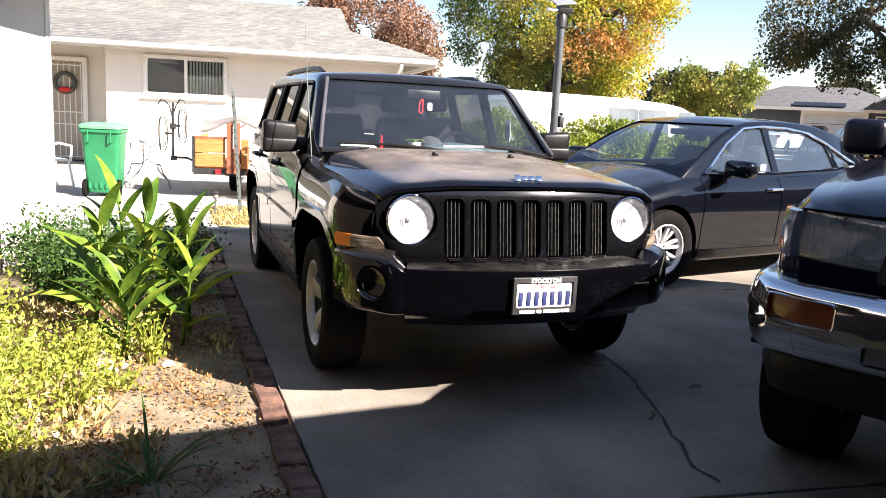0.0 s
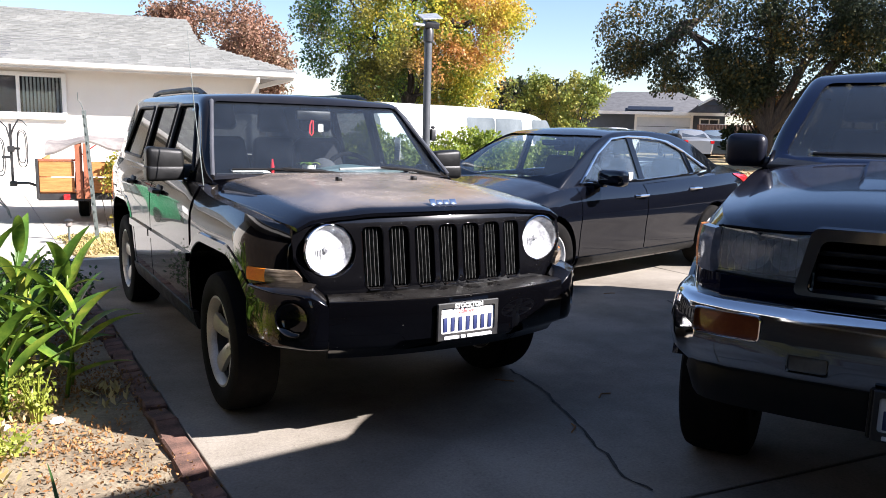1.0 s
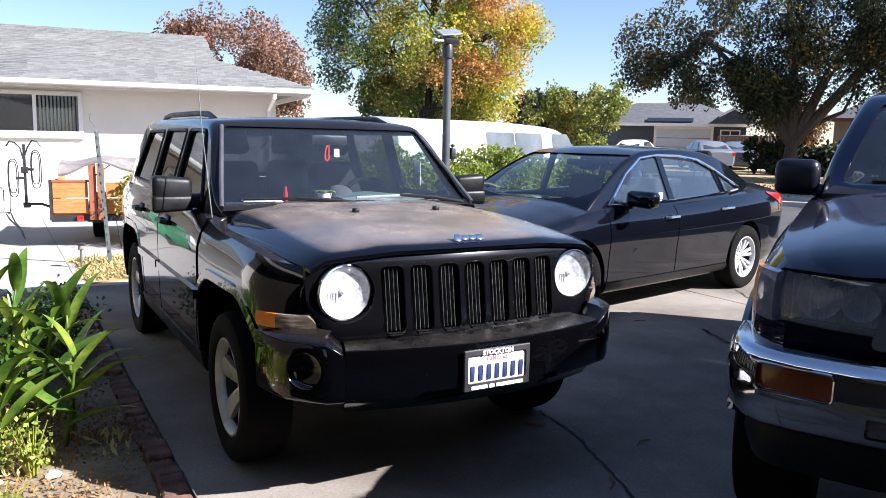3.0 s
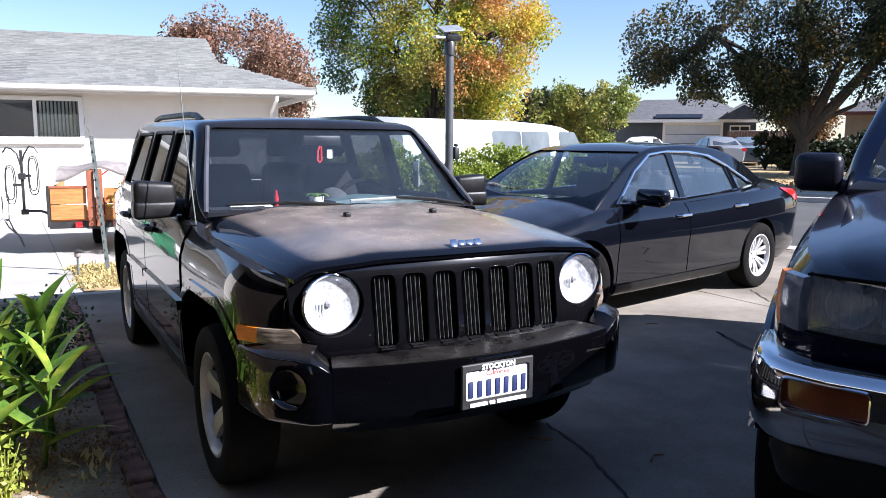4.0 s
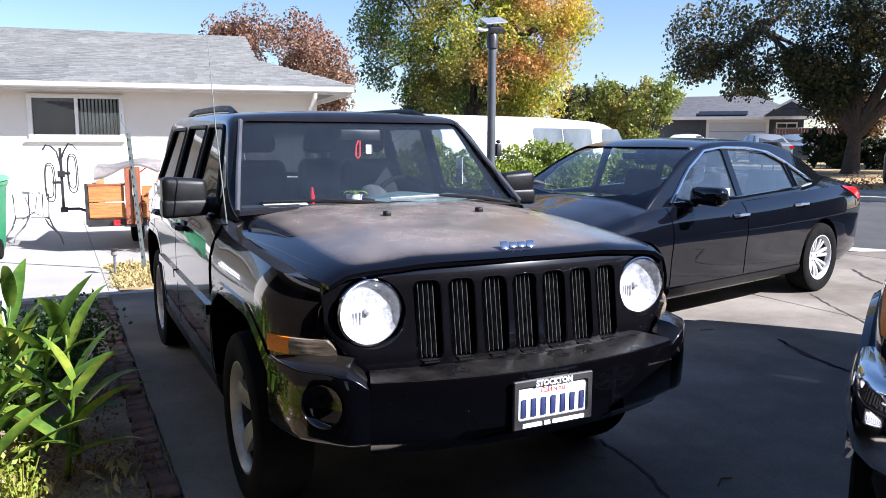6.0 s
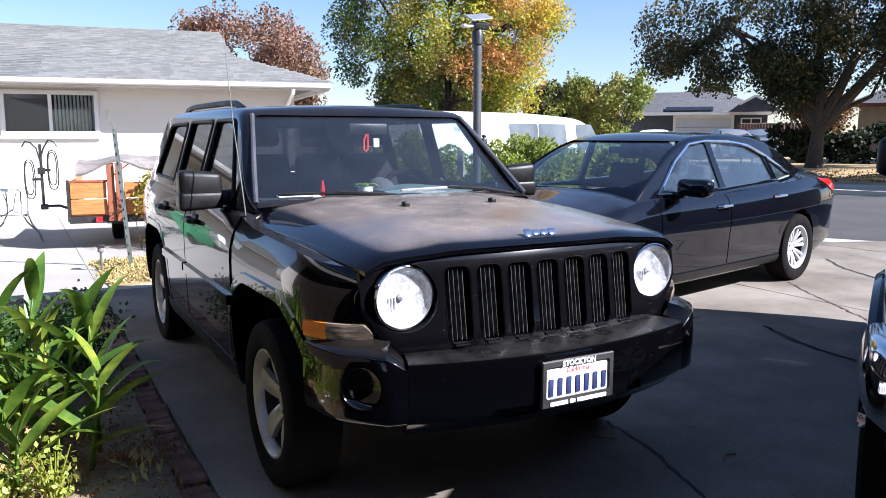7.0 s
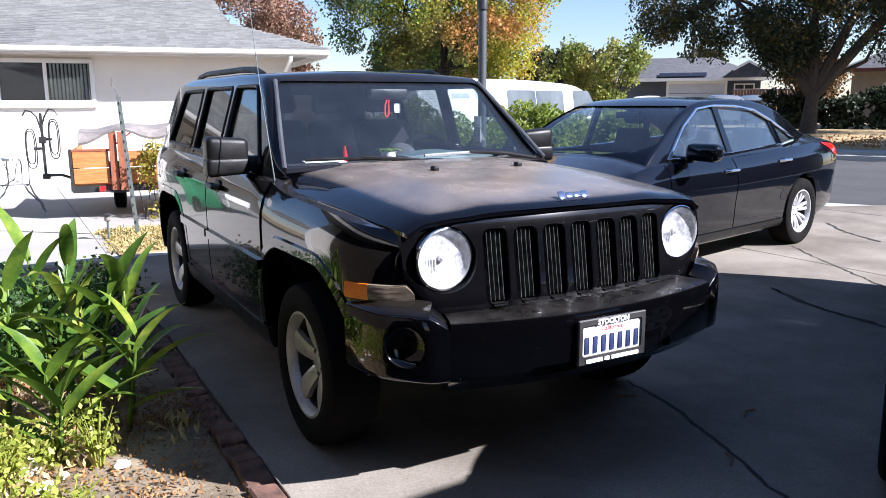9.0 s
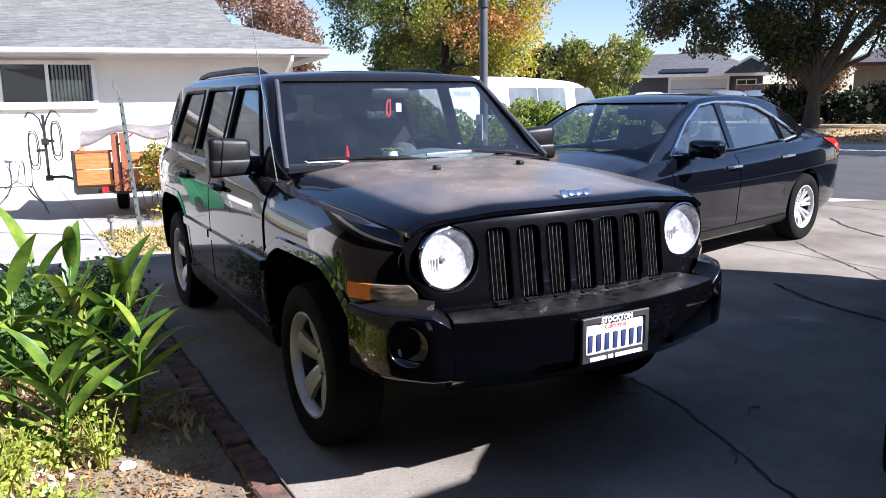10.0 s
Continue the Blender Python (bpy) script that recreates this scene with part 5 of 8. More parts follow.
    tools = [front_prism(ws, 0.9, 1.89), front_prism(rear, 3.98, 4.6)]
    for p in side.values():
        for s in (-1, 1):
            tools.append(side_prism(p, s * 0.45, s * 1.1))
    part("roof_and_pillar", carve(cab.sheet(cys), tools, "DIFFERENCE", 0.03), JEEP_PAINT, car, "black roof and pillars")
    panes = [("windshield", WINDSHIELD, front_prism(grow(ws, 0.012), 0.9, 1.895)), ("tailgate_window", SMOKE_GLASS, front_prism(grow(rear, 0.012), 4.0, 4.6))]
    for n, p in side.items():
        for s in (-1, 1):
            panes.append((n, SIDE_GLASS if n == "front_window" else DARK_GLASS, side_prism(grow(p, 0.012), s * 0.45, s * 1.1)))
    glaze(car, cab, cys, panes)
    for n, p in side.items():          # rubber seals round the panes, and gloss black covers on the pillars between
        for s in (-1, 1):
            line = [(s * (cab.x_at(y, z) + 0.002), y, z) for y, z in p]
            part("window_seal", tube(line + line[:2], 0.010, 6), BLACK_PLASTIC, car)
    for y0, y1 in ((2.356, 2.414), (3.052, 3.118)):
        for s in (-1, 1):
            q = [(s * (cab.x_at(y, z) + 0.001), y, z) for y, z in ((y0, 1.12), (y1, 1.12), (y1, 1.52), (y0, 1.52))]
            part("pillar_cover", prism(q, (s * 0.004, 0, 0)), BLACK_GLOSS, car, "gloss black pillar cover")
    # black trim coloured grey, so the mirrored sky is part of its colour
    EDGE_TRIM = surface("sky_greyed_windshield_trim", (0.10, 0.10, 0.11), (0.15, 0.15, 0.16), 9, 120, 0.3, metal=0.5)
    for s in (-1, 1):
        part("windshield_trim", tube([(s * 0.742, 1.368, 1.125), (s * 0.70, 1.535, 1.268), (s * 0.655, 1.70, 1.408), (s * 0.612, 1.858, 1.540)], 0.012, 8), EDGE_TRIM, car, "satin strip beside the windshield, greyed for the sky it mirrors")
    # cabin
    part("dashboard", prism([(-0.68, 1.43, 1.085), (-0.68, 1.56, 1.122), (-0.68, 1.86, 1.11), (-0.68, 1.92, 1.0), (-0.68, 1.88, 0.62), (-0.68, 1.52, 0.62)], (1.36, 0, 0), bevel=0.012), CABIN, car)
    for x in (-0.36, 0.36):
        seat(car, x, 2.46, 0.82, SEAT_BLACK)
        seat(car, x * 0.95, 3.38, 0.80, SEAT_BLACK)
    steering_wheel(car, 0.36, 1.98, 1.06)
    part("cabin_mirror", box(-0.10, 0.13, 1.81, 1.845, 1.44, 1.50, 0.012, 2), BLACK_PLASTIC, car)
    # wipers resting on the glass
    for b, c in (((-0.62, 1.425, 1.158), (-0.05, 1.405, 1.135)), ((0.02, 1.42, 1.156), (0.55, 1.415, 1.147))):
        k = Vector(b).lerp(Vector(c), 0.5)
        w = tube([b, k + Vector((0, -0.004, 0.012)), c], 0.008, 6)
        # one blade is pale steel, its bright highlight painted as colour
        part("wiper", w, LEG_STEEL if c[0] > 0 else BLACK_PLASTIC, car)
        arm = tube([k + Vector((0, -0.006, 0.016)), k + Vector((0.22, -0.03, 0.0)), (c[0] + 0.13, 1.365, 1.118)], [0.008, 0.011, 0.014], 6)
        part("wiper_arm", arm, BLACK_PLASTIC, car)
    part("aerial", tube([(-0.79, 1.36, 1.01), (-0.79, 1.365, 1.06), (-0.80, 1.50, 1.50), (-0.80, 1.62, 1.92)], [0.009, 0.0034, 0.0026, 0.0012], 8), GALV, car, "thin whip aerial")
    for s in (-1, 1):
        for y in (0.885, 3.515):
            wheel(car, "wheel", s * 0.755, y, 0.345, s, 0.345, 0.222, 0.215, ALLOY, (5, 0, 0.028, 0.050), "dusty silver five-spoke wheel")
    plate_on(car, Matrix.Translation((-0.004, -0.047, 0.580)))
    return car


build_jeep()

# ---------------------------------------------------------------- the black saloon
def outline_tube(cab, poly, sign, r=0.009, out=0.004):
    pts = [(sign * (cab.x_at(y, z) + out), y, z) for y, z in poly]
    return tube(pts + [pts[0], pts[1]], r, 6)


def build_sedan(m):
    car = thing("saloon_car", m, "glossy black four-door saloon with chrome window trim on the driveway", "car")
    sh = Shell(curve((0, 0.56), (0.08, 0.70), (0.25, 0.81), (0.6, 0.88), (1.2, 0.905), (2.4, 0.912), (3.6, 0.908), (4.2, 0.885), (4.6, 0.83), (4.8, 0.73), (4.87, 0.60)),
               curve((0, 0.28), (0.3, 0.21), (0.9, 0.20), (4.0, 0.21), (4.87, 0.34)),
               curve((0, 0.58), (0.1, 0.67), (0.4, 0.755), (0.9, 0.86), (1.2, 0.915), (1.5, 0.932), (2.5, 0.94), (3.7, 0.985), (4.3, 1.005), (4.7, 0.985), (4.87, 0.92)),
               curve((0, 0.64), (0.1, 0.73), (0.4, 0.835), (0.9, 0.935), (1.25, 0.985), (1.6, 0.985), (3.9, 1.05), (4.3, 1.09), (4.6, 1.095), (4.75, 1.06), (4.87, 0.95)),
               curve((0, 0.90), (0.08, 0.955), (0.22, 0.975), (0.45, 0.985), (0.66, 1.0), (0.75, 0.995), (0.9, 0.965), (1.0, 0.90)))
    ys = span(0, 0.5, 12) + span(0.58, 4.3, 50) + span(4.36, 4.87, 12)
    tools = []
    for s in (-1, 1):
        for y in (0.96, 3.736):
            tools.append(cylinder_x(y, 0.335, 0.375, s * 0.5, s * 1.1))
    tools.append(box(-0.70, 0.70, 1.55, 3.75, 0.42, 1.5))
    part("body", carve(sh.solid(ys), tools), SEDAN_PAINT, car)
    part("wheel_housing", box(-0.49, 0.49, 0.4, 4.3, 0.22, 0.4), DARK, car)
    part("cabin_floor", box(-0.69, 0.69, 1.56, 3.74, 0.422, 0.46), CABIN, car)
    hood = sh.top_patch(span(0.14, 1.22, 16), curve((0.14, 0.50), (0.4, 0.60), (1.20, 0.60)), 0.003, 0.010, 18, 0.003)
    part("bonnet", hood, SEDAN_PAINT, car)
    boot = sh.top_patch(span(4.12, 4.82, 10), curve((4.12, 0.60), (4.82, 0.56)), 0.004, 0.02, 12, 0.006)
    part("boot_lid", boot, SEDAN_PAINT, car)
    cab = Cabin(curve((1.15, 0.785), (1.4, 0.815), (1.7, 0.825), (2.5, 0.83), (3.4, 0.805), (4.15, 0.66)), curve((1.15, 0.885), (1.5, 0.885), (2.0, 0.91), (2.5, 0.935), (3.7, 0.985), (4.15, 1.07)),
                curve((1.15, 0.885), (1.24, 0.980), (1.32, 1.035), (2.0, 1.375), (2.25, 1.425), (2.7, 1.44), (3.15, 1.42), (3.6, 1.325), (4.15, 1.09)), 0.42, 0.028, 0.05)
    cys = span(1.15, 4.15, 64)
    ws = rounded([(-0.725, 1.085), (-0.62, 1.03), (-0.3, 0.99), (0.3, 0.99), (0.62, 1.03), (0.725, 1.085), (0.605, 1.385), (-0.605, 1.385)], 0.03)
    side = {"front_window": rounded([(1.46, 0.955), (2.37, 0.965), (2.35, 1.372), (2.08, 1.352), (1.78, 1.21)], 0.03),
            "rear_window": rounded([(2.45, 0.975), (3.36, 1.01), (3.28, 1.235), (3.02, 1.325), (2.43, 1.368)], 0.03),
            "quarter_window": rounded([(3.42, 1.015), (3.74, 1.045), (3.38, 1.20)], 0.03)}
    rear = rounded([(-0.58, 1.13), (0.58, 1.13), (0.50, 1.365), (-0.50, 1.365)], 0.05)
    tools = [front_prism(ws, 1.0, 2.12), front_prism(rear, 3.4, 4.4)]
    for p in side.values():
        for s in (-1, 1):
            tools.append(side_prism(p, s * 0.45, s * 1.1))
    part("roof_and_pillar", carve(cab.sheet(cys), tools, "DIFFERENCE", 0.03), SEDAN_PAINT, car, "black roof and pillars")
    panes = [("windshield", WINDSHIELD, front_prism(grow(ws, 0.012), 1.0, 2.14)), ("rear_window", SIDE_GLASS, front_prism(grow(rear, 0.012), 3.38, 4.4))]
    # bluish veil puts reflected sky into the side panes' own colour
    CLEAR = thin_glass("light_side_glass", (0.95, 0.97, 0.98), ior=1.7, film=0.03, veil=(0.45, 0.58, 0.68))
    for n, p in side.items():
        for s in (-1, 1):
            panes.append((n, CLEAR, side_prism(grow(p, 0.012), s * 0.45, s * 1.1)))
    glaze(car, cab, cys, panes)
    for s in (-1, 1):
        for name, y0, y1 in (("front_door", 1.37, 2.385), ("rear_door", 2.40, 3.50)):
            d = sh.side_patch(s, y0, y1, 0.315, 0.925, 0.005, 0.025, 18, 14, 0.93 if y1 < 3 else 0.965)
            door = part(name, carve(d, [cylinder_x(3.736, 0.335, 0.395, s * 0.5, s * 1.2)]), SEDAN_PAINT, car)
            hy = 2.30 if name == "front_door" else 3.30
            hz = 0.825 if name == "front_door" else 0.865
            x = s * (sh.side_at(hy, hz) + 0.005)
            part("handle_cup", ball((x - s * 0.004, hy - 0.03, hz), (0.01, 0.06, 0.03)), SEDAN_PAINT, door)
            part("handle", tube([(x, hy - 0.11, hz), (x + s * 0.032, hy - 0.085, hz + 0.004), (x + s * 0.034, hy + 0.06, hz + 0.006), (x, hy + 0.085, hz + 0.004)], 0.014, 8), CHROME, door, "chrome handle")
        part("sill", sh.side_patch(s, 1.36, 3.36, 0.225, 0.30, 0.012, 0.03, 10, 4), BLACK_PLASTIC, car)
        frame_line = [(1.46, 0.952), (1.80, 1.21), (2.08, 1.355), (2.36, 1.383), (2.7, 1.378), (3.04, 1.34), (3.30, 1.25), (3.52, 1.15), (3.79, 1.06), (3.74, 1.034), (3.36, 1.006), (2.4, 0.966)]
        part("window_trim", outline_tube(cab, frame_line, s, 0.013, 0.008), CHROME, car, "chrome window surround")
        part("pillar_trim", tube([(s * (cab.x_at(3.39, z) + 0.003), y, z) for y, z in ((3.39, 1.012), (3.33, 1.22))], 0.017, 6), CHROME, car)
        mir = box(-0.12, 0.10, -0.055, 0.06, -0.06, 0.062, 0.04, 3)
        for v in mir.verts:
            v.co.y += 0.22 * v.co.x
            v.co.z *= 1 - 0.9 * max(0, v.co.x)
        box(0.05, 0.22, -0.02, 0.05, -0.075, -0.03, 0.015, 2, mir)
        mir.transform(Matrix.Translation((-0.985, 1.66, 1.015)) @ Matrix.Diagonal((1.5, 1.3, 1.22, 1)))
        face = box(-1.115, -0.88, 1.715, 1.722, 0.95, 1.075, 0.003, 1)
        if s > 0:
            mir, face = mirror_x(mir), mirror_x(face)
        mo = part("wing_mirror", mir, SEDAN_PAINT, car)
        part("mirror_glass", face, CHROME, mo)
        tail = sh.side_patch(s, 4.25, 4.82, 0.86, 1.0, 0.010, 0.03, 12, 6, 0.96)
        part("tail_light", carve(tail, [side_prism([(4.1, 0.80), (4.58, 0.83), (4.50, 0.88), (4.26, 0.985), (4.1, 1.1)], s * 0.2, s * 1.2)]), RED_LENS, car, "red wraparound tail lamp")
        hl = sh.side_patch(s, 0.12, 0.62, 0.60, 0.70, 0.006, 0.03, 10, 5, 0.80)
        part("headlight", hl, CHROME, car)
        for y in (0.96, 3.736):
            wheel(car, "wheel", s * 0.79, y, 0.333, s, 0.333, 0.212, 0.215, BRIGHT_ALLOY, (7, 0.34, 0.013, 0.017), "bright silver multi-spoke wheel cover")
    part("dashboard", prism([(-0.66, 1.32, 0.90), (-0.66, 1.5, 0.965), (-0.66, 1.95, 0.955), (-0.66, 2.05, 0.86), (-0.66, 1.6, 0.5)], (1.32, 0, 0), bevel=0.012), CABIN, car)
    for x in (-0.37, 0.37):
        seat(car, x, 2.46, 0.66, SEAT_BLACK)
        seat(car, x, 3.42, 0.66, SEAT_BLACK)
    steering_wheel(car, 0.37, 2.08, 0.93)
    part("cabin_mirror", box(-0.12, 0.12, 1.98, 2.01, 1.27, 1.33, 0.012, 2), BLACK_PLASTIC, car)
    part("parking_sticker", box(0.795, 0.799, 2.20, 2.27, 0.985, 1.045), PAPER, car)
    return car


build_sedan(pose(1.257, 2.955, 0, 0, 0, -78.5))


# ---------------------------------------------------------------- the dark blue off-roader
def round_flare(y, z, r0, r1, x0, x1, a0, a1, n=28):
    rings = []
    for i in range(n + 1):
        a = a0 + (a1 - a0) * i / n
        rings.append([(x, y + r * math.cos(a), z + r * math.sin(a)) for r, x in ((r0, x0), (r0, x1 - 0.004), (r0 + 0.006, x1), (r1 - 0.02, x1 - 0.006), (r1, x1 - 0.03), (r1, x0))])
    return loft(rings)


def build_truck(m):
    car = thing("offroad_car", m, "dark blue off-road car with a chrome bumper facing the garage", "car")
    sh = Shell(curve((0.10, 0.72), (0.16, 0.785), (0.25, 0.835), (0.45, 0.872), (0.8, 0.885), (1.5, 0.87), (4.3, 0.86), (4.5, 0.80)),
               curve((0.10, 0.60), (0.3, 0.50), (0.8, 0.46), (4.5, 0.50)),
               curve((0.10, 1.07), (0.16, 1.10), (0.3, 1.13), (0.9, 1.20), (1.38, 1.255), (1.7, 1.26), (4.5, 1.26)),
               curve((0.10, 1.095), (0.16, 1.13), (0.3, 1.185), (0.9, 1.265), (1.38, 1.305), (1.7, 1.28), (4.5, 1.28)),
               curve((0, 0.95), (0.08, 0.98), (0.4, 1.0), (0.7, 0.995), (0.88, 0.965), (1.0, 0.90)), top_power=3.0)
    ys = span(0.10, 0.5, 12) + span(0.58, 4.3, 44) + [4.38, 4.45, 4.5]
    wells = (0.80, 3.475)
    tools = []
    for s in (-1, 1):
        for y in wells:
            tools.append(cylinder_x(y, 0.41, 0.47, s * 0.5, s * 1.1))
    tools.append(box(-0.70, 0.70, 1.60, 4.3, 0.6, 1.6))
    tools.append(box(-0.425, 0.425, -0.2, 0.26, 0.905, 1.085))
    for s in (-1, 1):
        tools.append(front_prism([(s * 0.455, 0.912), (s * 0.765, 0.922), (s * 0.745, 1.092), (s * 0.43, 1.092)], -0.2, 0.24))
    part("body", carve(sh.solid(ys), tools), TRUCK_PAINT, car)
    part("wheel_housing", box(-0.49, 0.49, 0.3, 4.3, 0.5, 0.62), DARK, car)
    hood = sh.top_patch(span(0.11, 1.34, 22), curve((0.11, 0.60), (0.2, 0.70), (0.5, 0.735), (1.34, 0.76)), 0.005, 0.025, 22, 0.01)
    hd = part("bonnet", hood, TRUCK_PAINT, car, "dusty dark blue bonnet")
    scoop = []
    for y in span(0.55, 1.25, 8):
        w = 0.34 - 0.02 * (y - 0.55)
        scoop.append([(-w, y, sh.top(y, w) - 0.01), (-w * 0.9, y, sh.top(y, w * 0.9) + 0.022 * min(1, (y - 0.5) * 5)), (w * 0.9, y, sh.top(y, w * 0.9) + 0.022 * min(1, (y - 0.5) * 5)), (w, y, sh.top(y, w) - 0.01)])
    part("bonnet_bulge", loft(scoop), TRUCK_PAINT, hd)
    # grille
    gf = carve(front_prism(rounded([(-0.475, 0.885), (0.475, 0.885), (0.428, 1.118), (-0.428, 1.118)], 0.03), 0.05, 0.13),
               [front_prism(rounded([(-0.435, 0.898), (0.435, 0.898), (0.395, 1.078), (-0.395, 1.078)], 0.03), -0.1, 0.3)])
    gr = part("grille", gf, CHROME, car, "chrome grille surround with black bars")
    part("grille_backing", box(-0.42, 0.42, 0.24, 0.25, 0.907, 1.083), DARK, gr)
    for z in (0.94, 0.985, 1.03):
        part("grille_bar", box(-0.405, 0.405, 0.10, 0.16, z - 0.009, z + 0.009, 0.005, 2), BLACK_PLASTIC, gr)
    for s in (-1, 1):
        # headlamp: dark bowl with a veiled lens, and the wraparound corner lamp
        bowl = prism([(s * 0.46, 0.235, 0.917), (s * 0.76, 0.235, 0.925), (s * 0.742, 0.235, 1.087), (s * 0.435, 0.235, 1.087)], (0, -0.012, 0))
        hl = part("headlight", bowl, SMOKED, car, "rectangular headlamp, its lens veiled in place of reflections")
        part("reflector", lathe([(0.068, 0.035), (0.06, 0.01), (0.04, -0.01), (0.001, -0.016)], Matrix.Translation((s * 0.63, 0.19, 1.008)) @ Matrix.Rotation(radians(90), 4, "X"), 28), SMOKED, hl)
        part("reflector", lathe([(0.055, 0.035), (0.045, 0.01), (0.03, -0.01), (0.001, -0.016)], Matrix.Translation((s * 0.51, 0.17, 1.003)) @ Matrix.Rotation(radians(90), 4, "X"), 28), SMOKED, hl)
        lens = []
        for i, t in enumerate(span(0, 1, 8)):
            x0, x1 = 0.455 + 0.31 * t, 0.43 + 0.315 * t
            y = 0.085 + 0.075 * t ** 2.2
            lens.append([(s * x0, y, 0.914 + 0.008 * t), (s * (x0 + x1) / 2, y - 0.012, 1.0), (s * x1, y + 0.012, 1.090), (s * x1, y + 0.018, 1.090), (s * (x0 + x1) / 2, y - 0.006, 1.0), (s * x0, y + 0.006, 0.914 + 0.008 * t)])
        rim = [Vector(r[0]) for r in lens] + [Vector(r[2]) for r in lens[::-1]]
        part("lens_gasket", tube([q + Vector((0, -0.003, 0)) for q in rim + rim[:2]], 0.006, 6), DARK, hl)
        for k in range(1, 12):
            t = k / 12
            x = 0.445 + 0.31 * t
            part("lens_rib", box(min(s * x, s * (x + 0.003)), max(s * x, s * (x + 0.003)), 0.088 + 0.075 * t ** 2.2, 0.094 + 0.075 * t ** 2.2, 0.93, 1.077), VEILED_LENS, hl)
        o = part("lens", loft(lens), VEILED_LENS, hl)
        o.visible_shadow = False
        path = [(s * (sh.W(y) * 0.985), y) for y in (0.138, 0.165, 0.195, 0.225, 0.25, 0.285)]
        if s > 0:
            sec = [(-0.02, 0.918), (0.012, 0.922), (0.016, 0.97), (0.014, 1.03), (0.004, 1.082), (-0.02, 1.087)]
            a, b = sweep(path[:4], sec), sweep(path[3:], sec)
        else:
            sec = [(-0.02, 0.918), (0.012, 0.922), (0.016, 0.97), (0.014, 1.03), (0.004, 1.082), (-0.02, 1.087)]
            a, b = sweep(path[:4][::-1], sec), sweep(path[3:][::-1], sec)
        cl = part("indicator_lamp", a, surface("smoked_corner_lens", (0.10, 0.10, 0.115), (0.20, 0.20, 0.22), 12, 90, 0.18, coat=1.0), car, "clear and amber corner lamp")
        part("amber_lens", b, AMBER, cl)
        f = round_flare(0.80, 0.41, 0.455, 0.55, 0.80, 0.915, radians(6), radians(165))
        if s < 0:
            f = mirror_x(f)
        part("wheel_arch", f, TRUCK_PAINT, car)
        mir = box(-0.10, 0.095, -0.06, 0.06, -0.085, 0.085, 0.04, 3)
        box(0.06, 0.20, -0.03, 0.04, -0.088, -0.03, 0.018, 2, mir)
        mir.transform(Matrix.Translation((-0.865, 1.50, 1.345)))
        if s > 0:
            mir = mirror_x(mir)
        part("wing_mirror", mir, NAVY_PLASTIC, car, "dark blue door mirror")
    # chrome bumper, wrapped round the corners
    half = [(-0.905, 0.42), (-0.895, 0.26), (-0.875, 0.16), (-0.835, 0.075), (-0.77, 0.02), (-0.66, -0.012), (-0.45, -0.03), (-0.2, -0.036)]
    path = half + [(0.0, -0.037)] + [(-x, y) for x, y in half[::-1]]
    sec = [(-0.09, 0.852), (-0.03, 0.851), (-0.014, 0.847), (-0.002, 0.838), (0.007, 0.818), (0.016, 0.780), (0.022, 0.735), (0.021, 0.685), (0.004, 0.625), (-0.03, 0.595), (-0.09, 0.585)]
    bump = sweep(path, sec)
    holes = [front_prism(rounded([(s * 0.785, 0.722), (s * 0.555, 0.722), (s * 0.555, 0.810), (s * 0.785, 0.810)], 0.02), -0.2, 0.12) for s in (-1, 1)]
    holes += [front_prism(rounded([(s * 0.465, 0.635), (s * 0.335, 0.635), (s * 0.335, 0.70), (s * 0.465, 0.70)], 0.012), -0.2, 0.0) for s in (-1, 1)]
    bo = part("bumper", carve(bump, holes), CHROME, car, "chrome bumper with amber lamps")
    for s in (-1, 1):
        p = [(s * 0.552, -0.010), (s * 0.66, -0.005), (s * 0.76, 0.025), (s * 0.792, 0.05)]
        part("bumper_lamp", sweep(p if s > 0 else p[::-1], [(-0.02, 0.717), (0.006, 0.724), (0.008, 0.766), (0.004, 0.808), (-0.02, 0.815)]), AMBER_DARK, bo, "dark amber bumper lamp")
        front = curve((0.45, -0.03), (0.66, -0.012), (0.77, 0.02), (0.835, 0.075))
        ring = [(s * x, front(x) - (0.019 if z < 0.77 else 0.009), z) for x, z in rounded([(0.785, 0.722), (0.555, 0.722), (0.555, 0.810), (0.785, 0.810)], 0.02)]
        part("lamp_bezel", tube(ring + ring[:2], 0.005, 6), CHROME, bo)
    sec = [(-0.12, 0.64), (-0.06, 0.60), (-0.05, 0.54), (-0.08, 0.45), (-0.14, 0.44)]
    va = part("valance", sweep(path[2:-2], sec), BLACK_PLASTIC, car)
    for s in (-1, 1):
        part("fog_light", box(s * 0.40 - 0.062, s * 0.40 + 0.062, -0.034, 0.02, 0.638, 0.697, 0.012, 2), surface("dusty_fog_lens", (0.10, 0.10, 0.09), (0.16, 0.16, 0.15), 12, 90, 0.3), va)
    part("plate_mount", box(-0.21, 0.13, -0.045, 0.05, 0.46, 0.63, 0.006, 1), BLACK_PLASTIC, car)
    plate_on(car, Matrix.Translation((-0.04, -0.05, 0.545)))
    cab = Cabin(curve((1.32, 0.75), (1.7, 0.80), (4.0, 0.80), (4.45, 0.76)), curve((1.32, 1.24), (1.7, 1.25), (4.4, 1.25)),
                curve((1.32, 1.27), (1.40, 1.315), (1.98, 1.715), (2.08, 1.755), (2.4, 1.785), (3.9, 1.785), (4.3, 1.74), (4.45, 1.3)), 0.33, 0.025, 0.06)
    cys = span(1.32, 2.12, 22) + span(2.2, 4.2, 14) + span(4.25, 4.45, 6)
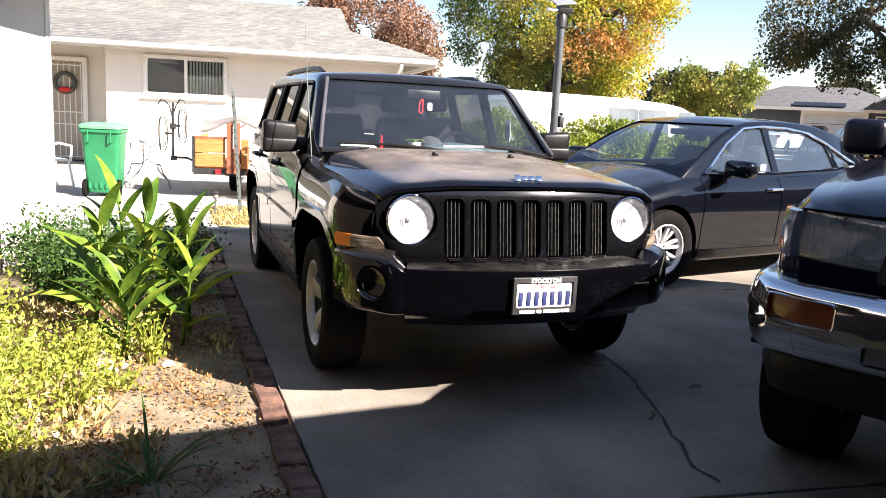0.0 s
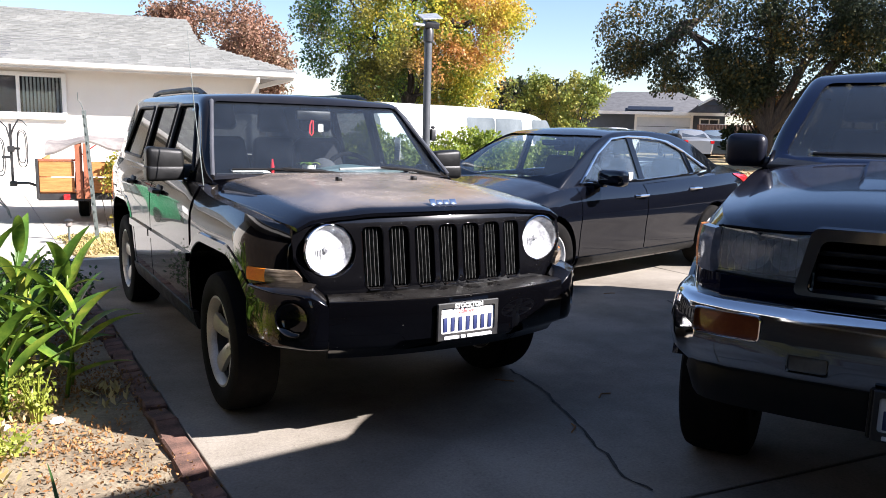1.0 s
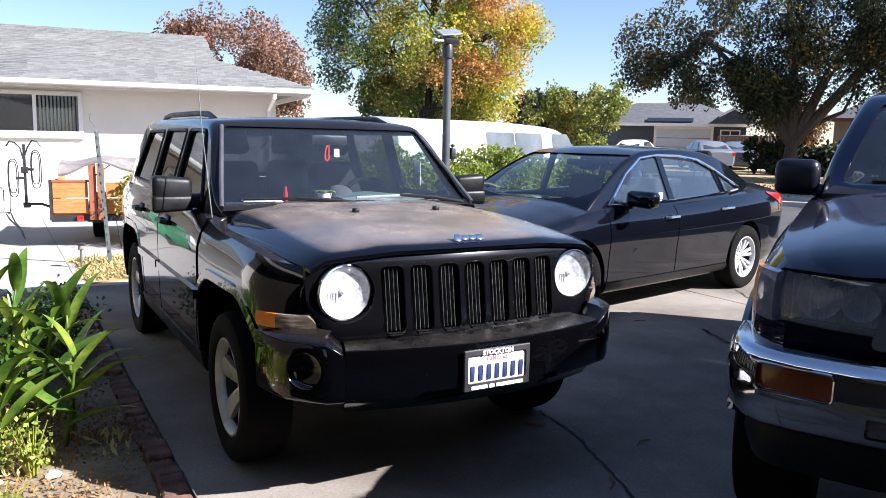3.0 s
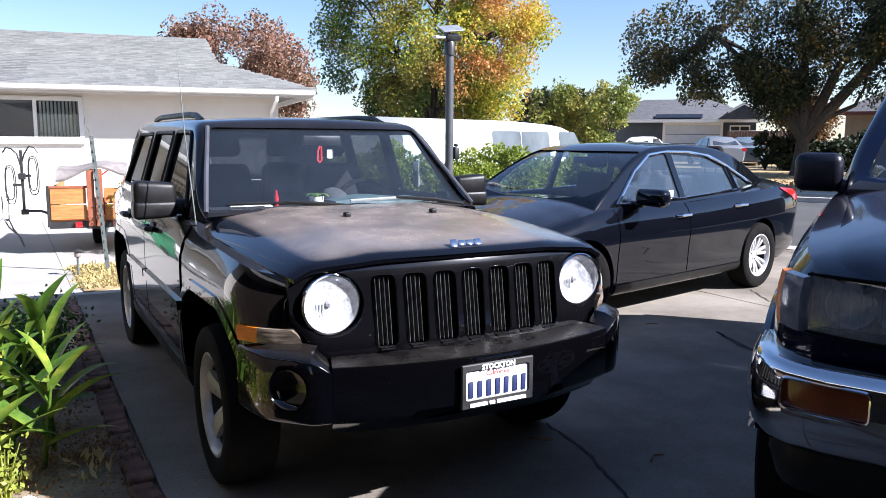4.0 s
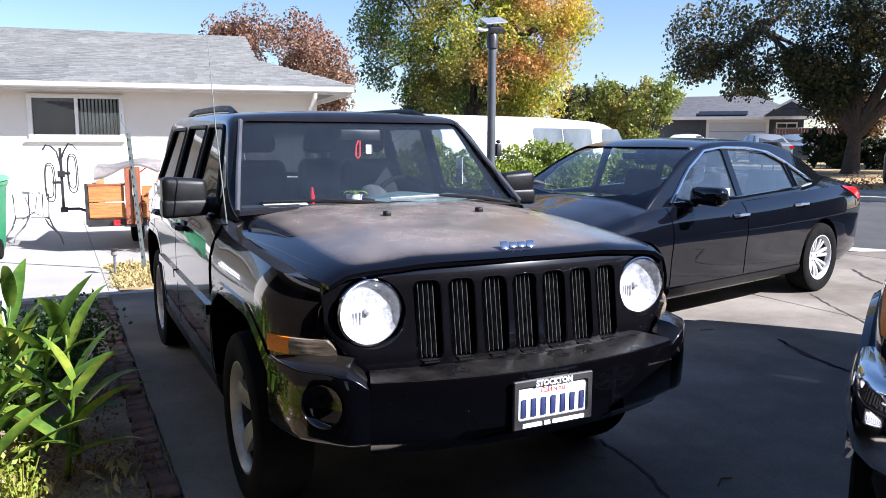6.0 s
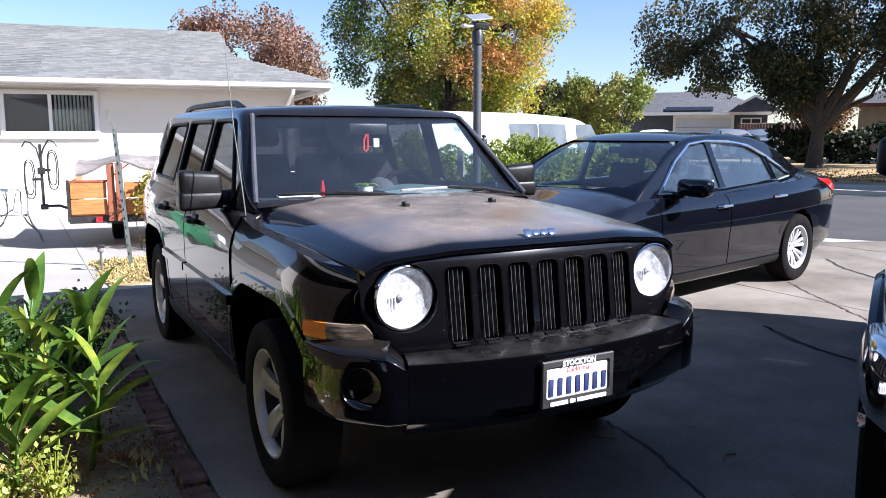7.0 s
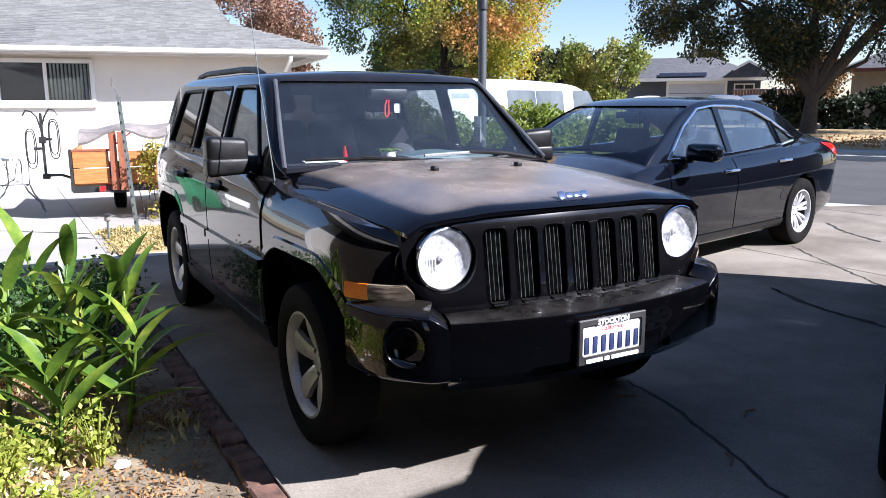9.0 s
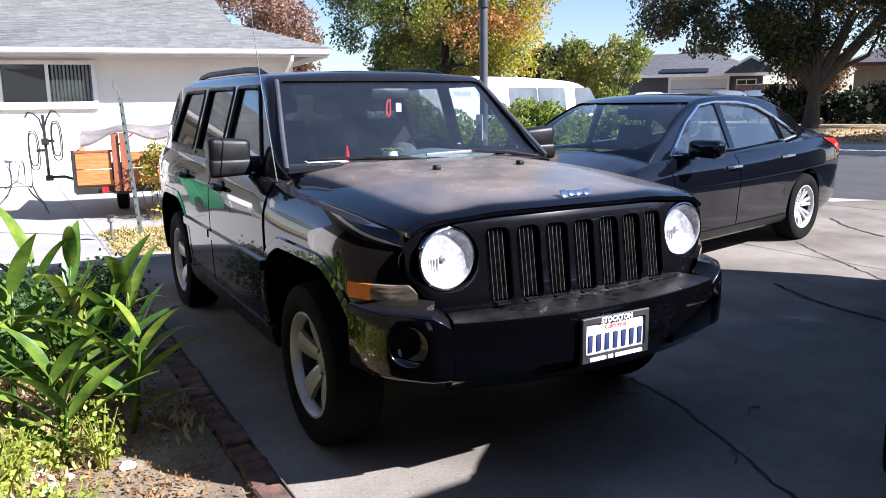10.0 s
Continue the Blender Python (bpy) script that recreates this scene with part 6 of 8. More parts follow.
    ws = rounded([(-0.68, 1.325), (0.68, 1.325), (0.555, 1.715), (-0.555, 1.715)], 0.05)
    sidep = [rounded([(1.72, 1.295), (2.5, 1.295), (2.5, 1.70), (2.06, 1.70)], 0.04), rounded([(2.6, 1.295), (3.4, 1.295), (3.4, 1.70), (2.6, 1.70)], 0.04)]
    rear = rounded([(-0.60, 1.36), (0.60, 1.36), (0.54, 1.68), (-0.54, 1.68)], 0.05)
    tools = [front_prism(ws, 1.1, 2.14), front_prism(rear, 4.22, 4.6)]
    for p in sidep:
        for s in (-1, 1):
            tools.append(side_prism(p, s * 0.45, s * 1.1))
    part("roof_and_pillar", carve(cab.sheet(cys), tools, "DIFFERENCE", 0.05), TRUCK_PAINT, car)
    panes = [("windshield", WINDSHIELD, front_prism(grow(ws, 0.012), 1.1, 2.16)), ("tailgate_window", DARK_GLASS, front_prism(grow(rear, 0.012), 4.22, 4.6))]
    for p in sidep:
        for s in (-1, 1):
            panes.append(("side_window", SMOKE_GLASS, side_prism(grow(p, 0.012), s * 0.45, s * 1.1)))
    glaze(car, cab, cys, panes)
    part("cowl", prism([(-0.74, 1.30, 1.262), (0.74, 1.30, 1.262), (0.70, 1.42, 1.30), (-0.70, 1.42, 1.30)], (0, 0, 0.022), bevel=0.004), BLACK_PLASTIC, car)
    part("dashboard", prism([(-0.68, 1.45, 1.22), (-0.68, 1.6, 1.265), (-0.68, 1.95, 1.25), (-0.68, 2.0, 0.9), (-0.68, 1.62, 0.8)], (1.36, 0, 0), bevel=0.012), CABIN, car)
    for x in (-0.37, 0.37):
        seat(car, x, 2.6, 0.98, SEAT_BLACK)
    for a, b in ((-0.55, 0.05), (0.05, 0.6)):
        part("wiper", tube([(a, 1.44, 1.34), ((a + b) / 2, 1.43, 1.345), (b, 1.42, 1.325)], 0.009, 6), BLACK_PLASTIC, car)
    for s in (-1, 1):
        for y in wells:
            wheel(car, "wheel", s * 0.765, y, 0.40, s, 0.40, 0.215, 0.27, ALLOY, (6, 0, 0.035, 0.05))
    return car


build_truck(pose(0.752, -1.684, 0, 0, 0, -60.5))

# ---------------------------------------------------------------- trees and distance
def leaves_mesh(name, centres, spread, count, size, material, seed, droop=0.0, squash=1.0, long_=1.6):
    """Many small leaves round clump centres; each leaf is a bent diamond of its own."""
    rng = np.random.default_rng(seed)
    c = np.asarray(centres, float)
    idx = rng.integers(0, len(c), count)
    sp = np.asarray(spread, float)
    sp = sp[idx] if sp.ndim else np.full(count, sp)
    off = rng.normal(0, 1, (count, 3))
    off /= np.maximum(1.0, np.linalg.norm(off, axis=1) / 1.7)[:, None]
    p = c[idx] + off * sp[:, None] * np.array([1, 1, squash])
    d = rng.normal(0, 1, (count, 3))
    d[:, 2] -= droop
    d /= np.linalg.norm(d, axis=1)[:, None]
    r = rng.normal(0, 1, (count, 3))
    e = np.cross(d, r)
    e /= np.linalg.norm(e, axis=1)[:, None]
    n = np.cross(d, e)
    s = size * rng.uniform(0.6, 1.35, count)[:, None]
    verts = np.stack([p, p + d * s * long_ * 0.5 + e * s * 0.5 + n * s * 0.12, p + d * s * long_, p + d * s * long_ * 0.5 - e * s * 0.5 + n * s * 0.12], 1).reshape(-1, 3)
    me = bpy.data.meshes.new(name)
    me.vertices.add(count * 4)
    me.vertices.foreach_set("co", verts.ravel())
    me.loops.add(count * 4)
    me.loops.foreach_set("vertex_index", np.arange(count * 4))
    me.polygons.add(count)
    me.polygons.foreach_set("loop_start", np.arange(count) * 4)
    me.update(calc_edges=True)
    me.materials.append(material)
    return me


def crown_centres(rng, boxes, n):
    """Clump centres in a few overlapping ellipsoids, denser towards the outside."""
    out = []
    while len(out) < n:
        cx, cy, cz, rx, ry, rz = boxes[int(rng.integers(0, len(boxes)))]
        v = rng.normal(0, 1, 3)
        v /= np.linalg.norm(v)
        k = rng.uniform(0.35, 1.0) ** 0.5
        out.append((cx + v[0] * rx * k, cy + v[1] * ry * k, cz + v[2] * rz * k))
    return out


def tree(name, base, trunk_h, trunk_r, boxes, clumps, count, leaf, spread, material, seed, label, lean=(0, 0), limbs=14, droop=0.3, forks=None, stout=0.55):
    rng = np.random.default_rng(seed)
    t = thing(name, Matrix.Translation(base), label, "tree")
    cs = crown_centres(rng, boxes, clumps)
    top = Vector((lean[0], lean[1], trunk_h))
    wood = tube([(0, 0, -0.1), (lean[0] * 0.1, lean[1] * 0.1, trunk_h * 0.12), (lean[0] * 0.4, lean[1] * 0.4, trunk_h * 0.5), top], [trunk_r * 1.35, trunk_r, trunk_r * 0.85, trunk_r * 0.7], 10)
    for f in (forks or []):
        tube([top * 0.75, top.lerp(Vector(f), 0.4) + Vector((0, 0, 0.1)), Vector(f)], [trunk_r * stout, trunk_r * stout * 0.7, trunk_r * 0.16], 8, wood)
    part("trunk", wood, BARK, t)
    starts = [top] + [Vector(f) for f in (forks or [])]
    for i in range(limbs):
        e = Vector(cs[int(rng.integers(0, len(cs)))])
        s = min(starts, key=lambda q: (q - e).length)
        s = s.lerp(top * 0.8, 0.15 * float(rng.uniform(0, 1)))
        m = s.lerp(e, 0.5) + Vector(rng.normal(0, 0.12, 3)) * (e - s).length + Vector((0, 0, 0.08 * (e - s).length))
        part("limb", tube([s, s.lerp(m, 0.55), m, m.lerp(e, 0.6), e], [trunk_r * 0.42, trunk_r * 0.34, trunk_r * 0.24, trunk_r * 0.14, trunk_r * 0.05], 6), BARK, t)
    sp = rng.uniform(0.65, 1.25, len(cs)) * spread
    ob = new("crown", leaves_mesh("crown", cs, sp, count, leaf, material, seed + 1, droop))
    ob.parent = t
    return t


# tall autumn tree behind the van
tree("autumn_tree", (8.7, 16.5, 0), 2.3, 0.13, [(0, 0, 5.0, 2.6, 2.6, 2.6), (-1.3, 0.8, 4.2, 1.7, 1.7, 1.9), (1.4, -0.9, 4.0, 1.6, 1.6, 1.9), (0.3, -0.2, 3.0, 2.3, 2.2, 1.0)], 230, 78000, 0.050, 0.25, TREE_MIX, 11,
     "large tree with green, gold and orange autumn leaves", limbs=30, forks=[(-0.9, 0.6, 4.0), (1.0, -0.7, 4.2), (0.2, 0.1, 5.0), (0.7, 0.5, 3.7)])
# red tree behind the house roof
tree("red_tree", (6.0, 26.8, 0), 2.6, 0.2, [(0, 0, 4.3, 2.5, 2.3, 1.7), (1.6, -0.4, 3.6, 1.4, 1.4, 1.2), (-1.4, 0.3, 4.4, 1.2, 1.2, 1.0)], 130, 32000, 0.075, 0.30, TREE_RED, 21,
     "rounded tree with dusky red autumn leaves behind the roof", limbs=14)
# slender light trees past the van's nose
tree("young_tree", (13.21, 16.79, 0), 0.7, 0.05, [(0, 0, 1.5, 0.55, 0.55, 1.1), (0.35, -0.3, 2.2, 0.3, 0.3, 0.95), (-0.45, 0.36, 1.7, 0.35, 0.35, 1.3), (0.1, 0.1, 2.6, 0.2, 0.2, 0.6), (-0.1, -0.2, 1.0, 0.8, 0.8, 0.7)], 64, 5000, 0.055, 0.12, TREE_FRESH, 31, "slender young tree with light green leaves beside the street", limbs=18)
tree("young_tree", (13.87, 16.27, 0), 0.8, 0.05, [(0, 0, 1.9, 0.4, 0.4, 1.1), (0.25, -0.25, 2.55, 0.3, 0.3, 0.75), (-0.3, 0.3, 2.1, 0.35, 0.35, 0.9), (0, 0, 1.1, 0.6, 0.6, 0.6)], 50, 4200, 0.055, 0.12, TREE_GOLD, 33, "slender young tree turning gold beside the street", limbs=16)
tree("young_tree", (13.75, 15.3, 0), 0.9, 0.05, [(0, 0, 2.1, 0.45, 0.45, 0.9), (0.35, -0.35, 2.5, 0.35, 0.35, 0.7), (-0.3, 0.3, 1.6, 0.5, 0.5, 0.9)], 48, 4200, 0.06, 0.14, TREE_FRESH, 35, "slender young tree with yellowing leaves beside the street", limbs=16)
# spreading dark tree across the street
tree("shade_tree", (24.6, 16.7, 0.24), 1.8, 0.29, [(-0.6, 1.0, 6.4, 2.0, 2.0, 1.2), (1.6, -1.8, 5.4, 2.4, 2.4, 1.4), (-0.8, 1.0, 3.9, 1.2, 1.2, 0.9), (-0.65, 0.9, 3.0, 0.8, 0.8, 0.9), (-1.0, 1.35, 3.7, 0.8, 0.8, 0.8), (-1.6, 2.4, 5.8, 2.8, 2.8, 1.7), (0.0, 0.0, 7.0, 3.4, 3.4, 2.2), (0.6, -0.6, 6.0, 2.4, 2.4, 1.4), (3.2, -3.6, 6.4, 3.6, 3.6, 2.2), (-3.0, 3.9, 5.4, 1.8, 1.8, 1.1), (-3.4, 4.4, 4.2, 1.0, 1.0, 0.8), (-2.2, 2.9, 3.9, 0.9, 0.9, 0.8), (3.4, -4.0, 7.0, 3.2, 3.2, 1.8), (2.0, -2.0, 6.2, 2.6, 2.6, 1.6), (0.6, -0.8, 4.2, 2.3, 2.3, 1.1), (1.9, -2.3, 3.5, 1.2, 1.2, 0.8), (-0.3, 0.5, 3.3, 0.7, 0.7, 0.7), (3.0, -3.6, 4.7, 2.6, 2.6, 1.3), (4.5, -5.5, 6.5, 3.0, 3.0, 2.2), (2.6, -3.4, 5.6, 2.4, 2.4, 1.8), (5.0, -6.2, 5.2, 2.6, 2.6, 1.6), (0.8, -0.6, 7.4, 2.4, 2.4, 1.6), (1.0, -1.2, 4.9, 2.0, 2.0, 1.2), (2.6, -3.0, 7.4, 3.0, 3.0, 1.6)], 520, 80000, 0.078, 0.31, TREE_SHADE, 41,
     "broad shade tree with dark leaves across the street", lean=(0.06, -0.08), limbs=44, droop=0.8, stout=0.8, forks=[(-2.0, 2.9, 5.6), (-0.15, 0.1, 5.8), (1.45, -1.9, 6.4), (3.0, -3.8, 6.6)])
tree("garden_tree", (27.3, 19.1, 0.24), 1.2, 0.10, [(0, 0, 2.7, 0.95, 0.95, 0.9), (0.5, -0.6, 2.2, 0.7, 0.7, 0.7)], 50, 8000, 0.08, 0.28, TREE_RUST, 45, "low tree with rust-brown autumn leaves across the street", limbs=14)
tree("street_tree", (36.0, 14.5, 0.3), 2.5, 0.25, [(0, 0, 4.6, 3.0, 3.0, 2.4), (-1.5, 2.0, 3.6, 2.0, 2.0, 1.4)], 130, 12000, 0.2, 0.5, TREE_FRESH, 51, "green garden tree beside the far house", limbs=12)
# added outside the view, only for the shade it throws on the street
tree("street_tree", (25.5, 5.0, 0.25), 2.4, 0.24, [(0, 0, 5.2, 3.4, 3.4, 2.0), (-1.6, 1.2, 4.4, 2.2, 2.2, 1.4), (1.8, -1.6, 4.8, 2.4, 2.4, 1.5)], 110, 12000, 0.2, 0.45, TREE_DARK, 59, "unseen tree added to shade the far side of the street", limbs=14)
tree("street_tree", (27.0, 34.5, 0.3), 1.4, 0.2, [(0, 0, 2.6, 2.4, 2.4, 1.3)], 60, 7000, 0.2, 0.42, TREE_DARK, 53, "dark garden tree behind the young trees", limbs=8)
tree("street_tree", (62.0, 56.0, 0.3), 3.0, 0.25, [(0, 0, 4.2, 2.2, 2.2, 1.8)], 60, 4000, 0.3, 0.5, TREE_DARK, 55, "distant dark tree above the far roofs", limbs=6)
tree("street_tree", (19.5, 36.0, 0.1), 2.0, 0.2, [(0, 0, 3.2, 3.4, 2.4, 1.6)], 90, 9000, 0.22, 0.5, TREE_DARK, 57, "dark garden tree far behind the van", limbs=8)


def hedge(name, path, width, height, count, material, label, seed, leaf=0.031):
    rng = np.random.default_rng(seed)
    t = thing(name, Matrix.Identity(4), label, "hedge")
    cs = []
    for (x0, y0), (x1, y1) in zip(path, path[1:]):
        n = int(math.hypot(x1 - x0, y1 - y0) * 26)
        d = Vector((x1 - x0, y1 - y0)).normalized()
        for i in range(n):
            k = rng.uniform(0, 1)
            o = rng.uniform(-0.5, 0.5) * width
            z = height * rng.uniform(0.12, 1.0) ** 0.7
            z *= 1 + 0.10 * math.sin(5 * (x0 + (x1 - x0) * k)) * (z / height)
            cs.append((x0 + (x1 - x0) * k - d.y * o, y0 + (y1 - y0) * k + d.x * o, z * 0.94))
    stems = bmesh.new()
    for i in range(0, len(cs), 6):
        c = cs[i]
        tube([(c[0] + rng.normal(0, 0.1), c[1] + rng.normal(0, 0.1), 0), (c[0], c[1], c[2])], [0.012, 0.004], 5, stems)
    part("stem", stems, BARK, t, kind="stuff")
    ob = new("foliage", leaves_mesh("foliage", cs, 0.12, count, leaf, material, seed + 1, -0.4))
    ob.parent = t
    tagged(ob, kind="stuff")
    return t


hedge("hedge", [(1.7, 6.7), (4.6, 6.15), (6.4, 5.85)], 0.85, 1.24, 135000, HEDGE_LEAF, "sunlit yellow-green hedge behind the parked cars", 61, 0.028)
hedge("shrub_row", [(26.9, 20.4), (28.7, 17.4), (30.3, 14.9), (32.4, 10.1)], 1.3, 1.75, 17000, SHRUB_LEAF, "low shrubs in front of the far house, leaves darkened for tree shade", 63, 0.12)

# long white van behind the hedge


def build_van():
    a, b = Vector((5.0, 12.15, 0)), Vector((12.1, 14.1, 0))
    d = (a - b).normalized()
    head = math.atan2(-d.x, d.y)
    car = thing("van", pose(b.x, b.y, -0.02, 0, 0, math.degrees(head)), "long white passenger van parked beyond the hedge", "van")
    L = (a - b).length
    top = curve((0, 0.95), (0.5, 1.06), (1.0, 1.12), (1.7, 1.66), (2.0, 1.80), (2.6, 1.87), (4.5, 1.93), (L - 0.2, 1.93), (L, 1.7))
    wid = curve((0, 0.80), (0.3, 0.92), (1.0, 0.98), (L, 0.98))
    rings = []
    for y in span(0, 2.6, 14) + span(3.0, L - 0.2, 10) + [L]:
        h, w = top(y), wid(y)
        half = [(0.0, 0.35), (w * 0.95, 0.35), (w, 0.5), (w, 0.98)]
        zt = max(h, 1.02)
        for i in range(1, 7):
            a_ = math.pi / 2 * i / 6
            zz = 0.98 + (zt - 0.98) * (0.72 + 0.28 * math.sin(a_)) if i else 0.98
            half.append((w - 0.11 * (zt - 0.98) - 0.2 * (1 - math.cos(a_)), zz))
        half.append((0.0, zt + 0.03))
        rings.append([(x, y, z) for x, z in half] + [(-x, y, z) for x, z in half[-2:0:-1]])
    part("body", loft(rings), CAR_WHITE, car)
    FADED_PRINT = surface("faded_grey_print", (0.42, 0.42, 0.43), (0.52, 0.52, 0.52), 9, 90, 0.6)
    PANE = surface("hazy_van_window", (0.075, 0.09, 0.10), (0.14, 0.16, 0.17), 1.2, 40, 0.35, spec=0.3)
    for s in (-1, 1):
        for y0, y1, slope in ((1.32, 2.35, 1), (2.75, 3.75, 0), (3.78, 4.75, 0)):
            z0, z1 = 1.10, 1.70
            poly = rounded([(y0, z0), (y1, z0), (y1, z1), (y0 + (0.42 if slope else 0), z1)], 0.06)
            bm = prism([(s * (0.981 - 0.149 * (z - 0.98)), y, z) for y, z in poly], (s * 0.010, 0, 0))
            part("side_window", bm, PANE, car, "hazy dark side window")
        for k, (y, z, w, h) in enumerate(((5.15, 1.52, 0.62, 0.10), (5.15, 1.30, 0.50, 0.11), (5.95, 1.52, 0.5, 0.10))):
            q = [(s * (0.981 - 0.149 * (b - 0.98)), a, b) for a, b in ((y, z), (y + w, z), (y + w, z + h), (y, z + h))]
            part("lettering_bar", prism(q, (s * 0.003, 0, 0)), FADED_PRINT, car)
        for y in (1.05, L - 1.5):
            wheel(car, "wheel", s * 0.86, y, 0.36, s, 0.36, 0.22, 0.22, ALLOY, (8, 0, 0.03, 0.04))
    part("windshield", prism([(-0.78, 1.08, 1.17), (0.78, 1.08, 1.17), (0.68, 1.62, 1.62), (-0.68, 1.62, 1.62)], (0, -0.03, 0.035)), PANE, car)
    return car


build_van()


def far_car(m, paint, label, wagon=0.0):
    """A saloon seen from far: body, glass, four wheels, lamps."""
    car = thing("parked_car", m, label, "car", "cars across the street")
    W = curve((0, 0.6), (0.3, 0.82), (1.0, 0.89), (3.6, 0.89), (4.3, 0.8), (4.55, 0.62))
    top = curve((0, 0.62), (0.2, 0.74), (1.2, 0.92), (3.7, 0.96 + wagon * 0.1), (4.35, 0.96), (4.55, 0.85))
    rings = []
    for y in span(0, 4.55, 26):
        w, h = W(y), top(y)
        half = [(0, 0.24), (w * 0.92, 0.24), (w, 0.42), (w, h - 0.2), (w * 0.95, h - 0.06), (w * 0.8, h), (0, h + 0.03)]
        rings.append([(x, y, z) for x, z in half] + [(-x, y, z) for x, z in half[-2:0:-1]])
    tools = [cylinder_x(y, 0.32, 0.36, s * 0.5, s * 1.1, 24) for s in (-1, 1) for y in (0.9, 3.55)]
    part("body", carve(loft(rings), tools), paint, car)
    hh = curve((1.15, 0.93), (1.9, 1.36), (2.5, 1.43), (3.1, 1.40 + 0.02 * wagon), (3.95, 0.98 + 0.3 * wagon))
    rings = []
    for y in span(1.15, 3.95, 18):
        h = max(hh(y), 0.95)
        t = (h - 0.93) / 0.5
        half = [(0.80, 0.90), (0.80 - 0.2 * t * 0.9, 0.90 + (h - 0.9) * 0.9), (0.72 - 0.2 * t, h), (0, h + 0.025)]
        rings.append([(x, y, z) for x, z in half] + [(-x, y, z) for x, z in half[-2::-1]])
    part("roof", loft(rings), paint, car)
    for s in (-1, 1):
        for y0, y1, a, b in ((1.62, 2.40, 0.42, 0.0), (2.48, 3.45, 0.0, 0.28)):
            poly = [(y0, 0.98), (y1, 0.98), (y1 - b, 1.34), (y0 + a, 1.34)]
            bm = prism([(s * (0.79 - 0.36 * (z - 0.95)), y, z) for y, z in poly], (s * 0.012, 0, 0))
            part("side_window", bm, DARK_PANE, car)
        part("tail_light", box(s * 0.55 if s > 0 else -0.74, s * 0.74 if s > 0 else -0.55, 4.44, 4.555, 0.74, 0.88, 0.01, 1), RED_LENS, car)
        part("headlight", box(s * 0.5 if s > 0 else -0.72, s * 0.72 if s > 0 else -0.5, 0.02, 0.2, 0.6, 0.7, 0.01, 1), CHROME, car)
        for y in (0.9, 3.55):
            part("wheel", lathe([(0.001, -0.1), (0.29, -0.1), (0.32, -0.07), (0.32, 0.07), (0.29, 0.1), (0.2, 0.1), (0.19, 0.085), (0.001, 0.09)], Matrix.Translation((s * 0.78, y, 0.32)) @ Matrix.Rotation(radians(90 * s), 4, "Y"), 24), RUBBER, car)
    part("windshield", prism([(-0.66, 1.28, 0.99), (0.66, 1.28, 0.99), (0.55, 1.84, 1.32), (-0.55, 1.84, 1.32)], (0, -0.02, 0.03)), DARK_PANE, car)
    part("rear_window", prism([(-0.6, 3.88, 1.01), (0.6, 3.88, 1.01), (0.52, 3.28, 1.32), (-0.52, 3.28, 1.32)], (0, 0.02, 0.03)), DARK_PANE, car)
    return car


DARK_PANE = surface("dark_far_glass", (0.03, 0.035, 0.04), (0.06, 0.065, 0.07), 2, 40, 0.08, coat=1.0)


def bearing(deg, d, z=0.0):
    """A place at a compass bearing (degrees from +y towards +x) and distance from the garage corner."""
    a = radians(deg)
    return Vector((-1.43 + d * math.sin(a), -2.22 + d * math.cos(a), z))


p = bearing(42.4, 50)
far_car(pose(p.x, p.y, 0.28, 0, 0, 70), CAR_WHITE, "white car parked across the street", 1.0)
p = bearing(44.6, 47)
far_car(pose(p.x, p.y, 0.28, 0, 0, 120), CAR_WHITE, "white saloon parked across the street")
p = bearing(47.6, 44)
far_car(pose(p.x, p.y, 0.28, 0, 0, 150), CAR_SILVER, "silver saloon parked across the street")
p = bearing(50.6, 46)
far_car(pose(p.x, p.y, 0.28, 0, 0, 130), CAR_GREY, "blue-grey car parked across the street")

GREY_SIDING = surface("blue_grey_siding", (0.045, 0.054, 0.070), (0.062, 0.072, 0.090), 2, 60, 0.8, spread=0.1)
TAN_SIDING = surface("tan_siding", (0.25, 0.20, 0.15), (0.31, 0.255, 0.195), 2, 60, 0.85, spread=0.1)
FENCE = surface("brown_fence_board", (0.12, 0.065, 0.04), (0.18, 0.10, 0.065), 5, 60, 0.85, spread=0.25)
SOLAR = surface("solar_panel", (0.010, 0.011, 0.016), (0.016, 0.017, 0.022), 5, 60, 0.35)


